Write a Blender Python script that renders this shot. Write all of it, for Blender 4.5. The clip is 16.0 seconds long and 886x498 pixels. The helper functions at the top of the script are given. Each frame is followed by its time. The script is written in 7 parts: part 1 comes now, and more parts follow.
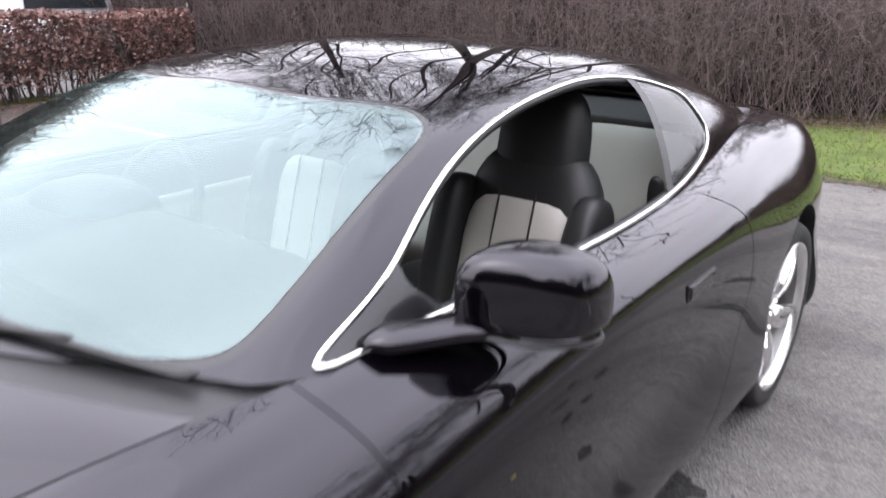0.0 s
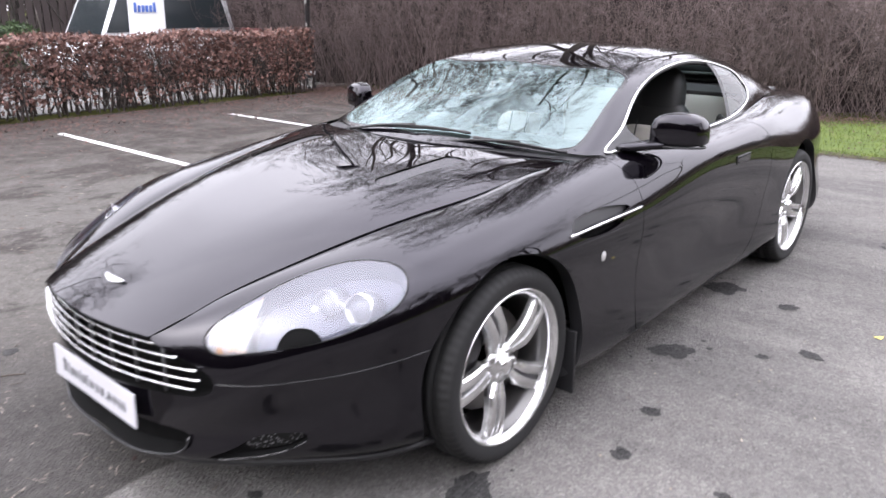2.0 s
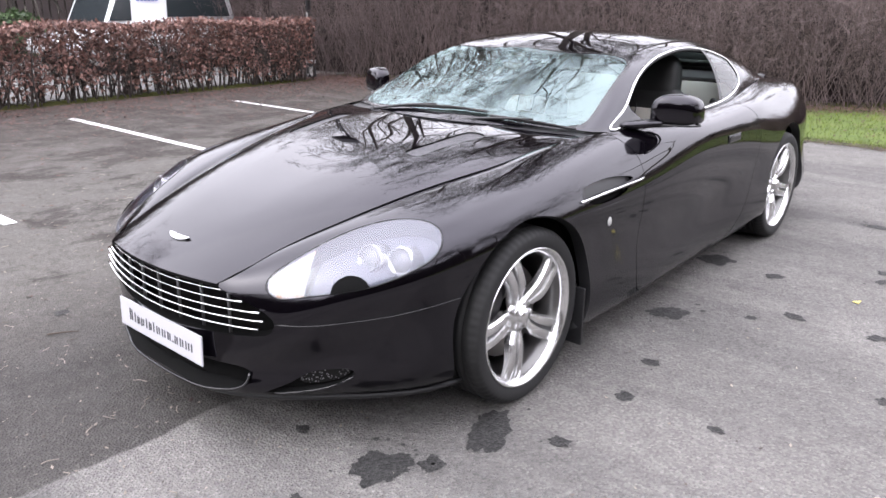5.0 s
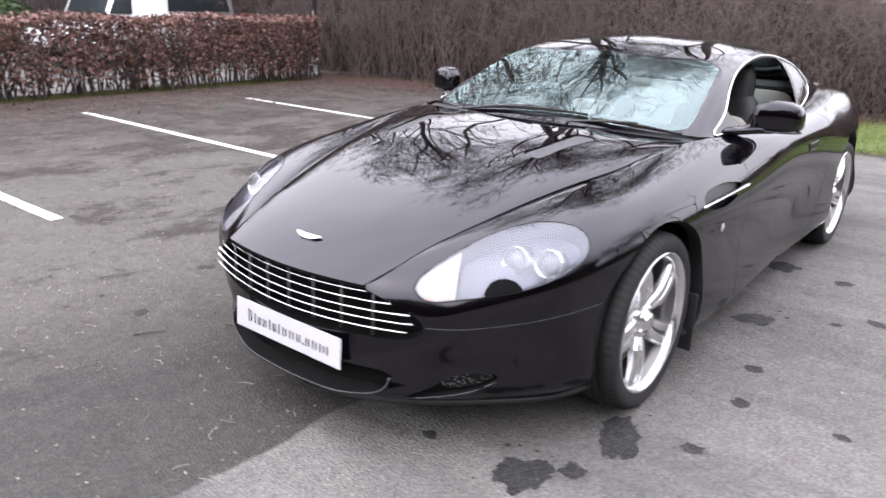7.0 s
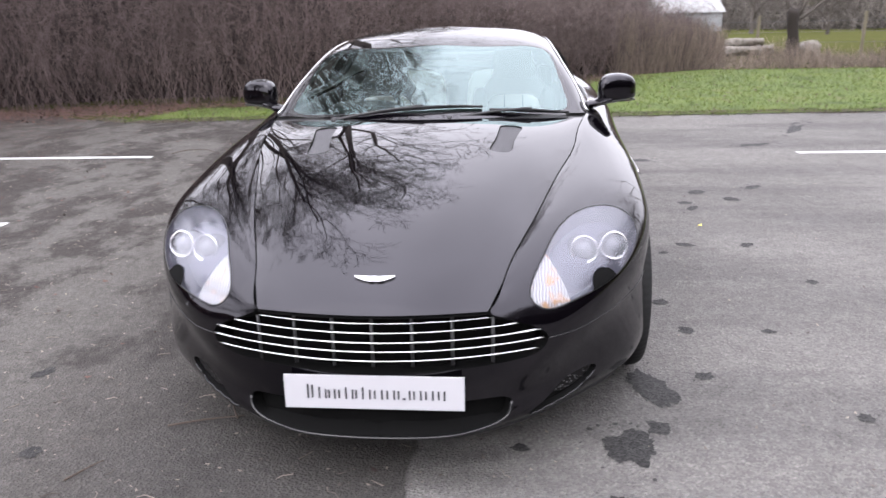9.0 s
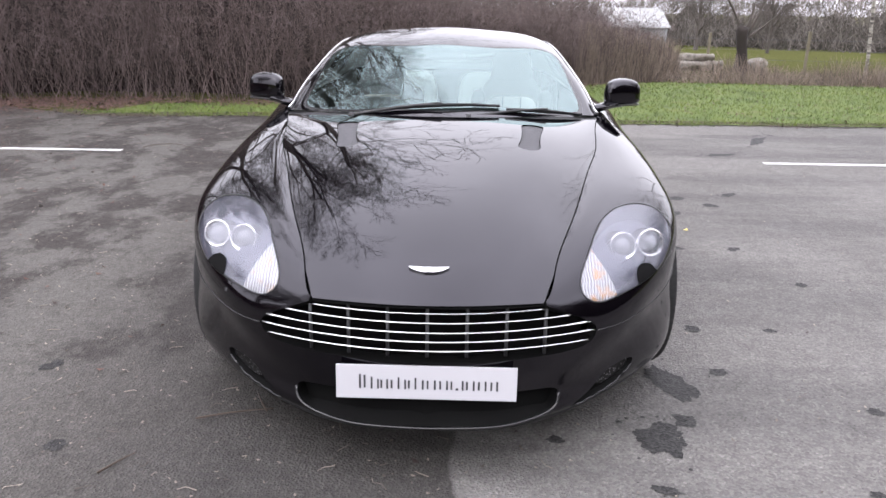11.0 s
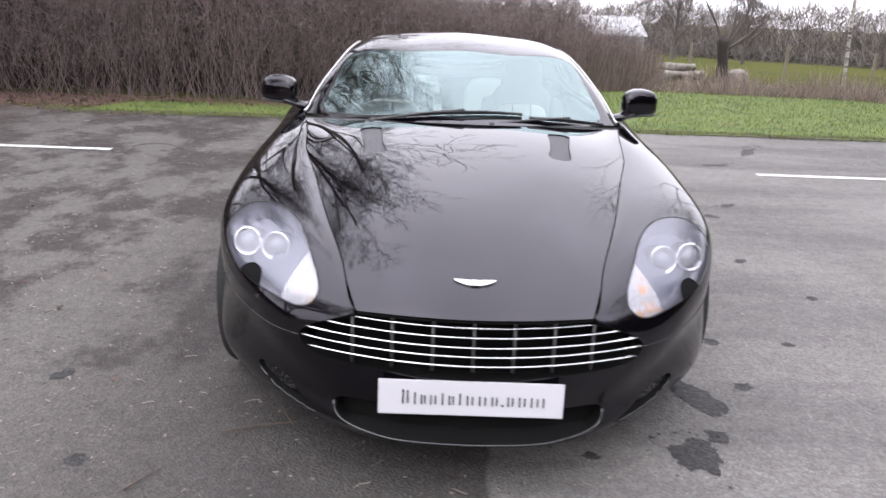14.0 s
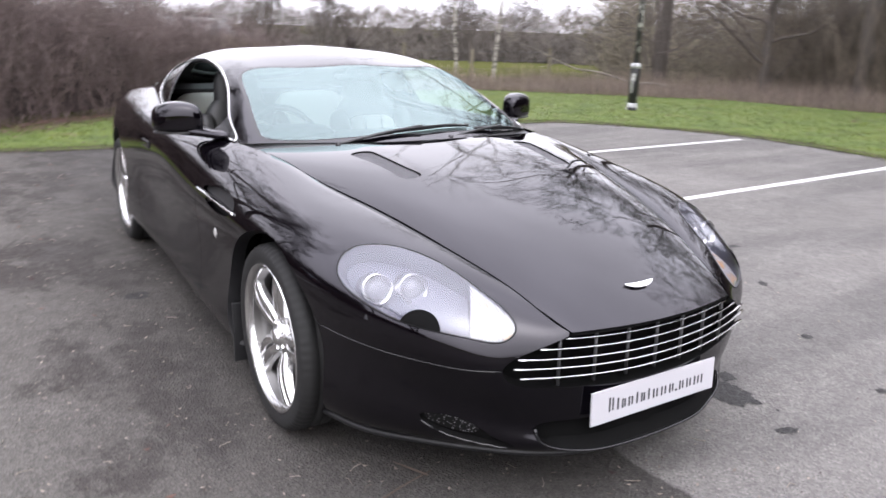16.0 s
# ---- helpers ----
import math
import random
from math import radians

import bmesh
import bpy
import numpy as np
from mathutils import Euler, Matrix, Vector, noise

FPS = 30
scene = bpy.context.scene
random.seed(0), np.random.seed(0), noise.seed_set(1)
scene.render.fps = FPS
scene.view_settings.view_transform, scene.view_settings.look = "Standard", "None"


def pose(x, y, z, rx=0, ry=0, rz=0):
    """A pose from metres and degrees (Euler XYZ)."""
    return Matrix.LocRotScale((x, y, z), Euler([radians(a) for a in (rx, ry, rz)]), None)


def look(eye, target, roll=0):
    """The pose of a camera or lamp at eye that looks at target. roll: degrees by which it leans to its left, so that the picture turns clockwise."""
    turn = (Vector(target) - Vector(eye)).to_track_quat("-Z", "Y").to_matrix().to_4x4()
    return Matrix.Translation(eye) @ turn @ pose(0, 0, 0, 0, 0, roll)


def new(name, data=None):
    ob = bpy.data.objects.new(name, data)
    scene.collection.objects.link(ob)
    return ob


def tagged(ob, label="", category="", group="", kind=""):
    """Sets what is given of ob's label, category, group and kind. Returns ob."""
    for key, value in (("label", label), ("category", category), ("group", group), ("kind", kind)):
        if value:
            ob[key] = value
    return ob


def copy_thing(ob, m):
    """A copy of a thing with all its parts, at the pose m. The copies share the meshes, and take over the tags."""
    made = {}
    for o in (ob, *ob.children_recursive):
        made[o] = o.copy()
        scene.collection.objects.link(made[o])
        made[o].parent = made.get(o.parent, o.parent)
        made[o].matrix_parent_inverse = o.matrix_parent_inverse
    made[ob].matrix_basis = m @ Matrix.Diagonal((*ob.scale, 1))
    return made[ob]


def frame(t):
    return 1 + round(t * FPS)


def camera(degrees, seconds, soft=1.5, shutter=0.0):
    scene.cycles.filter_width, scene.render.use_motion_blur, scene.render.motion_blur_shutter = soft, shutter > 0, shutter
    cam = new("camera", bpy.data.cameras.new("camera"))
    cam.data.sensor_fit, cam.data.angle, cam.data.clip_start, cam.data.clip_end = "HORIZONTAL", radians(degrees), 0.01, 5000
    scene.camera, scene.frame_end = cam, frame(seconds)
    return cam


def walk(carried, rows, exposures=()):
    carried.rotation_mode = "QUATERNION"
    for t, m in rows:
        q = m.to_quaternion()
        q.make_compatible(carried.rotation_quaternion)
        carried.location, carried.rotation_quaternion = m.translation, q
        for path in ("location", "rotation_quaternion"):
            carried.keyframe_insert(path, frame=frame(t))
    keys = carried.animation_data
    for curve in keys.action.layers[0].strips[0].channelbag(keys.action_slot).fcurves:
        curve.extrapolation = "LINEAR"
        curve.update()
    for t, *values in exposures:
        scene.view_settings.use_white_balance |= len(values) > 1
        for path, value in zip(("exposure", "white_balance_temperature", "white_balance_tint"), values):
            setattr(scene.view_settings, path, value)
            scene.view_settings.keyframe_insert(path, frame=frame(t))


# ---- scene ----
cam = camera(61.4, 16.0, 1.6, 0.5)
PATH = [
    (0, (1.412, 0.208, 1.371), (0.251, 1.696, 0.71), 0.5),
    (0.5, (1.644, -0.298, 1.389), (0.495, 1.19, 0.704), 0.4),
    (1, (1.817, -0.844, 1.388), (0.691, 0.675, 0.735), -0.6),
    (1.5, (2.007, -1.319, 1.426), (0.825, 0.16, 0.783), -0.7),
    (2, (2.123, -1.713, 1.422), (0.87, -0.283, 0.802), 0.1),
    (2.5, (2.175, -1.943, 1.409), (0.947, -0.504, 0.76), -0.8),
    (3, (2.231, -2.015, 1.414), (1.002, -0.584, 0.752), -0.9),
    (3.5, (2.236, -2.017, 1.414), (0.998, -0.585, 0.77), -0.4),
    (4, (2.238, -2.022, 1.417), (1.003, -0.585, 0.777), 0.1),
    (6.3, (2.211, -2.06, 1.415), (0.982, -0.616, 0.781), 1.4),
    (6.5, (2.139, -2.1, 1.404), (0.914, -0.652, 0.771), 2.5),
    (7, (1.796, -2.342, 1.395), (0.62, -0.854, 0.76), 2.0),
    (7.5, (1.404, -2.456, 1.392), (0.466, -0.805, 0.764), 2.1),
    (8, (1.006, -2.628, 1.406), (0.375, -0.837, 0.778), 1.0),
    (8.5, (0.658, -2.732, 1.384), (0.27, -0.874, 0.754), -1.6),
    (9, (0.389, -2.756, 1.393), (0.207, -0.867, 0.761), -1.5),
    (9.2, (0.293, -2.777, 1.396), (0.155, -0.886, 0.759), -1.3),
    (11.5, (0.067, -2.812, 1.361), (0.047, -0.908, 0.747), 0.8),
    (12, (0.063, -2.82, 1.363), (0.052, -0.915, 0.752), 0.3),
    (12.5, (0.063, -2.828, 1.365), (0.055, -0.922, 0.759), 0.3),
    (13, (0.055, -2.825, 1.364), (0.059, -0.918, 0.761), 0.4),
    (13.5, (0.015, -2.821, 1.362), (0.029, -0.914, 0.759), 0.8),
    (14, (-0.137, -2.752, 1.368), (-0.096, -0.847, 0.759), 2.5),
    (14.5, (-0.455, -2.711, 1.386), (-0.326, -0.809, 0.782), 2.0),
    (15, (-0.931, -2.629, 1.374), (-0.424, -0.786, 0.786), 2.8),
    (15.5, (-1.303, -2.475, 1.356), (-0.542, -0.721, 0.768), 3.5),
    (16, (-1.641, -2.274, 1.372), (-0.621, -0.651, 0.800), 1.7),
]
walk(cam, [(t, look(eye, target, roll)) for t, eye, target, roll in PATH], [(0, 1.44), (1.2, 1.53), (4, 1.53), (7, 1.47), (9.2, 1.22), (12.5, 1.15), (16, 1.22)])

# ---- world and light: an even overcast sky, brightest overhead ----
world = bpy.data.worlds.new("overcast_sky")
scene.world = world
world.use_nodes = True
wn, wl = world.node_tree.nodes, world.node_tree.links
wn.clear()
sky = wn.new("ShaderNodeTexSky")
sky.sky_type = "NISHITA"
sky.sun_disc = False
sky.sun_elevation, sky.sun_rotation = radians(50), radians(200)
sky.air_density, sky.dust_density, sky.ozone_density = 1.0, 5.0, 1.0
veil = wn.new("ShaderNodeHueSaturation")
veil.inputs["Saturation"].default_value = 0.15
veil.inputs["Value"].default_value = 0.03
where = wn.new("ShaderNodeTexCoord")
height = wn.new("ShaderNodeSeparateXYZ")
cloud_base = wn.new("ShaderNodeValToRGB")
cloud_base.color_ramp.elements[0].position, cloud_base.color_ramp.elements[0].color = 0.0, (0.545, 0.530, 0.597, 1)
cloud_base.color_ramp.elements[1].position, cloud_base.color_ramp.elements[1].color = 1.0, (1.15, 1.125, 1.284, 1)
cloud_mid = cloud_base.color_ramp.elements.new(0.35)
cloud_mid.color = (0.765, 0.745, 0.84, 1)
cloud = wn.new("ShaderNodeTexNoise")
cloud.inputs["Scale"].default_value, cloud.inputs["Detail"].default_value = 2.2, 5
cloud_range = wn.new("ShaderNodeMapRange")
for key, value in (("From Min", 0.3), ("From Max", 0.7), ("To Min", 0.86), ("To Max", 1.14)):
    cloud_range.inputs[key].default_value = value
thick = wn.new("ShaderNodeVectorMath")
thick.operation = "SCALE"
both_skies = wn.new("ShaderNodeVectorMath")
both_skies.operation = "ADD"
back = wn.new("ShaderNodeBackground")
back.inputs["Strength"].default_value = 1.52
out = wn.new("ShaderNodeOutputWorld")
wl.new(where.outputs["Generated"], height.inputs[0])
wl.new(height.outputs["Z"], cloud_base.inputs["Fac"])
wl.new(where.outputs["Generated"], cloud.inputs["Vector"])
wl.new(cloud.outputs["Fac"], cloud_range.inputs["Value"])
wl.new(cloud_base.outputs["Color"], thick.inputs[0])
wl.new(cloud_range.outputs[0], thick.inputs["Scale"])
wl.new(sky.outputs[0], veil.inputs["Color"])
wl.new(thick.outputs[0], both_skies.inputs[0])
wl.new(veil.outputs[0], both_skies.inputs[1])
wl.new(both_skies.outputs[0], back.inputs["Color"])
wl.new(back.outputs[0], out.inputs["Surface"])

sun = new("sun", bpy.data.lights.new("sun", "SUN"))
sun.data.energy, sun.data.angle, sun.data.color = 0.22, radians(100), (1.0, 0.98, 0.96)
sun.matrix_world = look((-4, -10, 14), (0, 0, 0))

# ---- materials ----
def material(name, base=(0.5, 0.5, 0.5), rough=0.5, metal=0.0, spec=0.5, coat=0.0, coat_rough=0.03):
    m = bpy.data.materials.new(name)
    m.use_nodes = True
    b = m.node_tree.nodes["Principled BSDF"]
    b.inputs["Base Color"].default_value = (*base, 1)
    b.inputs["Roughness"].default_value = rough
    b.inputs["Metallic"].default_value = metal
    b.inputs["Specular IOR Level"].default_value = spec
    b.inputs["Coat Weight"].default_value = coat
    b.inputs["Coat Roughness"].default_value = coat_rough
    return m


def shader(m):
    return m.node_tree.nodes["Principled BSDF"]


def node(m, kind, **values):
    n = m.node_tree.nodes.new(kind)
    for key, value in values.items():
        n.inputs[key.replace("_", " ")].default_value = value
    return n


def link(m, a, b):
    m.node_tree.links.new(a, b)


def coords(m, use="Object"):
    return node(m, "ShaderNodeTexCoord").outputs[use]


def noise_of(m, vector, scale, detail=5.0, rough=0.6):
    n = node(m, "ShaderNodeTexNoise", Scale=scale, Detail=detail, Roughness=rough)
    link(m, vector, n.inputs["Vector"])
    return n.outputs["Fac"]


def ramp(m, value, *stops):
    n = m.node_tree.nodes.new("ShaderNodeValToRGB")
    e = n.color_ramp.elements
    while len(e) < len(stops):
        e.new(0.5)
    for i, (at, colour) in enumerate(stops):
        e[i].position = at
        e[i].color = (*colour, 1) if len(colour) == 3 else colour
    link(m, value, n.inputs["Fac"])
    return n.outputs["Color"]


def grey_ramp(m, value, a, va, b, vb):
    return ramp(m, value, (a, (va,) * 3), (b, (vb,) * 3))


def mix(m, fac, a, b, how="MIX"):
    n = m.node_tree.nodes.new("ShaderNodeMix")
    n.data_type, n.blend_type = "RGBA", how
    for sock, value in ((n.inputs[0], fac), (n.inputs[6], a), (n.inputs[7], b)):
        if isinstance(value, (int, float)):
            sock.default_value = value
        elif isinstance(value, tuple):
            sock.default_value = (*value, 1)
        else:
            link(m, value, sock)
    return n.outputs[2]


def bump(m, height, strength=0.3, distance=0.01):
    n = node(m, "ShaderNodeBump", Strength=strength, Distance=distance)
    link(m, height, n.inputs["Height"])
    link(m, n.outputs[0], shader(m).inputs["Normal"])


def glass(name, tint=(0.9, 0.97, 0.95), clear=0.9, rough=0.0, coated=0.0, sheen=(1, 1, 1), ior=1.7):
    """Thin sheet glass: a clear tinted pane with a mirror gloss that follows Fresnel."""
    m = bpy.data.materials.new(name)
    m.use_nodes = True
    n = m.node_tree.nodes
    n.remove(n["Principled BSDF"])
    t = n.new("ShaderNodeBsdfTransparent")
    t.inputs[0].default_value = (*[c * clear for c in tint], 1)
    g = n.new("ShaderNodeBsdfGlossy")
    g.inputs["Roughness"].default_value = rough
    f = n.new("ShaderNodeFresnel")
    f.inputs["IOR"].default_value = ior
    g.inputs["Color"].default_value = (*sheen, 1)
    plus = n.new("ShaderNodeMath")
    plus.inputs[1].default_value = coated
    plus.use_clamp = True
    m.node_tree.links.new(f.outputs[0], plus.inputs[0])
    mx = n.new("ShaderNodeMixShader")
    for a, b in ((plus.outputs[0], mx.inputs[0]), (t.outputs[0], mx.inputs[1]), (g.outputs[0], mx.inputs[2]),
                 (mx.outputs[0], n["Material Output"].inputs["Surface"])):
        m.node_tree.links.new(a, b)
    return m


# car paint: near-black with a faint violet flake, clear lacquer and road film
paint = material("black_car_paint", (0.0012, 0.0009, 0.0016), 0.02)
shader(paint).inputs["IOR"].default_value = 1.52
shader(paint).inputs["Specular Tint"].default_value = (0.945, 0.925, 1.0, 1)
film = noise_of(paint, coords(paint), 3.0, 6)
low = node(paint, "ShaderNodeSeparateXYZ")
link(paint, coords(paint), low.inputs[0])
splash = node(paint, "ShaderNodeMapRange", From_Min=0.70, From_Max=0.42, To_Min=0.0, To_Max=0.085)
link(paint, low.outputs["Z"], splash.inputs["Value"])
link(paint, mix(paint, 1.0, grey_ramp(paint, film, 0.35, 0.0, 0.75, 0.014), splash.outputs[0], "ADD"), shader(paint).inputs["Roughness"])
satin_black = material("satin_black_plastic", (0.012, 0.012, 0.013), 0.45)
# near black mainly for hollows and backings, their shade put into the colour
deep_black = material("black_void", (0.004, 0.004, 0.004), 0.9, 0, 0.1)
gloss_black = material("gloss_black_plastic", (0.01, 0.01, 0.011), 0.12)
chrome = material("bright_chrome", (0.72, 0.72, 0.715), 0.09, 1.0)
alloy = material("silver_alloy", (0.7, 0.7, 0.7), 0.24, 1.0)
dust = noise_of(alloy, coords(alloy), 40, 4)
link(alloy, ramp(alloy, dust, (0.3, (0.66, 0.66, 0.66)), (0.6, (0.80, 0.80, 0.80))), shader(alloy).inputs["Base Color"])
screen_glass = glass("heat_reflecting_windscreen", (0.72, 0.92, 0.90), 0.66, 0.0, 0.06, (0.78, 0.97, 0.96))
side_glass = glass("side_window_glass", (0.78, 0.95, 0.93), 0.72, ior=1.3)
lens_glass = glass("clear_lamp_lens", (0.97, 0.97, 1.0), 0.95, 0.0, 0.03, (0.93, 0.94, 1.0))
white_paint_line = material("white_road_paint", (0.74, 0.74, 0.72), 0.7)
asphalt = material("worn_asphalt", (0.1, 0.1, 0.1), 0.85)
bark = material("grey_brown_bark", (0.075, 0.064, 0.056), 0.9)
bump(bark, noise_of(bark, coords(bark), 14, 5), 0.7, 0.02)

# ---- tools for meshes ----
def link_mesh(name, verts, faces, mat, parent=None, label="", smooth=True, normals=None):
    """One mesh object, under a thing or part when parent is given."""
    me = bpy.data.meshes.new(name)
    me.from_pydata([tuple(map(float, v)) for v in verts], [], [tuple(map(int, f)) for f in faces])
    if isinstance(mat, (list, tuple)):
        for m in mat:
            me.materials.append(m)
    else:
        me.materials.append(mat)
    me.polygons.foreach_set("use_smooth", [smooth] * len(me.polygons))
    if normals is not None:
        me.normals_split_custom_set_from_vertices([tuple(map(float, n)) for n in normals])
    me.update()
    ob = new(name, me)
    if parent is not None:
        ob.parent = parent
    if label:
        tagged(ob, label)
    return ob


def part(name, bm, mat, parent, label="", smooth=False):
    me = bpy.data.meshes.new(name)
    bm.to_mesh(me)
    bm.free()
    me.materials.append(mat)
    me.polygons.foreach_set("use_smooth", [smooth] * len(me.polygons))
    ob = new(name, me)
    if parent is not None:
        ob.parent = parent
    if label:
        tagged(ob, label)
    return ob


def thing(name, label, category, group="", kind="", at=(0, 0, 0)):
    ob = new(name)
    ob.location = at
    ob.empty_display_size = 0.1
    return tagged(ob, label, category, group, kind)


def box_bm(size, at=(0, 0, 0), bevel=0.0, segs=2):
    bm = bmesh.new()
    bmesh.ops.create_cube(bm, size=1.0, matrix=Matrix.Translation(at) @ Matrix.Diagonal((*size, 1)))
    if bevel:
        bmesh.ops.bevel(bm, geom=bm.edges[:], offset=bevel, segments=segs, affect="EDGES", profile=0.6)
    return bm


def spline(points, count, closed=False):
    """A smooth cubic curve through the points, in even steps of length."""
    p = np.array(points, float)
    n = len(p)
    if closed:
        p = np.vstack([p[-3:], p, p[:4]])
    d = np.sqrt((np.diff(p, axis=0) ** 2).sum(1)) ** 0.5
    t = np.concatenate([[0], np.cumsum(d)])
    a, b = (t[3], t[3 + n]) if closed else (t[0], t[-1])
    fine = cubic(p, t, np.linspace(a, b, 600))
    s = np.concatenate([[0], np.cumsum(np.sqrt((np.diff(fine, axis=0) ** 2).sum(1)))])
    at = np.linspace(0, s[-1], count + 1)[:-1] if closed else np.linspace(0, s[-1], count)
    return np.stack([np.interp(at, s, fine[:, k]) for k in range(p.shape[1])], 1)


def cubic(p, t, tt):
    """Natural cubic interpolation of p (n, ...) given at t, taken at tt."""
    n = len(t)
    h = np.diff(t)
    shape = p.shape[1:]
    q = p.reshape(n, -1)
    a = np.zeros((n, n))
    r = np.zeros_like(q)
    a[0, 0] = a[-1, -1] = 1
    for i in range(1, n - 1):
        a[i, i - 1], a[i, i], a[i, i + 1] = h[i - 1], 2 * (h[i - 1] + h[i]), h[i]
        r[i] = 6 * ((q[i + 1] - q[i]) / h[i] - (q[i] - q[i - 1]) / h[i - 1])
    m = np.linalg.solve(a, r)
    k = np.clip(np.searchsorted(t, tt, side="right") - 1, 0, n - 2)
    hh, x0, x1 = h[k][:, None], (tt - t[k])[:, None], (t[k + 1] - tt)[:, None]
    out = (m[k] * x1 ** 3 + m[k + 1] * x0 ** 3) / (6 * hh) + (q[k] / hh - m[k] * hh / 6) * x1 + (q[k + 1] / hh - m[k + 1] * hh / 6) * x0
    return out.reshape(len(tt), *shape)


class Sheet:
    """A surface as vertices, normals and polygons, that can be split along a field."""

    def __init__(self, v, n, f):
        self.v, self.n, self.f = np.asarray(v, float), np.asarray(n, float), list(f)

    def split(self, field):
        """The sheets where field < 0 and where field >= 0, cut cleanly along zero."""
        v, n, s = list(self.v), list(self.n), list(field)
        made = {}

        def cut(i, j):
            key = (min(i, j), max(i, j))
            if key not in made:
                t = s[key[0]] / (s[key[0]] - s[key[1]])
                v.append(v[key[0]] * (1 - t) + v[key[1]] * t)
                m = n[key[0]] * (1 - t) + n[key[1]] * t
                n.append(m / max(np.linalg.norm(m), 1e-9))
                s.append(0.0)
                made[key] = len(v) - 1
            return made[key]

        ins, outs = [], []
        for f in self.f:
            neg = [s[i] < 0 for i in f]
            if all(neg):
                ins.append(f)
            elif not any(neg):
                outs.append(f)
            else:
                a, b = [], []
                for k in range(len(f)):
                    i, j = f[k], f[(k + 1) % len(f)]
                    (a if s[i] < 0 else b).append(i)
                    if (s[i] < 0) != (s[j] < 0):
                        c = cut(i, j)
                        a.append(c)
                        b.append(c)
                if len(a) > 2:
                    ins.append(tuple(a))
                if len(b) > 2:
                    outs.append(tuple(b))
        return Sheet(v, n, ins).tidy(), Sheet(v, n, outs).tidy()

    def tidy(self):
        used = sorted({i for f in self.f for i in f})
        at = {i: k for k, i in enumerate(used)}
        return Sheet(self.v[used].reshape(-1, 3) if used else np.zeros((0, 3)), self.n[used].reshape(-1, 3) if used else np.zeros((0, 3)),
                     [tuple(at[i] for i in f) for f in self.f])

    def mirror(self):
        flip = np.array([-1, 1, 1])
        return Sheet(self.v * flip, self.n * flip, [tuple(reversed(f)) for f in self.f])

    def plus(self, other):
        k = len(self.v)
        return Sheet(np.vstack([self.v, other.v]), np.vstack([self.n, other.n]), self.f + [tuple(i + k for i in f) for f in other.f])

    def moved(self, d):
        return Sheet(self.v + self.n * d, self.n, self.f)

    def eased(self, odd=(0, 2, 4), rows=4, share=None):
        """The same sheet with the shading of a smooth even surface z(x, y) fitted to it, where share is 1."""
        x, y, z = self.v.T
        y = y - y.mean()
        on = np.ones(len(x), bool) if share is None else share > 0
        terms = [(i, j) for i in odd for j in range(rows)]
        c = np.linalg.lstsq(np.stack([x[on] ** i * y[on] ** j for i, j in terms], 1), z[on], rcond=None)[0]
        dx = sum(k * i * x ** max(i - 1, 0) * y ** j for k, (i, j) in zip(c, terms))
        dy = sum(k * j * x ** i * y ** max(j - 1, 0) for k, (i, j) in zip(c, terms))
        n = np.stack([-dx, -dy, np.ones(len(x))], 1)
        n /= np.linalg.norm(n, axis=1, keepdims=True)
        w = np.ones((len(x), 1)) if share is None else share[:, None]
        n = n * w + self.n * (1 - w)
        return Sheet(self.v, n / np.linalg.norm(n, axis=1, keepdims=True), self.f)

    def edges(self):
        """The open borders, as ordered lists of vertex numbers."""
        count = {}
        for f in self.f:
            for k in range(len(f)):
                e = (f[k], f[(k + 1) % len(f)])
                count[e] = 1
        follow = {a: b for a, b in count if (b, a) not in count}
        loops = []
        while follow:
            a, b = follow.popitem()
            loop = [a, b]
            while loop[-1] in follow:
                loop.append(follow.pop(loop[-1]))
            loops.append(loop)
        return loops

    def rim(self, depth, keep=None):
        """A flange that turns inwards by depth from the open borders (those that keep() accepts)."""
        v, n, f = list(self.v), list(self.n), []
        for a, b in ((p, q) for loop in self.edges() for p, q in zip(loop[:-1], loop[1:])):
            if keep is not None and not (keep(self.v[a]) and keep(self.v[b])):
                continue
            k = len(v)
            v += [self.v[a], self.v[b], self.v[b] - self.n[b] * depth, self.v[a] - self.n[a] * depth]
            f.append((k + 1, k, k + 3, k + 2))
        return v, f

    def put(self, name, mat, parent, label=""):
        return link_mesh(name, self.v, self.f, mat, parent, label, True, self.n)


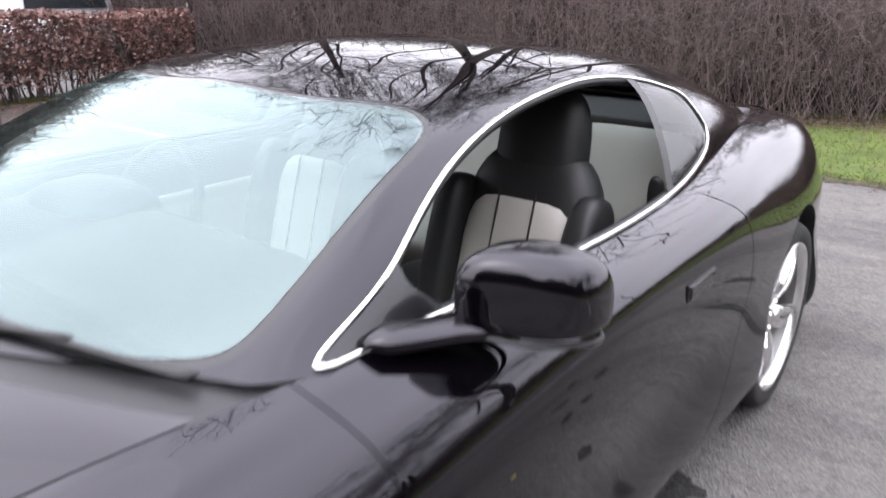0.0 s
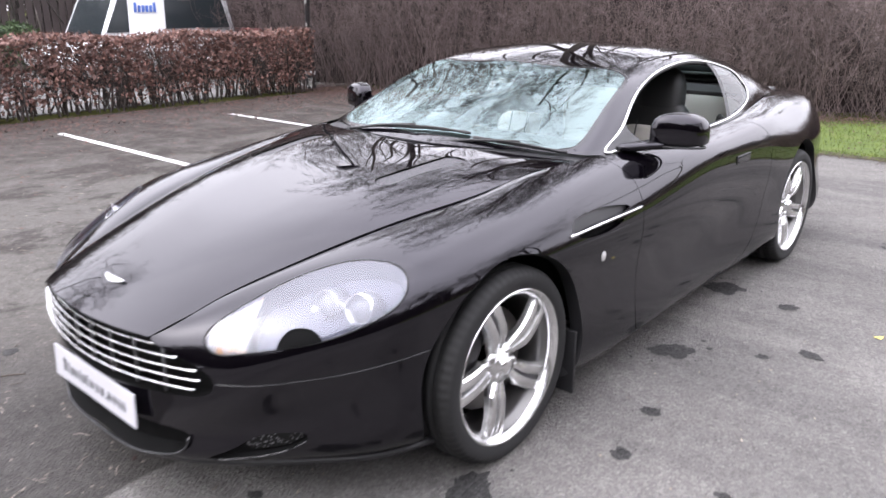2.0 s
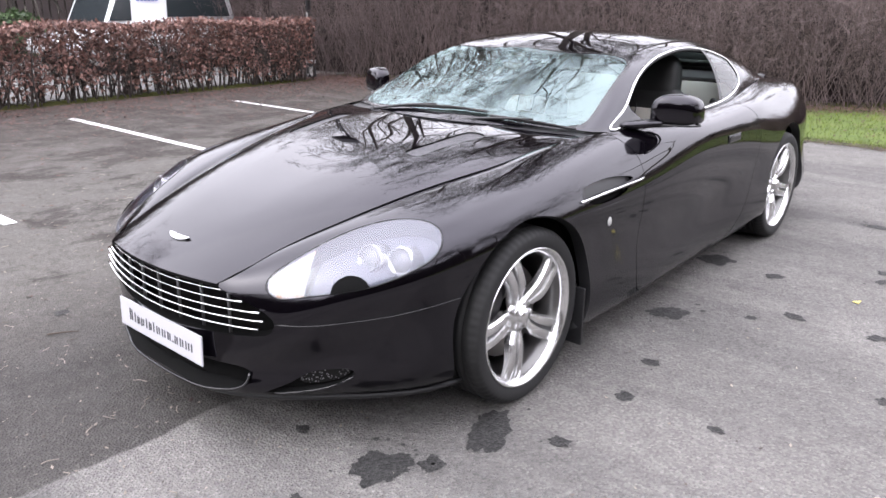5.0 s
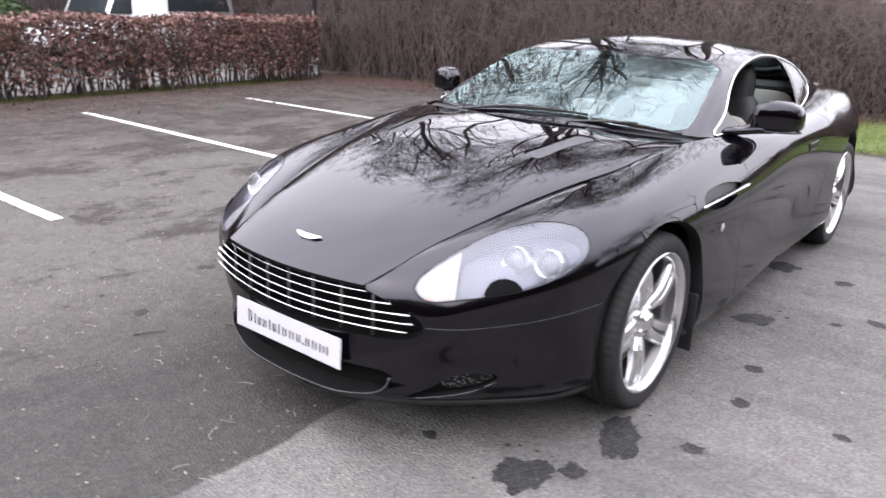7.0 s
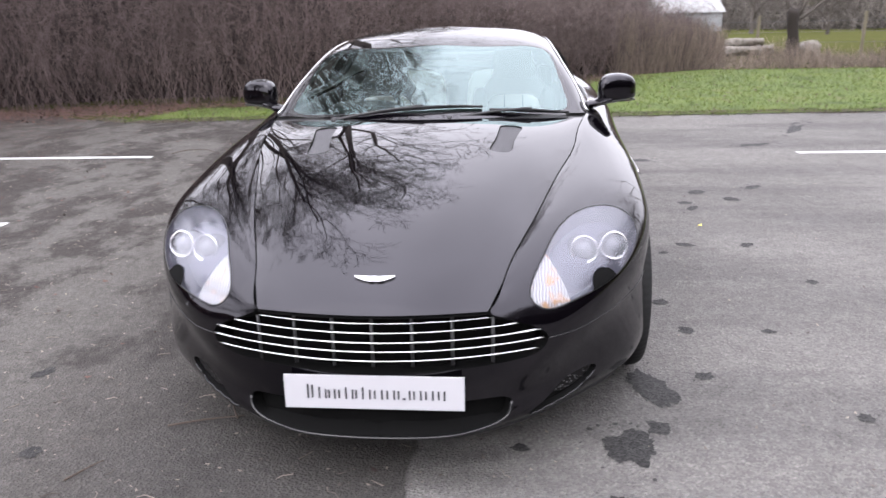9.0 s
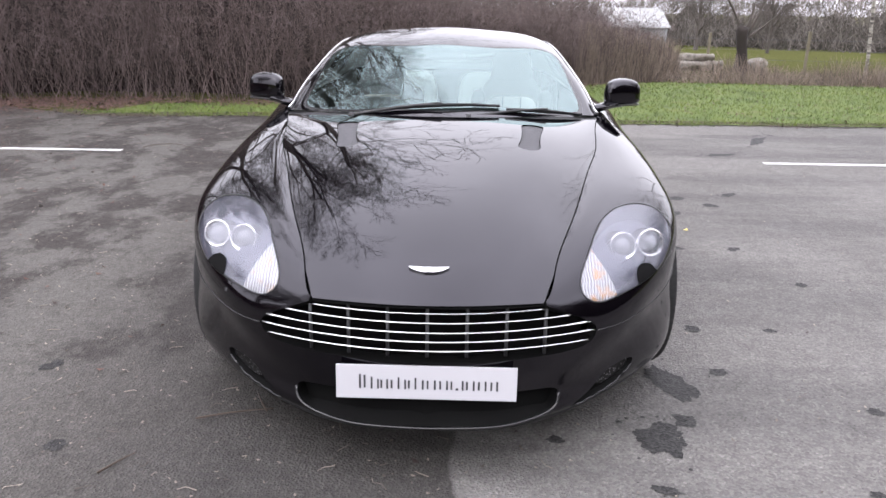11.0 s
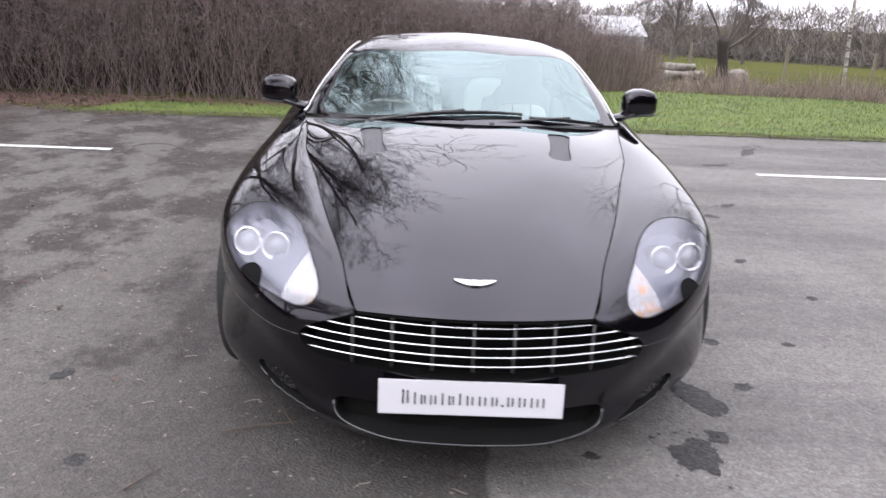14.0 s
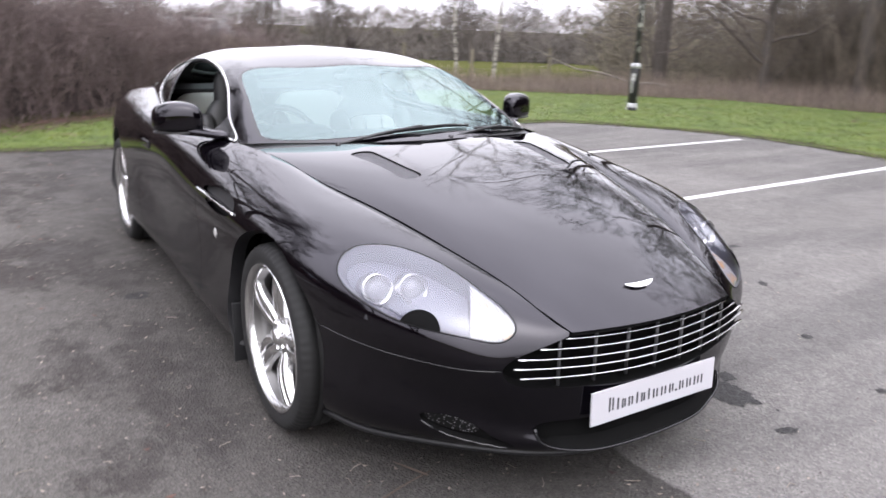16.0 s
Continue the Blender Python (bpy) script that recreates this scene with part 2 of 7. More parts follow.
def loft(curves, nu, nv, mirror_u=(False, False), mirror_v=False, flip=False):
    """A smooth sheet through named curves, each with the same number of stations. Mirrored ends meet the plane x = 0 squarely."""
    c = np.array(curves, float)
    m = np.array([-1, 1, 1])
    pre_u = 2 if mirror_u[0] else 0
    post_u = 2 if mirror_u[1] else 0
    if pre_u:
        c = np.concatenate([c[:, 2:0:-1] * m, c], 1)
    if post_u:
        c = np.concatenate([c, c[:, -2:-4:-1] * m], 1)
    pre_v = 2 if mirror_v else 0
    if pre_v:
        c = np.concatenate([c[2:0:-1] * m, c], 0)
    du = np.sqrt((np.diff(c, axis=1) ** 2).sum(2)).mean(0)
    dv = np.sqrt((np.diff(c, axis=0) ** 2).sum(2)).mean(1)
    tu, tv = np.concatenate([[0], np.cumsum(du)]), np.concatenate([[0], np.cumsum(dv)])
    uu = np.linspace(tu[pre_u], tu[len(tu) - 1 - post_u], nu)
    vv = np.linspace(tv[pre_v], tv[-1], nv)
    g = cubic(c, tv, vv)
    g = cubic(g.transpose(1, 0, 2), tu, uu).transpose(1, 0, 2)
    a, b = np.gradient(g, axis=1), np.gradient(g, axis=0)
    n = np.cross(a, b)
    n /= np.maximum(np.linalg.norm(n, axis=2, keepdims=True), 1e-9)
    if not flip:
        n = -n
    f = []
    for j in range(nv - 1):
        for i in range(nu - 1):
            q = (j * nu + i, j * nu + i + 1, (j + 1) * nu + i + 1, (j + 1) * nu + i)
            f.append(q if flip else tuple(reversed(q)))
    return Sheet(g.reshape(-1, 3), n.reshape(-1, 3), f)


def polygon_field(p, poly):
    """Signed distance (below zero inside) of 2D points to a closed outline."""
    p, poly = np.asarray(p, float), np.asarray(poly, float)
    best = np.full(len(p), 1e9)
    inside = np.zeros(len(p), bool)
    for a, b in zip(poly, np.roll(poly, -1, 0)):
        ab, ap = b - a, p - a
        t = np.clip((ap @ ab) / max(ab @ ab, 1e-12), 0, 1)
        best = np.minimum(best, np.sqrt(((ap - t[:, None] * ab) ** 2).sum(1)))
        if a[1] != b[1]:
            cross = ((a[1] > p[:, 1]) != (b[1] > p[:, 1])) & (p[:, 0] < (b[0] - a[0]) * (p[:, 1] - a[1]) / (b[1] - a[1]) + a[0])
            inside ^= cross
    return np.where(inside, -best, best)


def tube(line, radius, sides=8, closed=False, flat=1.0, up=(0, 0, 1), caps=True):
    """Vertices and faces of a rod along a line; radius may be one number or one a point; flat squeezes it along up."""
    p = np.asarray(line, float)
    n = len(p)
    r = np.broadcast_to(np.asarray(radius, float), (n,))
    d = np.roll(p, -1, 0) - np.roll(p, 1, 0) if closed else np.gradient(p, axis=0)
    d /= np.maximum(np.linalg.norm(d, axis=1, keepdims=True), 1e-9)
    u = np.broadcast_to(np.array(up, float), (n, 3)) if np.ndim(up) == 1 else np.asarray(up, float)
    side = np.cross(d, u)
    bad = np.linalg.norm(side, axis=1) < 1e-3
    side[bad] = np.cross(d[bad], (1, 0.1, 0))
    side /= np.linalg.norm(side, axis=1, keepdims=True)
    top = np.cross(side, d)
    v = []
    for k in range(n):
        for s in range(sides):
            a = 2 * math.pi * s / sides
            v.append(p[k] + r[k] * (side[k] * math.cos(a) + top[k] * math.sin(a) * flat))
    f = []
    for k in range(n if closed else n - 1):
        for s in range(sides):
            a, b = k * sides + s, k * sides + (s + 1) % sides
            c, e = ((k + 1) % n) * sides + (s + 1) % sides, ((k + 1) % n) * sides + s
            f.append((a, b, c, e))
    if caps and not closed:
        f.append(tuple(reversed(range(sides))))
        f.append(tuple(range((n - 1) * sides, n * sides)))
    return v, f


def join(*pieces):
    v, f = [], []
    for a, b in pieces:
        k = len(v)
        v += list(a)
        f += [tuple(i + k for i in q) for q in b]
    return v, f


def lathe(profile, count=48, axis="x"):
    """Turns a profile of (radius, along) round the axis through the origin."""
    v, f = [], []
    n = len(profile)
    for i in range(count):
        a = 2 * math.pi * i / count
        for r, x in profile:
            v.append((x, r * math.cos(a), r * math.sin(a)) if axis == "x" else (r * math.cos(a), r * math.sin(a), x))
    for i in range(count):
        for k in range(n - 1):
            a, b = i * n + k, ((i + 1) % count) * n + k
            f.append((a, b, b + 1, a + 1))
    return v, f

# ---- ground: one sheet of field to the horizon, the car park's asphalt lies in it ----
field_grass = material("field_grass", (0.09, 0.13, 0.035), 0.9)
gc = coords(field_grass)
link(field_grass, mix(field_grass, noise_of(field_grass, gc, 0.25, 4), ramp(field_grass, noise_of(field_grass, gc, 9, 5), (0.3, (0.034, 0.043, 0.013)), (0.7, (0.072, 0.080, 0.027))), (0.08, 0.078, 0.032)), shader(field_grass).inputs["Base Color"])
bump(field_grass, noise_of(field_grass, gc, 25, 4), 0.8, 0.05)
shader(field_grass).inputs["Specular IOR Level"].default_value = 0.0


def field_height(x, y):
    d = math.hypot(x, y - 2)
    return -0.02 - 0.03 * min(max(0, d - 15), 48) if y > -5 else -0.02


xs = sorted({*range(-400, 401, 50), *range(-90, 91, 6)})
ys = sorted({*range(-400, 601, 50), *range(-30, 101, 6)})
v = [(x, y, field_height(x, y)) for y in ys for x in xs]
n = len(xs)
f = [(j * n + i, j * n + i + 1, (j + 1) * n + i + 1, (j + 1) * n + i) for j in range(len(ys) - 1) for i in range(n - 1)]
tagged(link_mesh("ground", v, f, field_grass), "green winter pasture sloping gently away", "field", kind="structure")

# asphalt: two laid strips that meet in a joint, worn pale in places, with damp patches
ac = coords(asphalt)
sep = node(asphalt, "ShaderNodeSeparateXYZ")
link(asphalt, ac, sep.inputs[0])
stone = node(asphalt, "ShaderNodeTexVoronoi", Scale=118.0)
link(asphalt, ac, stone.inputs["Vector"])
fine = node(asphalt, "ShaderNodeTexVoronoi", Scale=260.0)
link(asphalt, ac, fine.inputs["Vector"])
broad = noise_of(asphalt, ac, 0.55, 6, 0.62)
streaky = node(asphalt, "ShaderNodeMapping")
streaky.inputs["Scale"].default_value = (0.9, 0.6, 1)
streaky.inputs["Rotation"].default_value = (0, 0, 0.5)
link(asphalt, ac, streaky.inputs["Vector"])
worn = noise_of(asphalt, streaky.outputs[0], 1.4, 9, 0.72)
blotch = noise_of(asphalt, ac, 3.2, 6, 0.7)
wobble = node(asphalt, "ShaderNodeMath")
wobble.operation = "MULTIPLY_ADD"
link(asphalt, noise_of(asphalt, ac, 2.5, 3), wobble.inputs[0])
wobble.inputs[1].default_value = 0.10
link(asphalt, sep.outputs["X"], wobble.inputs[2])
joint = node(asphalt, "ShaderNodeMapRange")
for key, value in (("From Min", 0.125), ("From Max", 0.14), ("To Min", 0.0), ("To Max", 1.0)):
    joint.inputs[key].default_value = value
link(asphalt, wobble.outputs[0], joint.inputs["Value"])
bays = node(asphalt, "ShaderNodeMapRange")
for key, value in (("From Min", -0.6), ("From Max", -1.7), ("To Min", 0.10), ("To Max", 1.0)):
    bays.inputs[key].default_value = value
link(asphalt, wobble.outputs[0], bays.inputs["Value"])
aisle = node(asphalt, "ShaderNodeMapRange")
for key, value in (("From Min", 1.6), ("From Max", -0.4), ("To Min", 0.0), ("To Max", 0.075)):
    aisle.inputs[key].default_value = value
link(asphalt, sep.outputs["Y"], aisle.inputs["Value"])
driven = node(asphalt, "ShaderNodeMath")
driven.operation = "ADD"
link(asphalt, worn, driven.inputs[0])
link(asphalt, aisle.outputs[0], driven.inputs[1])
pale = mix(asphalt, bays.outputs[0], (0, 0, 0), ramp(asphalt, driven.outputs[0], (0.47, (0, 0, 0)), (0.535, (1, 1, 1))))
old = mix(asphalt, pale, mix(asphalt, bays.outputs[0], (0.062, 0.060, 0.059), (0.055, 0.050, 0.048)), (0.114, 0.110, 0.105))
newer = mix(asphalt, ramp(asphalt, broad, (0.35, (0, 0, 0)), (0.68, (1, 1, 1))), (0.148, 0.144, 0.142), (0.192, 0.187, 0.185))
laid = node(asphalt, "ShaderNodeMapping")
laid.inputs["Scale"].default_value = (0.28, 1.5, 1)
laid.inputs["Rotation"].default_value = (0, 0, 0.12)
link(asphalt, ac, laid.inputs["Vector"])
bands = noise_of(asphalt, laid.outputs[0], 0.9, 6, 0.6)
newer = mix(asphalt, ramp(asphalt, bands, (0.46, (0, 0, 0)), (0.58, (0.75, 0.75, 0.75))), newer, (0.112, 0.110, 0.110))
leafy = node(asphalt, "ShaderNodeMapRange")
for key, value in (("From Min", -3.6), ("From Max", -6.2), ("To Min", 0.0), ("To Max", 0.75)):
    leafy.inputs[key].default_value = value
link(asphalt, wobble.outputs[0], leafy.inputs["Value"])
old = mix(asphalt, leafy.outputs[0], old, ramp(asphalt, blotch, (0.35, (0.038, 0.033, 0.031)), (0.65, (0.075, 0.066, 0.061))))
tone = mix(asphalt, joint.outputs[0], old, newer)
tone = mix(asphalt, ramp(asphalt, blotch, (0.60, (0, 0, 0)), (0.72, (0.32, 0.32, 0.32))), tone, (0.05, 0.048, 0.047))
tone = mix(asphalt, 1.0, tone, ramp(asphalt, stone.outputs["Color"], (0.1, (0.72, 0.72, 0.72)), (0.8, (1.14, 1.135, 1.13)), (0.97, (1.42, 1.41, 1.40))), "MULTIPLY")
mottle = noise_of(asphalt, ac, 14.0, 4, 0.7)
tone = mix(asphalt, 0.8, tone, grey_ramp(asphalt, mottle, 0.3, 0.82, 0.7, 1.16), "MULTIPLY")
grit = ramp(asphalt, fine.outputs["Distance"], (0.0, (1.5, 1.5, 1.5)), (0.12, (1.0, 1.0, 1.0)), (0.6, (0.8, 0.8, 0.8)))
tone = mix(asphalt, 0.4, tone, grit, "MULTIPLY")
tone = mix(asphalt, 1.0, tone, (0.91, 0.895, 0.86), "MULTIPLY")
link(asphalt, tone, shader(asphalt).inputs["Base Color"])
link(asphalt, grey_ramp(asphalt, blotch, 0.45, 0.9, 0.72, 0.6), shader(asphalt).inputs["Roughness"])
shader(asphalt).inputs["Specular IOR Level"].default_value = 0.15
bump(asphalt, stone.outputs["Distance"], 0.8, 0.008)

edge_back = [(-8.15, 6.9), (-6.3, 7.25), (-4.6, 6.55), (-3.2, 6.62), (-2.0, 6.7), (-0.6, 6.48), (0.6, 6.45), (2.0, 6.6), (3.7, 6.67), (5.0, 6.72), (5.9, 6.75), (6.7, 6.0), (7.3, 5.1), (7.6, 4.2), (7.6, 2.6), (7.75, 0.2), (8.6, -0.9), (12.0, -1.5), (14.0, -3.0), (14.5, -8.0), (14.5, -40.0)]
line = spline(edge_back, 150)
for k in range(4, 140):
    line[k] += (0.05 * noise.noise((line[k][0] * 2.3, line[k][1] * 2.3, 0.0)), 0.07 * noise.noise((line[k][0] * 2.7, line[k][1] * 2.7, 4.0)))
line_edge = np.array(spline(line, 160))
bm = bmesh.new()
ring = [bm.verts.new((x, y, 0.0)) for x, y in [(-8.15, -40.0)] + [tuple(p) for p in line]]
top = bm.faces.new(list(reversed(ring)))
ext = bmesh.ops.extrude_face_region(bm, geom=[top])
bmesh.ops.translate(bm, verts=[g for g in ext["geom"] if isinstance(g, bmesh.types.BMVert)], vec=(0, 0, -0.05))
bmesh.ops.recalc_face_normals(bm, faces=bm.faces[:])
bmesh.ops.triangulate(bm, faces=[q for q in bm.faces if len(q.verts) > 4])
tagged(part("pavement", bm, asphalt, None), "worn grey car park asphalt with damp dark patches", "asphalt", kind="structure")

# bay markings
lc = coords(white_paint_line)
wear = noise_of(white_paint_line, lc, 7, 6, 0.75)
link(white_paint_line, ramp(white_paint_line, wear, (0.36, (0.13, 0.125, 0.12)), (0.43, (0.46, 0.46, 0.45)), (0.7, (0.6, 0.6, 0.59))), shader(white_paint_line).inputs["Base Color"])
for xa, xb, yc, tilt in ((-6.93, -3.08, 1.875, 0.4), (-6.9, -3.13, 4.17, 1.2), (2.97, 7.24, 4.24, 1.0), (3.11, 7.2, 2.03, 2.0), (-6.9, -2.88, -0.35, 0.4)):
    bm = bmesh.new()
    top, low = [], []
    for k in range(60):
        x = (k / 59 - 0.5) * (xb - xa)
        top.append(bm.verts.new((x, 0.043 + 0.004 * noise.noise((x * 9, yc, 1)), 0.003)))
        low.append(bm.verts.new((x, -0.043 + 0.004 * noise.noise((x * 9, yc, 7)), 0.003)))
    for k in range(59):
        bm.faces.new((low[k], low[k + 1], top[k + 1], top[k]))
    bl = part("bay_marking", bm, white_paint_line, None)
    bl.matrix_basis = pose((xa + xb) / 2, yc, 0.0015, 0, 0, tilt)
    tagged(bl, "chipped white painted parking bay line", "road marking", "bay markings", "structure")

# wet stains on the asphalt
damp = material("wet_asphalt", (0.022, 0.021, 0.021), 0.7, 0.0, 0.2)
dv = node(damp, "ShaderNodeTexVoronoi", Scale=135.0)
link(damp, coords(damp), dv.inputs["Vector"])
link(damp, ramp(damp, dv.outputs["Color"], (0.1, (0.012, 0.0117, 0.0115)), (0.9, (0.045, 0.044, 0.043))), shader(damp).inputs["Base Color"])
bump(damp, dv.outputs["Distance"], 0.5, 0.006)
near_stains = [(0.785, -0.62, 0.088, 0.09), (0.91, -0.225, 0.07, 0.125), (0.89, -0.495, 0.045, 0.04), (0.81, 2.05, 0.09, 0.09), (0.93, 1.15, 0.1, 0.075), (1.13, -0.12, 0.035, 0.03), (1.15, 2.0, 0.05, 0.04), (0.42, -0.64, 0.03, 0.02), (-1.05, 1.6, 0.06, 0.05), (0.72, -0.9, 0.05, 0.02), (1.1, 0.62, 0.04, 0.03), (1.62, 2.3, 0.07, 0.03), (1.9, 0.9, 0.03, 0.03), (1.75, 1.5, 0.05, 0.03)]
far_stains = [(1.5, 3.9, 0.12, 0.05), (1.75, 2.75, 0.07, 0.05), (1.6, 2.45, 0.05, 0.04), (1.95, 2.55, 0.05, 0.05), (1.4, 1.5, 0.05, 0.03), (2.7, 4.6, 0.16, 0.05), (3.4, 5.5, 0.3, 0.06), (1.15, 0.3, 0.035, 0.03), (2.1, 0.2, 0.04, 0.025), (1.5, 0.3, 0.03, 0.02), (2.3, -0.5, 0.05, 0.03), (1.35, -0.9, 0.025, 0.02), (1.6, -0.4, 0.03, 0.025), (2.6, 0.8, 0.06, 0.03), (1.25, 1.35, 0.03, 0.02), (-1.5, -0.2, 0.05, 0.03), (-1.2, -0.75, 0.035, 0.03), (2.2, 2.9, 0.09, 0.04), (1.35, 3.4, 0.1, 0.04)]
for k, (sx, sy, rx, ry) in enumerate(near_stains + far_stains):
    bm = bmesh.new()
    pts = []
    for i in range(96):
        a = 2 * math.pi * i / 96
        r = 1 + 0.45 * noise.noise((math.cos(a) * 1.6 + k * 3.1, math.sin(a) * 1.6, k)) + 0.20 * noise.noise((math.cos(a) * 3.4 + k, math.sin(a) * 3.4, k * 2.0)) + 0.12 * noise.noise((math.cos(a) * 13 + k, math.sin(a) * 13, k * 2.0)) + 0.12 * noise.noise((math.cos(a) * 31 + k, math.sin(a) * 31, k))
        pts.append(bm.verts.new((rx * r * math.cos(a), ry * r * math.sin(a), 0)))
    c = bm.verts.new((0, 0, 0))
    for i in range(96):
        bm.faces.new((c, pts[i], pts[(i + 1) % 96]))
    spots = random.Random(k)
    for q in range(8 if rx > 0.07 else 2):
        a, r, d = spots.uniform(0, 6.28), spots.uniform(1.5, 2.1), spots.uniform(0.05, 0.13) * rx
        bm.faces.new([bm.verts.new((rx * r * math.cos(a) + d * (1 + 0.3 * spots.uniform(-1, 1)) * math.cos(b), ry * r * math.sin(a) + d * (1 + 0.3 * spots.uniform(-1, 1)) * math.sin(b), 0)) for b in np.linspace(0, 2 * math.pi, 11)[:-1]])
    st = part("wet_stain", bm, damp, None)
    st.matrix_basis = pose(sx, sy, 0.0025, 0, 0, (k * 40) % 90 - 20)
    tagged(st, "dark damp stain soaked into the asphalt", "stain", "damp stains", "structure")

# ---- the car: design curves of one side (front at -y), the other side mirrored ----
car = thing("sports_coupe", "glossy black two-door grand touring coupe parked on worn asphalt", "car")

# side of the body, top edge first: bonnet edge, belt and boot edge
EDGE = [(0, -0.905, 0.577), (0.18, -0.893, 0.577), (0.326, -0.862, 0.577), (0.38, -0.697, 0.638), (0.452, -0.474, 0.708), (0.516, -0.252, 0.76),
        (0.575, -0.03, 0.798), (0.63, 0.17, 0.828), (0.665, 0.40, 0.863), (0.732, 0.75, 0.886), (0.785, 1.3, 0.893), (0.785, 1.75, 0.893), (0.755, 2.1, 0.905),
        (0.65, 2.7, 0.945), (0.61, 3.1, 0.935), (0.56, 3.42, 0.915), (0.42, 3.63, 0.9), (0.2, 3.705, 0.895), (0, 3.715, 0.895)]
CREST = [(0, -0.903, 0.50), (0.2, -0.887, 0.50), (0.38, -0.848, 0.525), (0.475, -0.68, 0.632), (0.56, -0.46, 0.715), (0.635, -0.25, 0.765),
         (0.695, -0.03, 0.797), (0.735, 0.17, 0.818), (0.755, 0.40, 0.845), (0.787, 0.75, 0.866), (0.868, 1.3, 0.862), (0.870, 1.75, 0.862), (0.852, 2.1, 0.882),
         (0.76, 2.68, 0.915), (0.74, 3.1, 0.91), (0.66, 3.45, 0.89), (0.46, 3.68, 0.87), (0.22, 3.745, 0.865), (0, 3.755, 0.865)]
SHOULDER = [(0, -0.893, 0.42), (0.22, -0.875, 0.42), (0.43, -0.812, 0.46), (0.57, -0.715, 0.567), (0.70, -0.49, 0.66), (0.782, -0.27, 0.722),
            (0.823, -0.03, 0.755), (0.850, 0.17, 0.768), (0.862, 0.40, 0.785), (0.874, 0.75, 0.80), (0.911, 1.3, 0.80), (0.910, 1.75, 0.80), (0.910, 2.1, 0.815),
            (0.862, 2.67, 0.83), (0.825, 3.1, 0.83), (0.74, 3.46, 0.80), (0.54, 3.71, 0.78), (0.25, 3.775, 0.775), (0, 3.785, 0.775)]
WAIST = [(0, -0.884, 0.335), (0.25, -0.866, 0.335), (0.478, -0.785, 0.39), (0.645, -0.665, 0.49), (0.776, -0.48, 0.57), (0.855, -0.265, 0.63),
         (0.891, -0.03, 0.66), (0.906, 0.17, 0.658), (0.916, 0.40, 0.65), (0.920, 0.75, 0.645), (0.918, 1.3, 0.62), (0.915, 1.75, 0.62), (0.925, 2.1, 0.645),
         (0.917, 2.70, 0.68), (0.878, 3.1, 0.68), (0.785, 3.47, 0.66), (0.57, 3.73, 0.64), (0.26, 3.79, 0.635), (0, 3.80, 0.635)]
FLANK = [(0, -0.886, 0.25), (0.25, -0.866, 0.25), (0.49, -0.745, 0.295), (0.66, -0.600, 0.365), (0.787, -0.44, 0.42), (0.857, -0.255, 0.46),
         (0.888, -0.03, 0.48), (0.901, 0.17, 0.47), (0.910, 0.40, 0.45), (0.911, 0.75, 0.43), (0.896, 1.3, 0.40), (0.895, 1.75, 0.42), (0.92, 2.1, 0.46),
         (0.922, 2.7, 0.50), (0.888, 3.1, 0.50), (0.79, 3.46, 0.48), (0.56, 3.70, 0.46), (0.26, 3.76, 0.455), (0, 3.77, 0.455)]
SILL = [(0, -0.888, 0.194), (0.25, -0.866, 0.194), (0.485, -0.727, 0.197), (0.645, -0.575, 0.203), (0.772, -0.425, 0.208), (0.838, -0.255, 0.21),
        (0.876, -0.03, 0.2), (0.886, 0.17, 0.19), (0.890, 0.40, 0.18), (0.887, 0.75, 0.17), (0.874, 1.3, 0.168), (0.87, 1.75, 0.172), (0.89, 2.1, 0.19),
        (0.91, 2.7, 0.22), (0.89, 3.1, 0.24), (0.79, 3.43, 0.26), (0.53, 3.64, 0.27), (0.25, 3.70, 0.275), (0, 3.71, 0.275)]
UNDER = [(x * 0.93, y * 0.955 if y < 0 else y, z - 0.03) for x, y, z in SILL]
side = loft([EDGE, CREST, SHOULDER, WAIST, FLANK, SILL, UNDER], 420, 110, (True, True), flip=False)

# even out the shading of the flanks
soft = side.n.reshape(110, 420, 3)
for axis, reach in ((1, 9), (0, 5)):
    pad = [(0, 0)] * 3
    pad[axis] = (reach * 2, reach * 2)
    wide = np.pad(soft, pad, mode="edge")
    bell = np.exp(-0.5 * (np.arange(-2 * reach, 2 * reach + 1) / reach) ** 2)
    soft = sum(w * np.take(wide, np.arange(soft.shape[axis]) + k, axis=axis) for k, w in enumerate(bell / bell.sum()))
side.n = (soft / np.linalg.norm(soft, axis=2, keepdims=True)).reshape(-1, 3)

# a shallow valley along the wing beside the bonnet
grid = side.v.reshape(110, 420, 3)
from_edge = np.linalg.norm(grid - grid[:1], axis=2)
along = grid[:1, :, 1] + 0 * from_edge
dip = 0.20 * np.exp(-(from_edge / 0.030) ** 2) * np.clip((0.62 - along) / 0.15, 0, 1) * (grid[:1, :, 0] > 0.33) * np.clip((along + 0.86) / 0.12, 0, 1)
tilted = side.n.reshape(110, 420, 3) + dip[:, :, None] * np.array((-1.0, 0.25, 0.0))
side.n = (tilted / np.linalg.norm(tilted, axis=2, keepdims=True)).reshape(-1, 3)

# bonnet, from the centre line to its shut line along the wing's top edge
wing_edge = side.v[:420]


def edge_at(y):
    k = np.argmin(np.abs(wing_edge[:260, 1] - y) + (wing_edge[:260, 0] < 0.32))
    return tuple(wing_edge[k])


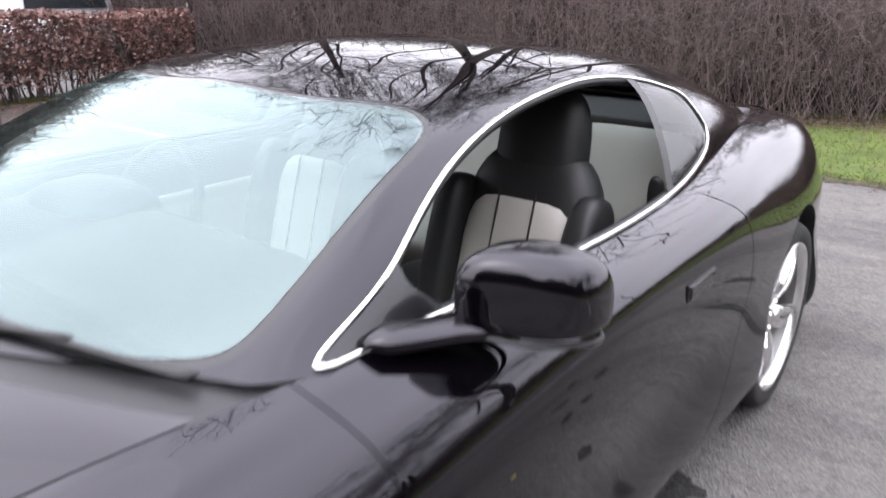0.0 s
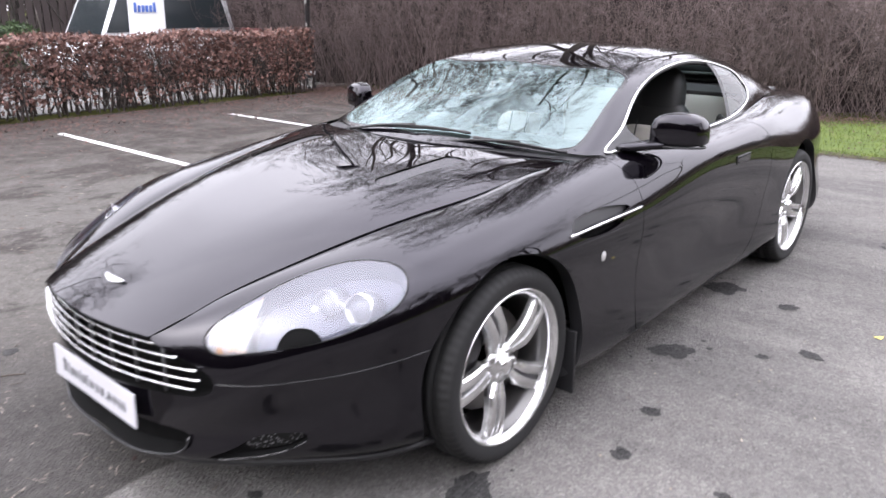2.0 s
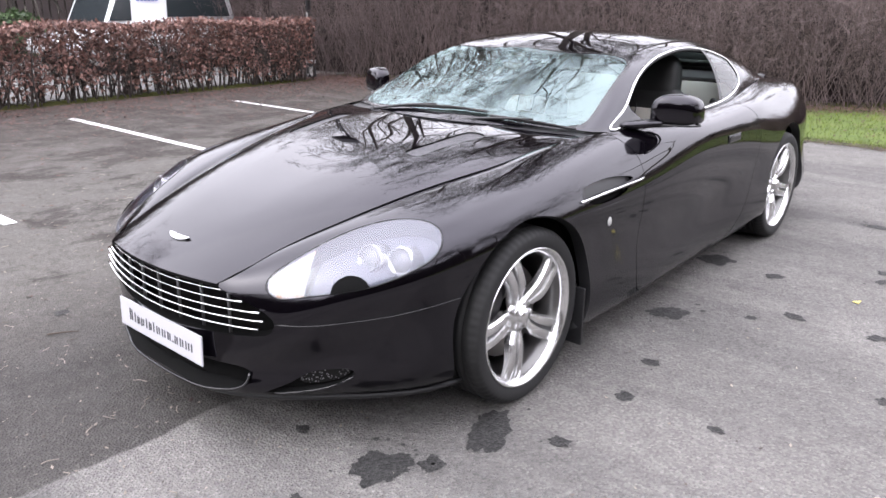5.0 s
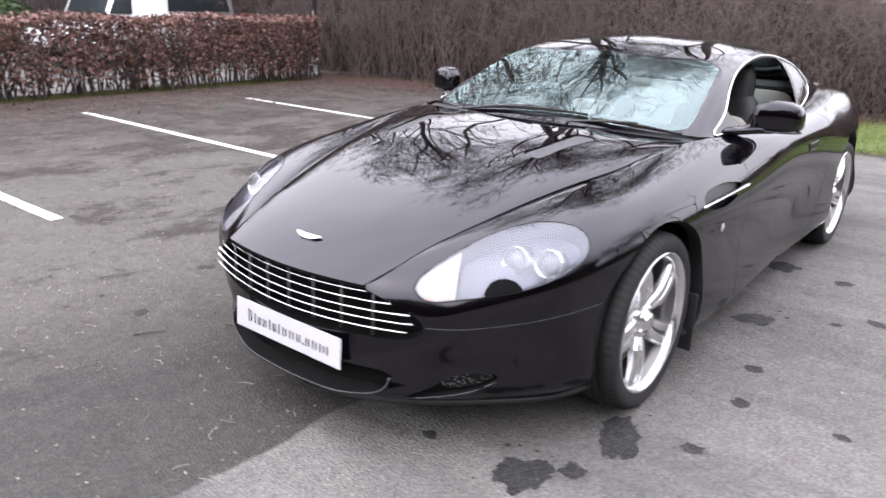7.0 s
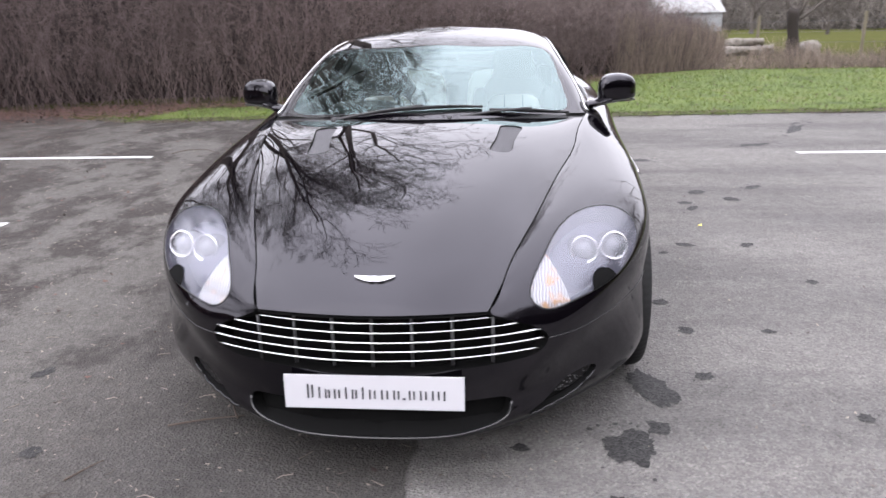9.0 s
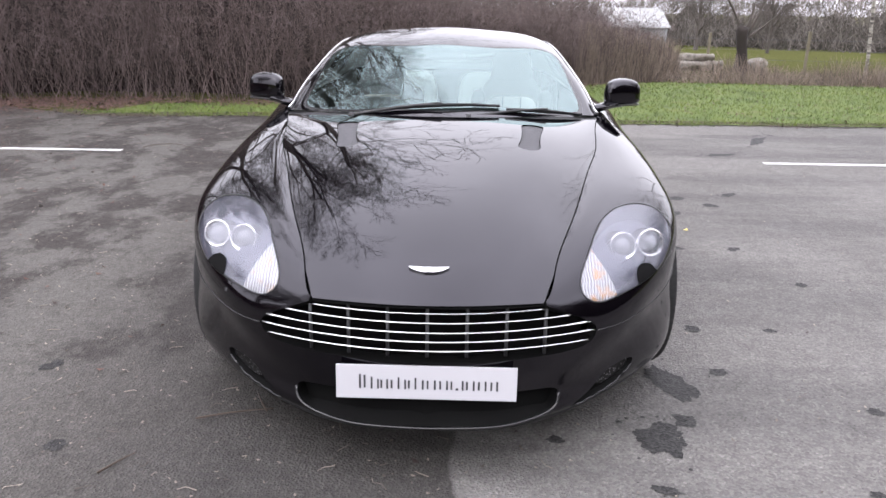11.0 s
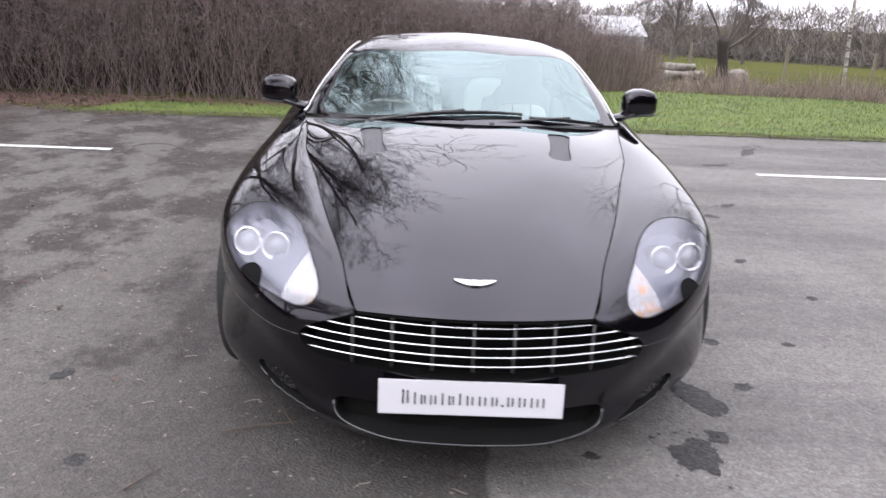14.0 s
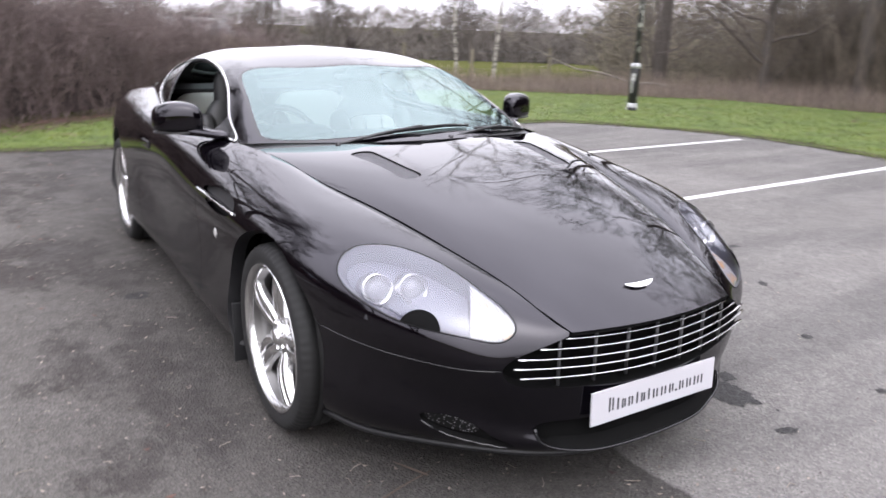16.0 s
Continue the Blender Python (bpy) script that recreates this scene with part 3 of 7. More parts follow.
BONNET_CENTRE = [(0, -0.905, 0.577), (0, -0.787, 0.640), (0, -0.53, 0.733), (0, -0.25, 0.81), (0, 0, 0.858), (0, 0.2, 0.885), (0, 0.33, 0.898), (0, 0.44, 0.907)]
BONNET_RIDGE = [(0.18, -0.893, 0.577), (0.195, -0.765, 0.640), (0.23, -0.515, 0.735), (0.26, -0.25, 0.812), (0.29, 0, 0.86), (0.31, 0.2, 0.886), (0.325, 0.34, 0.897), (0.34, 0.48, 0.905)]
BONNET_SLOPE = [(0.27, -0.877, 0.577), (0.30, -0.73, 0.641), (0.35, -0.495, 0.724), (0.40, -0.25, 0.792), (0.445, -0.015, 0.84), (0.485, 0.185, 0.866), (0.51, 0.36, 0.881), (0.53, 0.55, 0.893)]
BONNET_EDGE = [(0.326, -0.862, 0.577)] + [edge_at(y) for y in (-0.697, -0.474, -0.252, -0.03, 0.17, 0.40, 0.64)]
bonnet = loft([BONNET_CENTRE, BONNET_RIDGE, BONNET_SLOPE, BONNET_EDGE], 130, 60, mirror_v=True)

# cabin: windscreen, roof, pillars and side glass, from the centre line to the belt
ROOF_CENTRE = [(0, 0.47, 0.905), (0, 0.83, 1.043), (0, 1.17, 1.166), (0, 1.45, 1.229), (0, 1.78, 1.248), (0, 2.12, 1.232), (0, 2.48, 1.172), (0, 2.85, 1.075), (0, 3.2, 0.965), (0, 3.5, 0.915), (0, 3.715, 0.895)]
ROOF_CROWN = [(0.32, 0.52, 0.903), (0.315, 0.87, 1.035), (0.30, 1.20, 1.154), (0.29, 1.48, 1.213), (0.29, 1.80, 1.232), (0.285, 2.13, 1.218), (0.28, 2.48, 1.16), (0.27, 2.85, 1.07), (0.24, 3.2, 0.965), (0.22, 3.5, 0.915), (0.2, 3.705, 0.895)]
SCREEN_SIDE = [(0.665, 0.70, 0.893), (0.64, 0.935, 1.0), (0.602, 1.175, 1.10), (0.575, 1.45, 1.16), (0.565, 1.80, 1.18), (0.555, 2.13, 1.167), (0.54, 2.48, 1.118), (0.50, 2.85, 1.045), (0.44, 3.2, 0.96), (0.39, 3.47, 0.917), (0.32, 3.66, 0.898)]
ROOF_RAIL = [(0.70, 0.72, 0.890), (0.685, 0.96, 0.985), (0.66, 1.21, 1.065), (0.645, 1.47, 1.115), (0.64, 1.80, 1.13), (0.635, 2.13, 1.115), (0.62, 2.48, 1.068), (0.58, 2.85, 1.005), (0.515, 3.18, 0.95), (0.455, 3.45, 0.917), (0.37, 3.645, 0.899)]
WINDOW_LINE = [(0.732, 0.765, 0.888), (0.742, 1.0, 0.93), (0.735, 1.25, 0.985), (0.732, 1.49, 1.012), (0.727, 1.80, 1.015), (0.715, 2.12, 1.008), (0.68, 2.5, 0.995), (0.62, 2.85, 0.968), (0.565, 3.14, 0.941), (0.51, 3.43, 0.916), (0.40, 3.635, 0.9)]
BELT = [(0.748, 0.80, 0.884), (0.772, 1.05, 0.890), (0.785, 1.3, 0.893), (0.79, 1.52, 0.894), (0.785, 1.8, 0.894), (0.76, 2.1, 0.905), (0.70, 2.52, 0.938), (0.635, 2.9, 0.944), (0.595, 3.15, 0.933), (0.555, 3.42, 0.915), (0.42, 3.63, 0.9)]
cabin = loft([ROOF_CENTRE, ROOF_CROWN, SCREEN_SIDE, ROOF_RAIL, WINDOW_LINE, BELT], 240, 100, mirror_v=True)


def both(sheet):
    return sheet.plus(sheet.mirror())


def pair(name, sheet, mat, parent, label=""):
    return [sheet.put(name, mat, parent, label), sheet.mirror().put(name, mat, parent, label)]


def pair_mesh(name, vf, mat, parent, label="", smooth=True):
    v, f = vf
    return [link_mesh(name, v, f, mat, parent, label, smooth),
            link_mesh(name, [(-p[0], p[1], p[2]) for p in v], [tuple(reversed(q)) for q in f], mat, parent, label, smooth)]


def cut_out(sheet, field, gap=0.0):
    """Splits a sheet, and trims both sides to leave a shut line of that width. Gives the inside and the outside."""
    a, b = sheet.split(field(sheet.v))
    if gap:
        a = a.split(field(a.v) + gap / 2)[0]
        b = b.split(field(b.v) - gap / 2)[1]
    return a, b


def away(p, cond):
    """Keeps a field far from the parts of a sheet that it is not meant for."""
    return np.where(cond, p, 9.0)


whole_side = side


def side_x(y, z):
    """Half-width of the body at that length and height."""
    k = np.argmin((whole_side.v[:, 1] - y) ** 2 + (whole_side.v[:, 2] - z) ** 2 + 9 * (whole_side.v[:, 0] < 0.5))
    return whole_side.v[k, 0]


# openings in the flanks and the nose
HUBS = ((0.028, 0.335, 0.370), (2.74, 0.338, 0.378))
for hy, hz, hr in HUBS:
    side = cut_out(side, lambda v: away(np.hypot(v[:, 1] - hy, v[:, 2] - hz) - hr, v[:, 0] > 0.45))[1]
GRILLE = spline([(0.337, 0.568), (0.40, 0.537), (0.468, 0.500), (0.496, 0.472), (0.487, 0.439), (0.44, 0.416), (0.30, 0.405), (0.15, 0.398), (0, 0.396), (-0.15, 0.398)], 90)
GRILLE = np.vstack([[(-0.15, 0.64), (0.327, 0.60), (0.333, 0.577)], GRILLE])
side = cut_out(side, lambda v: away(polygon_field(v[:, [0, 2]], GRILLE), v[:, 1] < -0.72))[1]
INTAKE = spline([(0, 0.298), (0.2, 0.300), (0.33, 0.298), (0.388, 0.282), (0.385, 0.245), (0.335, 0.214), (0.23, 0.199), (0, 0.190), (-0.23, 0.199)], 120, True)
side = cut_out(side, lambda v: away(polygon_field(v[:, [0, 2]], INTAKE), v[:, 1] < -0.72))[1]
FOG = spline([(0.435, 0.211), (0.505, 0.216), (0.566, 0.229), (0.618, 0.250), (0.656, 0.282), (0.651, 0.297), (0.605, 0.301), (0.548, 0.287), (0.495, 0.247)], 80, True)
fog_patch, side = cut_out(side, lambda v: away(polygon_field(v[:, [0, 2]], FOG), (v[:, 1] < -0.4) & (v[:, 0] > 0.3)))

# headlamp: a leaf-shaped lens that lies in the wing
LAMP = [(0.447, -0.766, 0.586), (0.475, -0.640, 0.648), (0.522, -0.511, 0.696), (0.595, -0.39, 0.729), (0.678, -0.335, 0.742), (0.749, -0.318, 0.730), (0.796, -0.345, 0.69),
        (0.799, -0.402, 0.647), (0.759, -0.531, 0.616), (0.689, -0.648, 0.597), (0.57, -0.734, 0.562), (0.492, -0.776, 0.556)]
LAMP_X = np.array((0.62, 0.70, 0.30)) / np.linalg.norm((0.62, 0.70, 0.30))
LAMP_N = np.cross(np.cross(LAMP_X, (0.42, -0.62, 0.66)), LAMP_X)
LAMP_N /= -np.linalg.norm(LAMP_N) if LAMP_N[2] < 0 else np.linalg.norm(LAMP_N)
LAMP_Y = np.cross(LAMP_N, LAMP_X)
LAMP_AXES = np.stack([LAMP_X, LAMP_Y], 1)
LAMP_LINE = spline(np.array(LAMP) @ LAMP_AXES, 120, True)


def lamp_field(v):
    return away(polygon_field(v @ LAMP_AXES, LAMP_LINE), (v[:, 1] < -0.2) & (v[:, 0] > 0.35) & (v[:, 2] > 0.5))


lamp_lens, side = cut_out(side, lamp_field, 0.003)

# air outlet behind the front wheel
OUTLET = spline([(0.325, 0.716), (0.345, 0.742), (0.42, 0.757), (0.52, 0.760), (0.63, 0.750), (0.71, 0.732), (0.62, 0.721), (0.45, 0.716)], 80, True)
SLOT = spline([(0.352, 0.697), (0.39, 0.684), (0.48, 0.675), (0.58, 0.679), (0.66, 0.695), (0.60, 0.702), (0.45, 0.703)], 60, True)
outlet, side = cut_out(side, lambda v: away(polygon_field(v[:, [1, 2]], OUTLET), v[:, 0] > 0.6))
slot, side = cut_out(side, lambda v: away(polygon_field(v[:, [1, 2]], SLOT), v[:, 0] > 0.6))
# near-black copy of the skin, added inside so that shut lines read dark
gap_shell = side.moved(-0.007)

# shut lines: front bumper, door
SEAM = [(-1.2, 0.462), (-0.80, 0.466), (-0.70, 0.468), (-0.55, 0.478), (-0.30, 0.505), (-0.30, 0.0), (-1.2, 0.0)]
bumper, side = cut_out(side, lambda v: polygon_field(v[:, [1, 2]], SEAM), 0.003)
DOOR = spline([(0.775, 0.99), (0.775, 0.85), (0.79, 0.80), (0.80, 0.70), (0.79, 0.5), (0.80, 0.26), (0.85, 0.20), (1.3, 0.195), (1.85, 0.205), (1.97, 0.26), (2.09, 0.42), (2.15, 0.62), (2.145, 0.74),
               (2.09, 0.84), (2.02, 0.90), (1.96, 0.99)], 160, True)
door, side = cut_out(side, lambda v: away(polygon_field(v[:, [1, 2]], DOOR), v[:, 0] > 0.5), 0.0035)
body = both(side).put("body", paint, car)
both(gap_shell).put("gap_backing", deep_black, car)
both(bumper).put("front_bumper", paint, car)
doors = pair("door", door, paint, car)

# turned-in edges of the wheel arches and openings
def near_arch(p):
    return p[0] > 0.5 and min(abs(math.hypot(p[1] - hy, p[2] - hz) - hr) for hy, hz, hr in HUBS) < 0.004


pair_mesh("wheel_arch_lip", side.plus(bumper).rim(0.05, near_arch), satin_black, car)
def near_opening(p):
    if p[1] > -0.45 or p[2] > 0.59:
        return False
    return min(abs(polygon_field([(p[0], p[2])], line)[0]) for line in (GRILLE, INTAKE, FOG)) < 0.003


# rims in near black, so the openings read as shaded hollows
nose_rim = bumper.plus(side).rim(0.045, near_opening)
pair_mesh("opening_edge", nose_rim, deep_black, car)
seam_line = [p for p in sorted(map(tuple, bumper.v), key=lambda p: p[1]) if p[0] > 0.5 and abs(polygon_field([p[1:]], SEAM)[0] + 0.0015) < 0.0004 and p[2] > 0.4]
pair_mesh("bumper_top_edge", tube(np.array(seam_line)[::3], 0.0021, 6), gloss_black, car)
pair("outlet_panel", outlet.moved(-0.016), satin_black, car)
pair("outlet_slot", slot.moved(-0.022), deep_black, car)


def near_outlet(p):
    return p[0] > 0.6 and min(abs(polygon_field([(p[1], p[2])], line)[0]) for line in (OUTLET, SLOT)) < 0.002


pair_mesh("outlet_edge", side.rim(0.022, near_outlet), paint, car)
# wheel wells, with the shade of the hollow in their near-black colour
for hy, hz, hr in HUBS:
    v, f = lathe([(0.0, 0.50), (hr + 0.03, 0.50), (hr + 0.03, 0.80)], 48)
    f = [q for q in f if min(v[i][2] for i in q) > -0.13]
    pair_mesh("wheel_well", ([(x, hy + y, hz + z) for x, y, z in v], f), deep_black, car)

# bonnet with its shut line, two louvres and a near-black backing for the gaps
bonnet_backing = bonnet.moved(-0.010)
bonnet = bonnet.eased()
bx, by = bonnet.v[:, 0], bonnet.v[:, 1]
crease_x = 0.285 + 0.155 * (by - 0.2)
off = bx - crease_x
fade = np.clip((by + 0.80) / 0.55, 0, 1)
slope = -0.022 * fade * np.exp(-0.5 * ((off - 0.015) / 0.032) ** 2)
bonnet.n = bonnet.n - np.column_stack([slope, -0.155 * slope, np.zeros(len(slope))])
bonnet.n /= np.linalg.norm(bonnet.n, axis=1, keepdims=True)
SHUT = np.array([p[:2] for p in wing_edge[:260] if p[0] > 0.326 and p[1] < 0.75])
SHUT = np.vstack([SHUT, [(0.75, 0.9), (-0.3, 0.9), (-0.3, -1.2), (0.30, -1.2)]])
bonnet = cut_out(bonnet, lambda v: polygon_field(v[:, :2], SHUT) + 0.004)[0]
bonnet = bonnet.split(np.where(bonnet.v[:, 1] < -0.5, -0.9025 + 0.40 * bonnet.v[:, 0] ** 2 - bonnet.v[:, 1], -1))[0]
LOUVRE = spline([(0.312, 0.005), (0.348, -0.012), (0.381, 0.0), (0.396, 0.10), (0.428, 0.30), (0.426, 0.345), (0.39, 0.356), (0.352, 0.345), (0.340, 0.30), (0.322, 0.10)], 80, True)
louvre, bonnet = cut_out(bonnet, lambda v: polygon_field(v[:, :2], LOUVRE), 0.0025)
both(bonnet).put("bonnet", paint, car)
both(bonnet_backing).put("bonnet_backing", deep_black, car)
louvre_mesh = material("fine_black_mesh", (0.035, 0.033, 0.037), 0.75, 0.0, 0.15)
wv = node(louvre_mesh, "ShaderNodeTexChecker", Scale=240.0)
link(louvre_mesh, coords(louvre_mesh), wv.inputs["Vector"])
link(louvre_mesh, mix(louvre_mesh, wv.outputs["Fac"], (0.11, 0.108, 0.115), (0.035, 0.035, 0.037)), shader(louvre_mesh).inputs["Base Color"])
pair("bonnet_louvre", louvre.moved(-0.006), louvre_mesh, car, "flush dark mesh bonnet louvre")

# cabin openings
SCREEN = spline([(0.0, 0.505), (0.30, 0.545), (0.52, 0.622), (0.640, 0.705), (0.660, 0.76), (0.638, 0.935), (0.602, 1.165), (0.570, 1.252), (0.510, 1.276), (0.40, 1.259), (0.2, 1.226), (0, 1.214),
                 (-0.2, 1.226), (-0.4, 1.259), (-0.5, 0.9), (-0.30, 0.545)], 200, True)
screen, roof = cut_out(cabin, lambda v: away(polygon_field(v[:, :2], SCREEN), v[:, 1] < 1.5), 0.0)
screen = screen.eased((0, 2, 4), 3)
frit, screen = screen.split(-(polygon_field(screen.v[:, :2], SCREEN) + 0.016))
REAR = spline([(0, 2.28), (0.3, 2.31), (0.43, 2.36), (0.455, 2.45), (0.42, 2.75), (0.36, 3.0), (0.2, 3.06), (0, 3.075), (-0.3, 3.0), (-0.4, 2.6), (-0.3, 2.31)], 120, True)
rear_screen, roof = cut_out(roof, lambda v: away(polygon_field(v[:, :2], REAR), v[:, 1] > 2.0))
DLO = spline([(0.80, 0.892), (0.925, 0.944), (1.06, 1.012), (1.22, 1.084), (1.42, 1.138), (1.6, 1.162), (1.8, 1.172), (2.0, 1.160), (2.13, 1.138), (2.22, 1.116), (2.270, 1.100), (2.287, 1.085), (2.300, 1.055), (2.316, 1.012), (2.310, 0.985), (2.26, 0.956), (2.15, 0.932),
              (2.0, 0.914), (1.65, 0.900), (1.2, 0.899), (0.93, 0.896)], 160, True)


def dlo_field(v):
    return away(polygon_field(v[:, 1:3], DLO), (v[:, 0] > 0.55) & (v[:, 1] < 2.8))


side_pane, roof = cut_out(roof, dlo_field)
POST = np.array([(2.02, 1.22), (2.06, 1.22), (1.91, 0.85), (1.868, 0.85)])
post, panes = cut_out(side_pane, lambda v: polygon_field(v[:, 1:3], POST))
sail, panes = cut_out(panes, lambda v: v[:, 1] - 1.0 - 5.0 * np.maximum(0, 0.955 - v[:, 2]) ** 1.5 - 0.12 * (v[:, 2] - 0.96))
quarter, opening = panes.split(1.962 + 0.405 * (panes.v[:, 2] - 1.03) - panes.v[:, 1])
crown_share = np.clip((0.54 - roof.v[:, 0]) / 0.1, 0, 1) * np.clip((roof.v[:, 1] - 1.2) / 0.12, 0, 1) * np.clip((2.2 - roof.v[:, 1]) / 0.2, 0, 1)
roof = roof.eased((0, 2, 4), 4, crown_share)
both(roof).put("roof", paint, car)
headlining = material("grey_headlining", (0.18, 0.18, 0.17), 0.9)
both(roof.moved(-0.022)).put("headlining", headlining, car)
windscreen = both(screen).put("windscreen", screen_glass, car, "curved laminated windscreen, faintly green")
both(frit.moved(-0.001)).put("windscreen_seal", gloss_black, car)
rear_window = both(rear_screen).put("rear_window", screen_glass, car)
pair("window_post", post.moved(0.002), satin_black, car)
pair("mirror_sail", sail.moved(0.002), gloss_black, car)
quarters = pair("quarter_window", quarter, side_glass, car)
for g in (windscreen, rear_window, *quarters):
    g.visible_shadow = False

# bright trim round the side windows
ring = max(side_pane.edges(), key=len)
trim_line = side_pane.v[ring[:-1]] + side_pane.n[ring[:-1]] * 0.003
pair_mesh("window_trim", tube(trim_line[::2], 0.0058, 8, True, 0.6, side_pane.n[ring[:-1]][::2]), chrome, car, "polished bright window surround")
inner_ring = trim_line[::2] - side_pane.n[ring[:-1]][::2] * 0.012
pair_mesh("window_seal", tube(inner_ring, 0.012, 6, True), satin_black, car)

# ---- grille: five bright slats over dark uprights ----
def nose_y(x):
    return -0.897 + 0.37 * x * x


# near-black box added behind the slats for the dark of the opening
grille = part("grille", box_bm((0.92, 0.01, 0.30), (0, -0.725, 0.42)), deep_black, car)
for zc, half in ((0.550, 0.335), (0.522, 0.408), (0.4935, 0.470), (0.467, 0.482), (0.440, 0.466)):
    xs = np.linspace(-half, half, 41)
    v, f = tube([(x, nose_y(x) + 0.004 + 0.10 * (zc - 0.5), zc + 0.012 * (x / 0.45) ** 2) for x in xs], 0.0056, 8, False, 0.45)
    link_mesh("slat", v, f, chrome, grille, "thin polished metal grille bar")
# plain near-black board, added to close the view through the nose
part("front_backing", box_bm((1.0, 0.02, 0.44), (0, -0.45, 0.42)), deep_black, car)
dark_metal = material("dull_grey_metal", (0.10, 0.10, 0.105), 0.5, 0.6)
for k in range(-3, 4):
    x = k * 0.113
    v, f = tube([(x, nose_y(x) + 0.022, 0.41), (x, nose_y(x) + 0.026, 0.575)], 0.005, 6)
    link_mesh("upright", v, f, dark_metal, grille)

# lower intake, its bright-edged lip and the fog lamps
# near-black sheet close behind the intake, standing for its shaded inside
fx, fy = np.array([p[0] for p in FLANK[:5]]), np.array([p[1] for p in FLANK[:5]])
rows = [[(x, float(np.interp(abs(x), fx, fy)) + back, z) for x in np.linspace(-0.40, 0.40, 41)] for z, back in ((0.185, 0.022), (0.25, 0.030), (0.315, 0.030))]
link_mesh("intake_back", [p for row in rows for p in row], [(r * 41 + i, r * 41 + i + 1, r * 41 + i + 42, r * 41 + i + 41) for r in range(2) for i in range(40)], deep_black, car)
lip_half = []
for x, z in ((0.0, 0.187), (0.12, 0.190), (0.23, 0.196), (0.30, 0.204), (0.345, 0.216), (0.385, 0.241), (0.392, 0.275)):
    k = np.argmin((whole_side.v[:, 0] - x) ** 2 + (whole_side.v[:, 2] - max(z, 0.196)) ** 2 + 9 * (whole_side.v[:, 1] > -0.5))
    lip_half.append((x, whole_side.v[k, 1] - 0.002, z))
lip_line = spline([(-x, y, z) for x, y, z in reversed(lip_half[1:])] + lip_half, 80)
v, f = tube(lip_line, 0.0055, 8, False, 0.8)
link_mesh("intake_lip", v, f, gloss_black, car)
skirt = [(x * 0.95, y * 0.955, 0.168) for x, y, z in SILL[:6]]
line = spline([(-x, y, z) for x, y, z in reversed(skirt[1:])] + skirt, 70)
v, f = tube(line, 0.013, 8, False, 0.9)
link_mesh("chin_spoiler", v, f, satin_black, car)

fog_mesh = material("fog_lamp_mesh", (0.25, 0.25, 0.26), 0.35, 0.8)
fm = node(fog_mesh, "ShaderNodeTexVoronoi", Scale=130.0)
link(fog_mesh, coords(fog_mesh), fm.inputs["Vector"])
link(fog_mesh, ramp(fog_mesh, fm.outputs["Distance"], (0.12, (0.4, 0.4, 0.42)), (0.35, (0.015, 0.015, 0.015))), shader(fog_mesh).inputs["Base Color"])
fog_glass, fog_dark = fog_patch.split(polygon_field(fog_patch.v[:, [0, 2]], spline([(0.527, 0.257), (0.566, 0.247), (0.614, 0.259), (0.649, 0.289), (0.618, 0.312), (0.548, 0.302)], 40, True)))
pair("fog_lamp", fog_glass.moved(-0.012), fog_mesh, car, "oval fog lamp behind dark mesh")
pair("fog_slot", fog_dark.moved(-0.02), deep_black, car)
lower_edge = [(x, z - 0.002) for x, z in FOG if z < 0.283 - 0.9 * (0.656 - x) * 0.38 + 0.003]
for sx in (1, -1):
    edge = []
    for x, z in sorted(lower_edge):
        k = np.argmin((whole_side.v[:, 0] - x) ** 2 + (whole_side.v[:, 2] - z) ** 2 + 9 * (whole_side.v[:, 1] > -0.3))
        edge.append((sx * x, whole_side.v[k, 1], z))
    v, f = tube(spline(edge[::3], 24), 0.004, 6)
    link_mesh("fog_slot_edge", v, f, gloss_black, car)

# ---- headlamps ----
lamp_shell = material("lamp_bowl_grey", (0.112, 0.115, 0.145), 0.45, 0.0, 0.25)
ribbed = material("ribbed_clear_indicator", (0.5, 0.5, 0.5), 0.2)
rib = node(ribbed, "ShaderNodeTexWave", Scale=34.0, Distortion=5.0)
rib.inputs["Detail Scale"].default_value = 0.6
link(ribbed, coords(ribbed), rib.inputs["Vector"])
amber = noise_of(ribbed, coords(ribbed), 22.0, 1)
link(ribbed, mix(ribbed, grey_ramp(ribbed, amber, 0.55, 0.0, 0.68, 1.0), ramp(ribbed, rib.outputs["Fac"], (0.2, (0.27, 0.27, 0.28)), (0.7, (0.60, 0.60, 0.61))), (0.6, 0.36, 0.2)), shader(ribbed).inputs["Base Color"])
bump(ribbed, rib.outputs["Fac"], 0.6, 0.004)
CUT_A, CUT_B = np.array((0.533, -0.666, 0.650)) @ LAMP_AXES, np.array((0.575, -0.735, 0.572)) @ LAMP_AXES


def indicator_field(v):
    q = v @ LAMP_AXES
    d = CUT_B - CUT_A
    return ((q[:, 0] - CUT_A[0]) * -d[1] + (q[:, 1] - CUT_A[1]) * d[0]) / np.linalg.norm(d)


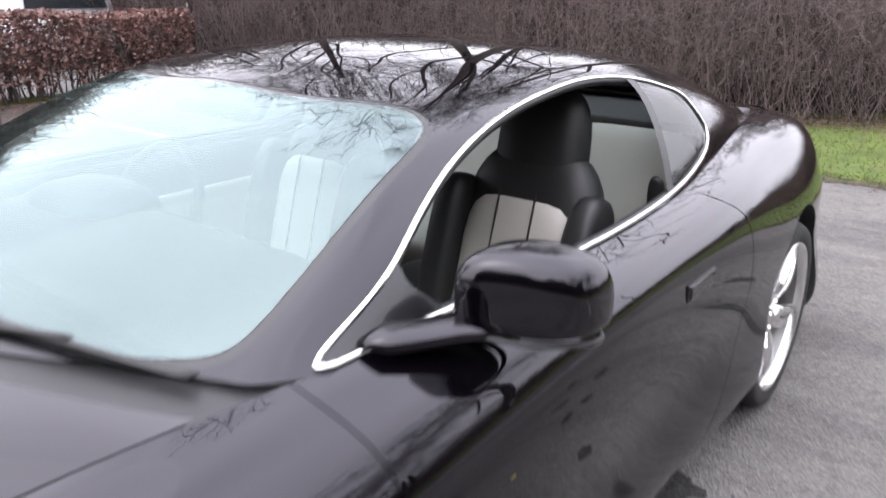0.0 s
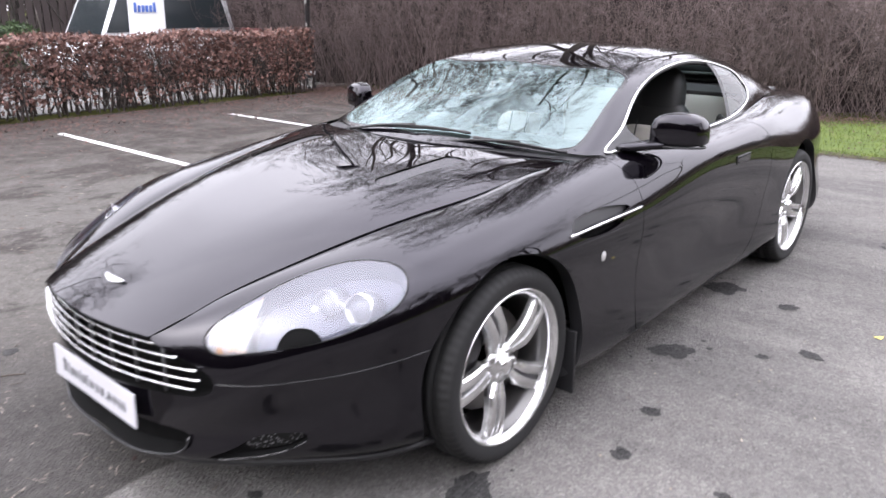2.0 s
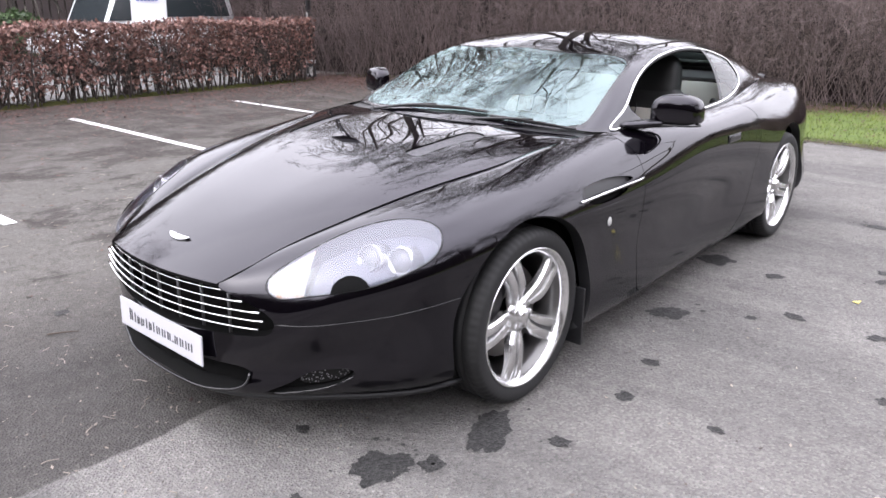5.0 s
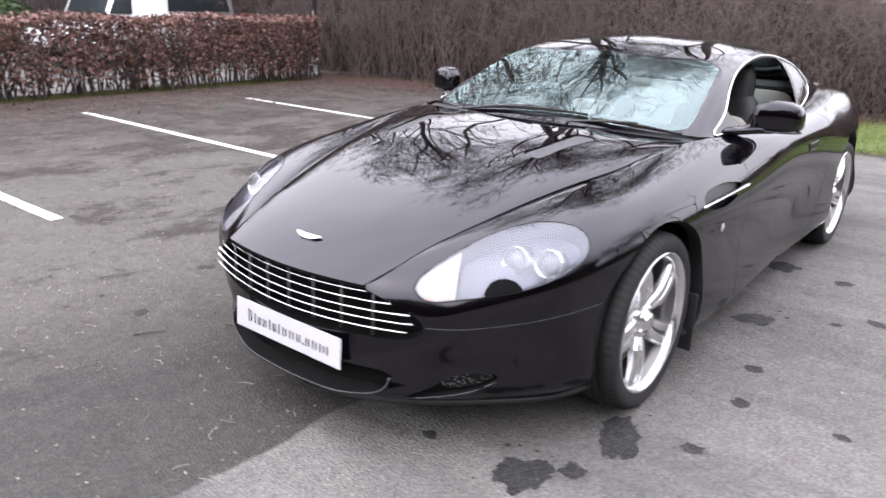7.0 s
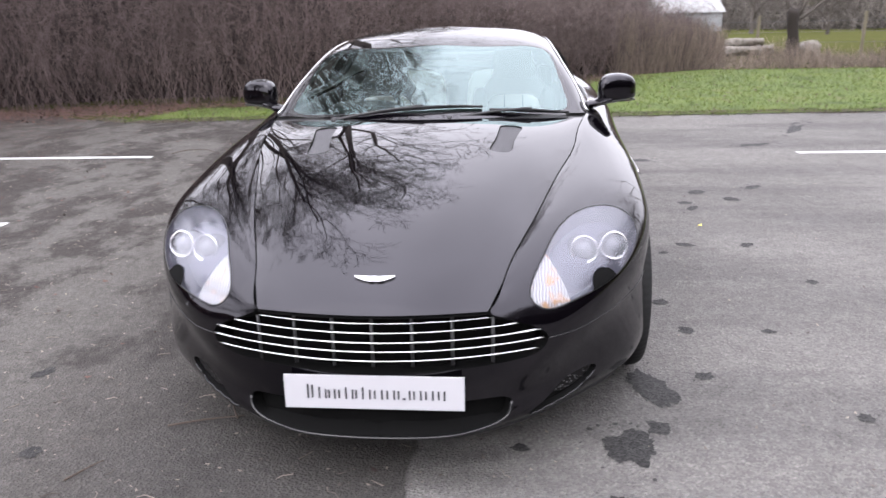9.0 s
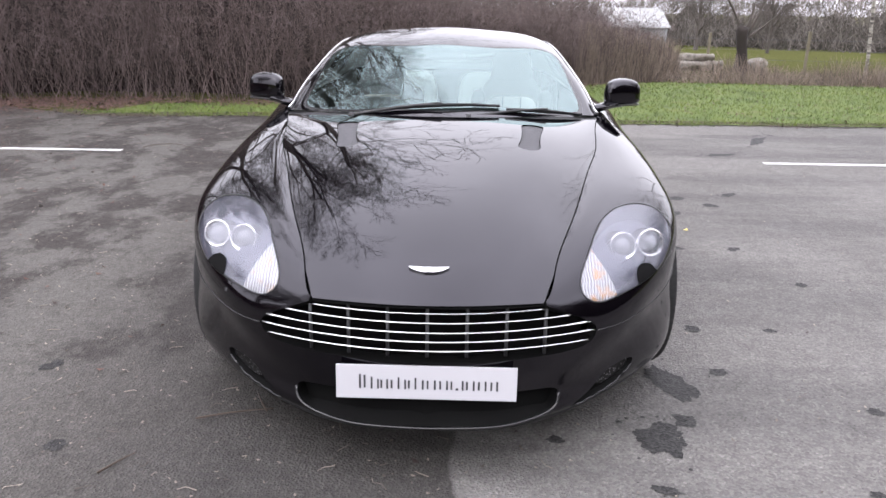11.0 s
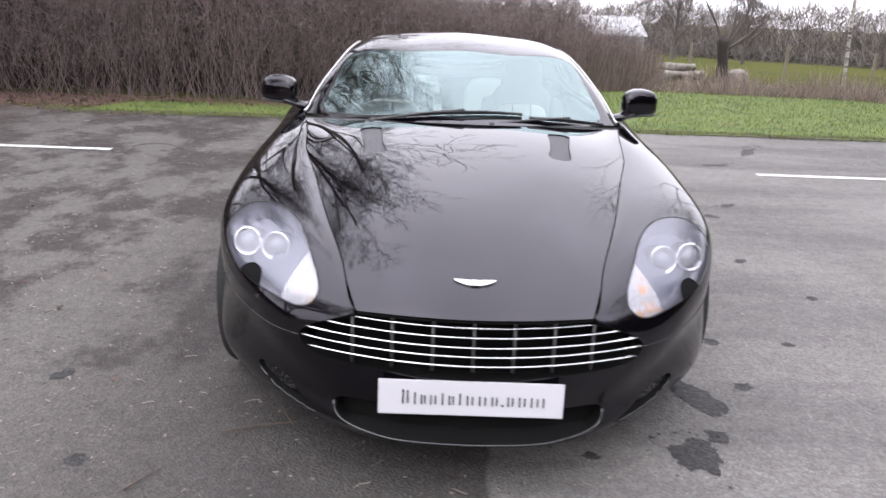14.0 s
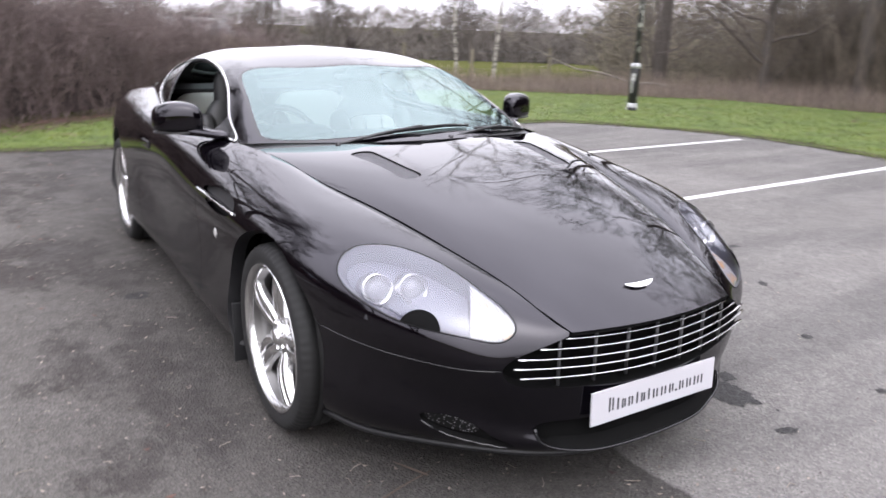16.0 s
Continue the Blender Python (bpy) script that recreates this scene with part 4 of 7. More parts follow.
indicator, clear_part = lamp_lens.split(indicator_field(lamp_lens.v))
if indicator.v[:, 1].mean() > clear_part.v[:, 1].mean():
    indicator, clear_part = clear_part, indicator
bowl_rim = lamp_lens.rim(0.075)
for flip in (False, True):
    def sided(sh):
        return sh.mirror() if flip else sh

    sx = -1 if flip else 1
    lens = sided(lamp_lens).put("headlamp", lens_glass, car, "leaf-shaped clear headlamp with twin projectors")
    lens.visible_shadow = False
    sided(clear_part.moved(-0.072)).put("bowl", lamp_shell, lens)
    sided(indicator.moved(-0.012)).put("indicator", ribbed, lens, "ribbed clear indicator with a faint amber bulb")
    v, f = bowl_rim
    link_mesh("bowl_rim", [(sx * p[0], p[1], p[2]) for p in v], [tuple(reversed(q)) if flip else q for q in f], lamp_shell, lens)
    for k, c in enumerate(((0.618, -0.490, 0.634), (0.716, -0.452, 0.636))):
        aim = pose(0, 0, 0, 0, 0, 0) @ Matrix.Translation((sx * c[0], c[1], c[2])) @ Vector((sx * 0.16, -0.94, 0.30)).to_track_quat("X", "Z").to_matrix().to_4x4()
        v, f = lathe([(0.030, -0.012), (0.034, -0.002), (0.040, 0.003), (0.044, 0.005), (0.047, 0.002), (0.050, -0.06)], 32)
        link_mesh("projector_ring", [aim @ Vector(p) for p in v], f, alloy, lens)
        v, f = lathe([(0.0, 0.008), (0.012, 0.006), (0.023, 0.001), (0.030, -0.008), (0.031, -0.02)], 32)
        link_mesh("projector", [aim @ Vector(p) for p in v], f, material("projector_glass", (0.2, 0.205, 0.22), 0.05, 0.0), lens)
    washer = lamp_lens.split(polygon_field(lamp_lens.v @ LAMP_AXES, np.array((0.694, -0.650, 0.586)) @ LAMP_AXES + 0.062 * np.array([(math.cos(a), math.sin(a)) for a in np.linspace(0, 2 * math.pi, 40)[:-1]])))[0]
    if len(washer.f):
        sided(washer.moved(0.003)).put("washer_cap", deep_black, lens)
    edge = max(lamp_lens.edges(), key=len)
    line = lamp_lens.v[edge[:-1]][::2]
    v, f = tube([(sx * p[0], p[1], p[2]) for p in line], 0.0022, 5, True)
    link_mesh("lens_seal", v, f, satin_black, lens)

# ---- front plate with its lettering as plain bars ----
plate_white = material("white_plate", (0.47, 0.465, 0.49), 0.35)
plate_ink = material("dark_plate_ink", (0.045, 0.045, 0.05), 0.5)
plate = part("front_plate", box_bm((0.52, 0.006, 0.104), (0, -0.892, 0.337), 0.002), plate_white, car, "plain white show plate with dark lettering bars")
plate_pose = Matrix.Translation((0, -0.892, 0.337)) @ Matrix.Rotation(radians(-3), 4, "X") @ Matrix.Translation((0, 0.892, -0.337))
plate.matrix_basis = plate_pose
cursor = -0.197
for width, height in ((0.026, 0.044), (0.016, 0.036), (0.019, 0.029), (0.025, 0.029), (0.016, 0.036), (0.021, 0.029), (0.016, 0.036), (0.028, 0.029), (0.031, 0.029), (0.025, 0.029), (0.008, 0.006), (0.025, 0.029), (0.029, 0.029), (0.046, 0.029)):
    strokes = 1 if width < 0.018 else 3 if width > 0.04 else 2
    for k in range(strokes):
        w = width if width < 0.01 else 0.0052
        x = cursor + width / 2 + (k - (strokes - 1) / 2) * (width * 0.36 if strokes == 3 else width * 0.5)
        part("lettering_bar", box_bm((w, 0.002, height * (1 - 0.12 * (k % 2))), (x, -0.8958, 0.317 + height / 2)), plate_ink, plate)
    cursor += width + 0.0058
part("plate_carrier", box_bm((0.34, 0.03, 0.06), (0, -0.873, 0.335), 0.01), satin_black, car)

# ---- badge: a plain pair of wings ----
bm = bmesh.new()
wing = [(0.0, -0.011), (0.012, -0.012), (0.03, -0.008), (0.045, -0.001), (0.058, 0.008), (0.059, 0.011), (0.03, 0.010), (0.012, 0.008), (0.0, 0.010)]
ring = [(x, y) for x, y in wing] + [(-x, y) for x, y in reversed(wing[1:-1])]
face = bm.faces.new([bm.verts.new((x, y, 0)) for x, y in ring])
ext = bmesh.ops.extrude_face_region(bm, geom=[face])
bmesh.ops.translate(bm, verts=[g for g in ext["geom"] if isinstance(g, bmesh.types.BMVert)], vec=(0, 0, 0.005))
badge = part("badge", bm, chrome, car, "small polished winged badge")
badge.matrix_basis = pose(0, -0.787, 0.6415, 25, 0, 0)

# ---- side strakes, repeaters, door handles ----
for sx in (1, -1):
    v, f = tube(spline([(sx * (side_x(y, z) + 0.004), y, z) for y, z in ((0.31, 0.706), (0.45, 0.710), (0.62, 0.714), (0.785, 0.717))], 24), 0.0058, 8, False, 0.9, (1, 0, 0))
    link_mesh("side_strake", v, f, chrome, car, "bright metal side strake")
    bm = bmesh.new()
    bmesh.ops.create_uvsphere(bm, u_segments=20, v_segments=10, radius=1.0, matrix=Matrix.Translation((sx * side_x(0.512, 0.592), 0.512, 0.592)) @ Matrix.Diagonal((0.006, 0.015, 0.019, 1)))
    part("side_repeater", bm, material("pale_repeater_lens", (0.38, 0.375, 0.36), 0.2), car, "small pale oval repeater lamp", True)
    handle = part("door_handle", box_bm((0.012, 0.15, 0.032), (sx * (side_x(1.78, 0.752) + 0.001), 1.78, 0.752), 0.006), paint, doors[0 if sx > 0 else 1])
    part("handle_recess", box_bm((0.006, 0.16, 0.04), (sx * (side_x(1.78, 0.752) + 0.0005), 1.78, 0.752), 0.003), satin_black, doors[0 if sx > 0 else 1])
    # mud flap and sill
    part("mud_flap", box_bm((0.10, 0.012, 0.24), (sx * 0.862, 0.372, 0.23), 0.004), satin_black, car)
    v, f = tube(spline([(sx * 0.845, 0.42, 0.165), (sx * 0.838, 1.2, 0.158), (sx * 0.848, 2.3, 0.17)], 20), 0.018, 8, False, 1.0)
    link_mesh("sill_trim", v, f, satin_black, car)

# ---- door mirrors ----
for sx in (1, -1):
    bm = bmesh.new()
    bmesh.ops.create_cube(bm, size=2.0)
    bmesh.ops.subdivide_edges(bm, edges=bm.edges[:], cuts=9, use_grid_fill=True)
    for w in bm.verts:
        p = Vector(w.co)
        n = (abs(p.x) ** 3.6 + abs(p.y) ** 3.0 + abs(p.z) ** (3.0 if p.z > 0 else 7.0)) ** (1 / 3.4)
        p = p / n
        taper = 1.0 - 0.10 * max(0, p.x) + 0.03 * p.x
        x, y, z = p.x * 0.096, p.y * 0.066, p.z * (0.072 if p.z > 0 else 0.050) * taper
        if y > 0.03:
            y = 0.03 + (y - 0.03) * 0.45
        z += 0.010 * (1 - p.x * p.x) if z > 0 else 0
        w.co = (sx * (0.908 + x), 1.068 + y + 0.38 * x, 0.951 + z - 0.02 * x)
    if sx < 0:
        bmesh.ops.reverse_faces(bm, faces=bm.faces[:])
    mirror = part("door_mirror", bm, paint, car, "rounded black door mirror on a slim arm", True)
    arm = spline([(sx * 0.745, 0.875, 0.905), (sx * 0.785, 0.935, 0.904), (sx * 0.835, 1.0, 0.908), (sx * 0.895, 1.05, 0.911)], 14)
    v, f = tube(arm, np.concatenate([[0.006, 0.022], np.linspace(0.034, 0.036, 12)]), 14, False, 0.55)
    link_mesh("mirror_arm", v, f, paint, mirror)
    v, f = tube(spline([(sx * (0.905 + 0.094 * math.cos(a)), 1.062 + 0.056 * math.sin(a) + 0.034 * math.cos(a), 0.905 - 0.002 * math.cos(a)) for a in np.linspace(0, 2 * math.pi, 14)[:-1]], 40, True), 0.007, 6, True, 0.6)
    link_mesh("mirror_skirt", v, f, satin_black, mirror)
    mg = part("mirror_glass", box_bm((0.15, 0.004, 0.09), (0, 0, 0), 0.001), material("mirror_silver", (0.8, 0.82, 0.83), 0.02, 1.0), mirror)
    mg.matrix_basis = pose(sx * 0.905, 1.104, 0.957, 0, 0, sx * 20)

# ---- wipers ----
cowl = loft([[(0, 0.40, 0.895), (0.35, 0.455, 0.89), (0.62, 0.58, 0.872), (0.72, 0.66, 0.866)], [(0, 0.52, 0.908), (0.35, 0.575, 0.902), (0.60, 0.67, 0.888), (0.725, 0.755, 0.878)]], 30, 6, flip=False)
both(cowl).put("scuttle", satin_black, car)


def glass_point(x, y, lift):
    k = np.argmin((cabin.v[:, 0] - abs(x)) ** 2 + (cabin.v[:, 1] - y) ** 2)
    p, q = cabin.v[k], cabin.n[k]
    z = p[2] - ((x if x > 0 else -x) - p[0]) * q[0] / q[2] - (y - p[1]) * q[1] / q[2]
    return (x, y, z + lift)


def wiper(x0, x1, foot, slope, bow, pivot):
    xs = np.linspace(x0, x1, 18)
    line = [glass_point(x, foot + slope * x + bow * x * x, 0.010) for x in xs]
    blade = link_mesh("wiper", *tube(line, 0.006, 6, False, 1.1), satin_black, car, "black windscreen wiper resting at the foot of the glass")
    link_mesh("blade_spine", *tube([(p[0], p[1] - 0.008, p[2] + 0.008 * math.sin(math.pi * k / 17)) for k, p in enumerate(line)], 0.0045, 5), satin_black, blade)
    mid = line[9]
    arm = spline([pivot, ((pivot[0] + mid[0]) / 2, (pivot[1] + mid[1]) / 2 - 0.006, (pivot[2] + mid[2]) / 2 + 0.014), (mid[0], mid[1] - 0.006, mid[2] + 0.015)], 14)
    link_mesh("wiper_arm", *tube(arm, np.linspace(0.008, 0.005, 14), 6), satin_black, blade)
    cap = lathe([(0, 0.014), (0.012, 0.011), (0.014, -0.01)], 14, "z")
    link_mesh("pivot_cap", [Vector(p) + Vector(pivot) for p in cap[0]], cap[1], satin_black, blade)
    return blade


wiper(-0.29, 0.26, 0.543, 0.10, 0.12, (-0.40, 0.525, 0.898))
wiper(0.29, 0.645, 0.53, 0.0, 0.36, (0.12, 0.492, 0.903))

disc_at = glass_point(-0.632, 0.80, -0.006)
bm = bmesh.new()
bmesh.ops.create_cone(bm, cap_ends=True, segments=28, radius1=0.036, radius2=0.036, depth=0.003)
holder = part("disc_holder", bm, satin_black, car, "small round dark disc holder on the windscreen")
holder.matrix_basis = pose(*disc_at, 20, -14, 0)

# ---- wheels ----
tyre_rubber = material("tyre_rubber", (0.007, 0.007, 0.007), 0.8)
bump(tyre_rubber, noise_of(tyre_rubber, coords(tyre_rubber), 90, 3), 0.25, 0.002)
disc_metal = material("brake_disc_steel", (0.22, 0.21, 0.2), 0.4, 0.9)


# a darker, rougher alloy than the rim's, for the inner barrel
barrel_alloy = material("dark_barrel_alloy", (0.16, 0.157, 0.153), 0.4, 0.9)


def wheel(at, outward, width, turn):
    w = thing("wheel", "", "")
    w.parent = car
    w.matrix_basis = Matrix.Translation(at) @ (Matrix() if outward > 0 else Matrix.Rotation(math.pi, 4, "Z")) @ Matrix.Rotation(turn, 4, "X")
    h = width / 2
    grooves = []
    for g in (-0.6, -0.2, 0.2, 0.6):
        x = g * (h - 0.02)
        grooves += [(0.327, x - 0.006), (0.319, x - 0.0045), (0.319, x + 0.0045), (0.327, x + 0.006)]
    tread = [(0.243, -h + 0.012), (0.262, -h + 0.002), (0.295, -h), (0.314, -h + 0.008), (0.324, -h + 0.024)] + grooves + [(0.324, h - 0.024), (0.314, h - 0.008), (0.308, h - 0.002), (0.300, h), (0.285, h + 0.001), (0.268, h - 0.002), (0.260, h - 0.006), (0.250, h - 0.02)]
    v, f = lathe(tread, 288)
    for i, p in enumerate(v):
        k = i % len(tread)
        if (i // len(tread)) % 4 == 0 and (tread[k][0] > 0.306 and abs(tread[k][1]) > h - 0.05):
            v[i] = (p[0], p[1] * 0.99, p[2] * 0.99)
    link_mesh("tyre", v, f, tyre_rubber, w, "low-profile black road tyre")
    v, f = lathe([(0.246, -h + 0.02), (0.225, -h + 0.03), (0.222, h - 0.085), (0.229, h - 0.07), (0.229, h - 0.050), (0.236, h - 0.046), (0.236, h - 0.030), (0.241, h - 0.026)], 72)
    link_mesh("barrel", v, f, barrel_alloy, w, "dull stepped inner barrel")
    v, f = lathe([(0.236, h - 0.034), (0.2375, h - 0.028), (0.2395, h - 0.018), (0.246, h - 0.010), (0.2535, h - 0.004), (0.2585, h - 0.001), (0.2595, h - 0.008)], 96)
    rim = link_mesh("rim", v, f, alloy, w, "silver five-spoke alloy rim with grooved spokes")
    face = h - 0.016
    # radius, half-width, sideways lean, set back from the face, thickness, half-width of the groove
    stations = ((0.030, 0.021, 0.0, -0.030, 0.035, 0.001), (0.058, 0.025, 0.001, -0.026, 0.036, 0.0015), (0.080, 0.033, -0.002, -0.019, 0.036, 0.002), (0.105, 0.041, -0.006, -0.011, 0.034, 0.003), (0.135, 0.042, -0.005, -0.006, 0.030, 0.0045),
                (0.170, 0.043, -0.001, -0.004, 0.027, 0.006), (0.205, 0.045, 0.003, -0.006, 0.025, 0.0075), (0.240, 0.049, 0.005, -0.012, 0.022, 0.009))
    for k in range(5):
        a0 = 2 * math.pi * k / 5
        ca, sa = math.cos(a0), math.sin(a0)
        v, gv = [], []
        for r, half, lean, dx, th, g in stations:
            for yy, xx in ((-half - 0.004, -th), (-half, -0.012), (-half + 0.006, -0.002), (-half * 0.5, 0.0), (-g - 0.003, -0.002), (-g, -0.013), (g, -0.013), (g + 0.003, -0.002), (half * 0.5, 0.0), (half - 0.006, -0.002), (half, -0.012), (half + 0.004, -th)):
                v.append((face + dx + xx, r * ca - (yy + lean) * sa, r * sa + (yy + lean) * ca))
            for yy in (-g, g):
                gv.append((face + dx - 0.0115, r * ca - (yy + lean) * sa, r * sa + (yy + lean) * ca))
        rows = len(stations) - 1
        link_mesh("spoke", v, [(i * 12 + j, i * 12 + j + 1, i * 12 + j + 13, i * 12 + j + 12) for i in range(rows) for j in range(11)], alloy, rim, smooth=False)
        link_mesh("spoke_groove", gv, [(i * 2, i * 2 + 1, i * 2 + 3, i * 2 + 2) for i in range(2, rows)], dark_metal, rim, smooth=False)
        a = a0 + math.pi / 5
        link_mesh("wheel_nut", [(x + face - 0.032, y + 0.048 * math.cos(a), z + 0.048 * math.sin(a)) for x, y, z in lathe([(0, 0.016), (0.008, 0.016), (0.0105, 0.010), (0.0105, -0.01)], 6)[0]], lathe([(0, 0.016), (0.008, 0.016), (0.0105, 0.010), (0.0105, -0.01)], 6)[1], chrome, rim, smooth=False)
    v, f = lathe([(0.0, 0.004), (0.026, 0.002), (0.030, -0.004), (0.032, -0.012), (0.062, -0.02), (0.070, -0.035)], 36)
    link_mesh("hub_cap", [(x + face - 0.006, y, z) for x, y, z in v], f, alloy, rim)
    v, f = lathe([(0.05, 0.0), (0.09, 0.002), (0.092, 0.012), (0.172, 0.012), (0.175, 0.004), (0.175, -0.014), (0.09, -0.014)], 60)
    link_mesh("brake_disc", [(x + h - 0.115, y, z) for x, y, z in v], f, disc_metal, w)
    bm = box_bm((0.07, 0.17, 0.075), (h - 0.10, 0.0, 0.0), 0.018, 3)
    for q in bm.verts:
        ang = q.co.y / 0.155
        r = 0.155 + q.co.z
        q.co = (q.co.x, r * math.cos(ang + 2.6 - turn), r * math.sin(ang + 2.6 - turn))
    part("brake_caliper", bm, satin_black, w, smooth=True)
    bm = bmesh.new()
    bmesh.ops.create_cone(bm, cap_ends=True, segments=32, radius1=0.222, radius2=0.222, depth=0.02, matrix=Matrix.Translation((-h + 0.05, 0, 0)) @ Matrix.Rotation(math.pi / 2, 4, "Y"))
    part("back_plate", bm, deep_black, w)
    return w


wheel((0.768, 0.042, 0.328), 1, 0.235, 0.68)
wheel((-0.768, 0.042, 0.328), -1, 0.235, 0.10)
wheel((0.772, 2.74, 0.328), 1, 0.265, 0.9)
wheel((-0.772, 2.74, 0.328), -1, 0.265, 0.5)

# ---- underside ----
part("floor_pan", box_bm((0.9, 4.0, 0.02), (0, 1.40, 0.19), 0.005), deep_black, car)
part("side_floor", box_bm((1.66, 1.75, 0.02), (0, 1.32, 0.16), 0.005), deep_black, car)

# ---- cabin furnishings ----
black_leather = material("black_leather", (0.012, 0.012, 0.012), 0.5)
bump(black_leather, noise_of(black_leather, coords(black_leather), 60, 2), 0.08, 0.002)
cream_leather = material("cream_leather", (0.48, 0.455, 0.41), 0.5)
bump(cream_leather, noise_of(cream_leather, coords(cream_leather), 160, 3), 0.2, 0.002)
carpet = material("black_carpet", (0.01, 0.01, 0.011), 0.95)


def soft_block(size, at, tilt=0.0, power=4.0, taper=0.0, cuts=7):
    """A padded block: a rounded box that narrows towards its top by taper."""
    bm = bmesh.new()
    bmesh.ops.create_cube(bm, size=2.0)
    bmesh.ops.subdivide_edges(bm, edges=bm.edges[:], cuts=cuts, use_grid_fill=True)
    m = Matrix.Translation(at) @ Matrix.Rotation(tilt, 4, "X")
    for w in bm.verts:
        p = w.co
        n = (abs(p.x) ** power + abs(p.y) ** power + abs(p.z) ** power) ** (1 / power)
        p = p / n
        k = 1 - taper * (p.z + 1) / 2
        w.co = m @ Vector((p.x * size[0] / 2 * k, p.y * size[1] / 2, p.z * size[2] / 2))
    return bm


def seat(x):
    s = thing("seat", "", "")
    s.parent = car
    part("cushion", soft_block((0.34, 0.50, 0.15), (x, 1.50, 0.40), 0.10), cream_leather, s, "cream leather cushion", True)
    for e in (-1, 1):
        part("cushion_bolster", soft_block((0.10, 0.50, 0.20), (x + e * 0.215, 1.50, 0.42), 0.10), black_leather, s, "", True)
        part("back_bolster", soft_block((0.11, 0.17, 0.46), (x + e * 0.205, 1.80, 0.66), -0.28, 3.5, 0.15), black_leather, s, "", True)
    part("back_centre", soft_block((0.33, 0.13, 0.50), (x, 1.81, 0.60), -0.28, 5), cream_leather, s, "cream leather back panel", True)
    for e in (-0.055, 0.055):
        part("stitch_line", soft_block((0.005, 0.008, 0.50), (x + e, 1.753, 0.63), -0.28), black_leather, s)
    part("back_upper", soft_block((0.50, 0.15, 0.36), (x, 1.905, 0.80), -0.24, 3.2, 0.34), black_leather, s, "", True)
    part("headrest", soft_block((0.275, 0.13, 0.33), (x, 1.94, 0.97), -0.16, 3.2, 0.12), black_leather, s, "", True)
    for e in (-0.05, 0.05):
        part("stitching", soft_block((0.003, 0.006, 0.17), (x + e, 1.879, 0.96), -0.16), cream_leather, s)
    part("seat_base", box_bm((0.42, 0.5, 0.16), (x, 1.52, 0.27), 0.02), carpet, s)
    return s


seat(0.40)
seat(-0.38)
for x in (0.33, -0.33):
    rb = part("rear_seat", soft_block((0.50, 0.14, 0.48), (x, 2.58, 0.70), -0.42, 4.5), cream_leather, car, "cream leather rear seat back", True)
    part("rear_cushion", soft_block((0.48, 0.40, 0.16), (x, 2.32, 0.47), 0.1), cream_leather, rb, "", True)
part("parcel_shelf", box_bm((1.15, 0.55, 0.03), (0, 2.90, 0.935), 0.01), black_leather, car)
part("cabin_floor", box_bm((1.40, 2.1, 0.03), (0, 1.70, 0.205)), carpet, car)
part("front_bulkhead", box_bm((1.40, 0.04, 0.66), (0, 0.72, 0.53)), deep_black, car)
part("rear_bulkhead", box_bm((1.30, 0.04, 0.75), (0, 2.86, 0.56)), deep_black, car)
part("centre_tunnel", soft_block((0.24, 1.4, 0.34), (0, 1.45, 0.36), 0.0, 6), black_leather, car, "", True)
for sx in (1, -1):
    card = part("door_card", box_bm((0.05, 1.45, 0.58), (sx * 0.765, 1.5, 0.57), 0.02), black_leather, doors[0 if sx > 0 else 1])
    part("card_panel", soft_block((0.03, 1.2, 0.26), (sx * 0.738, 1.5, 0.60), 0, 6), cream_leather, doors[0 if sx > 0 else 1], "cream leather door panel", True)
    part("rear_side_trim", box_bm((0.04, 0.72, 0.50), (sx * 0.70, 2.50, 0.66), 0.02), black_leather, car)
    bm = soft_block((0.05, 0.03, 0.20), (sx * 0.66, 2.12, 0.80), 0.2, 3)
    part("belt_guide", bm, black_leather, car, "", True)
dash = part("dashboard", soft_block((1.40, 0.46, 0.24), (0, 0.95, 0.745), 0.06, 5), black_leather, car, "black leather dashboard", True)
part("binnacle", soft_block((0.38, 0.24, 0.12), (-0.37, 1.08, 0.85), 0.05, 3), black_leather, dash, "", True)
wheel_ring = [(-0.37 + 0.18 * math.cos(a), 1.24 + 0.075 * math.sin(a), 0.80 + 0.165 * math.sin(a)) for a in np.linspace(0, 2 * math.pi, 40)[:-1]]
sw = link_mesh("steering_wheel", *tube(wheel_ring, 0.016, 8, True), black_leather, car, "black leather-rimmed steering wheel")
link_mesh("steering_boss", *tube([(-0.37, 1.24, 0.80), (-0.37, 1.12, 0.76)], 0.055, 12), black_leather, sw)
link_mesh("steering_spoke", *tube([(-0.54, 1.24, 0.80), (-0.20, 1.24, 0.80)], 0.018, 8, False, 0.6), black_leather, sw)
link_mesh("interior_mirror", *tube([(-0.11, 1.20, 1.115), (0.11, 1.20, 1.115)], 0.03, 10, False, 0.6), black_leather, car)

# ---- plants: numbers drawn in bulk, one joined mesh for what cannot be counted ----
rng = np.random.default_rng(7)


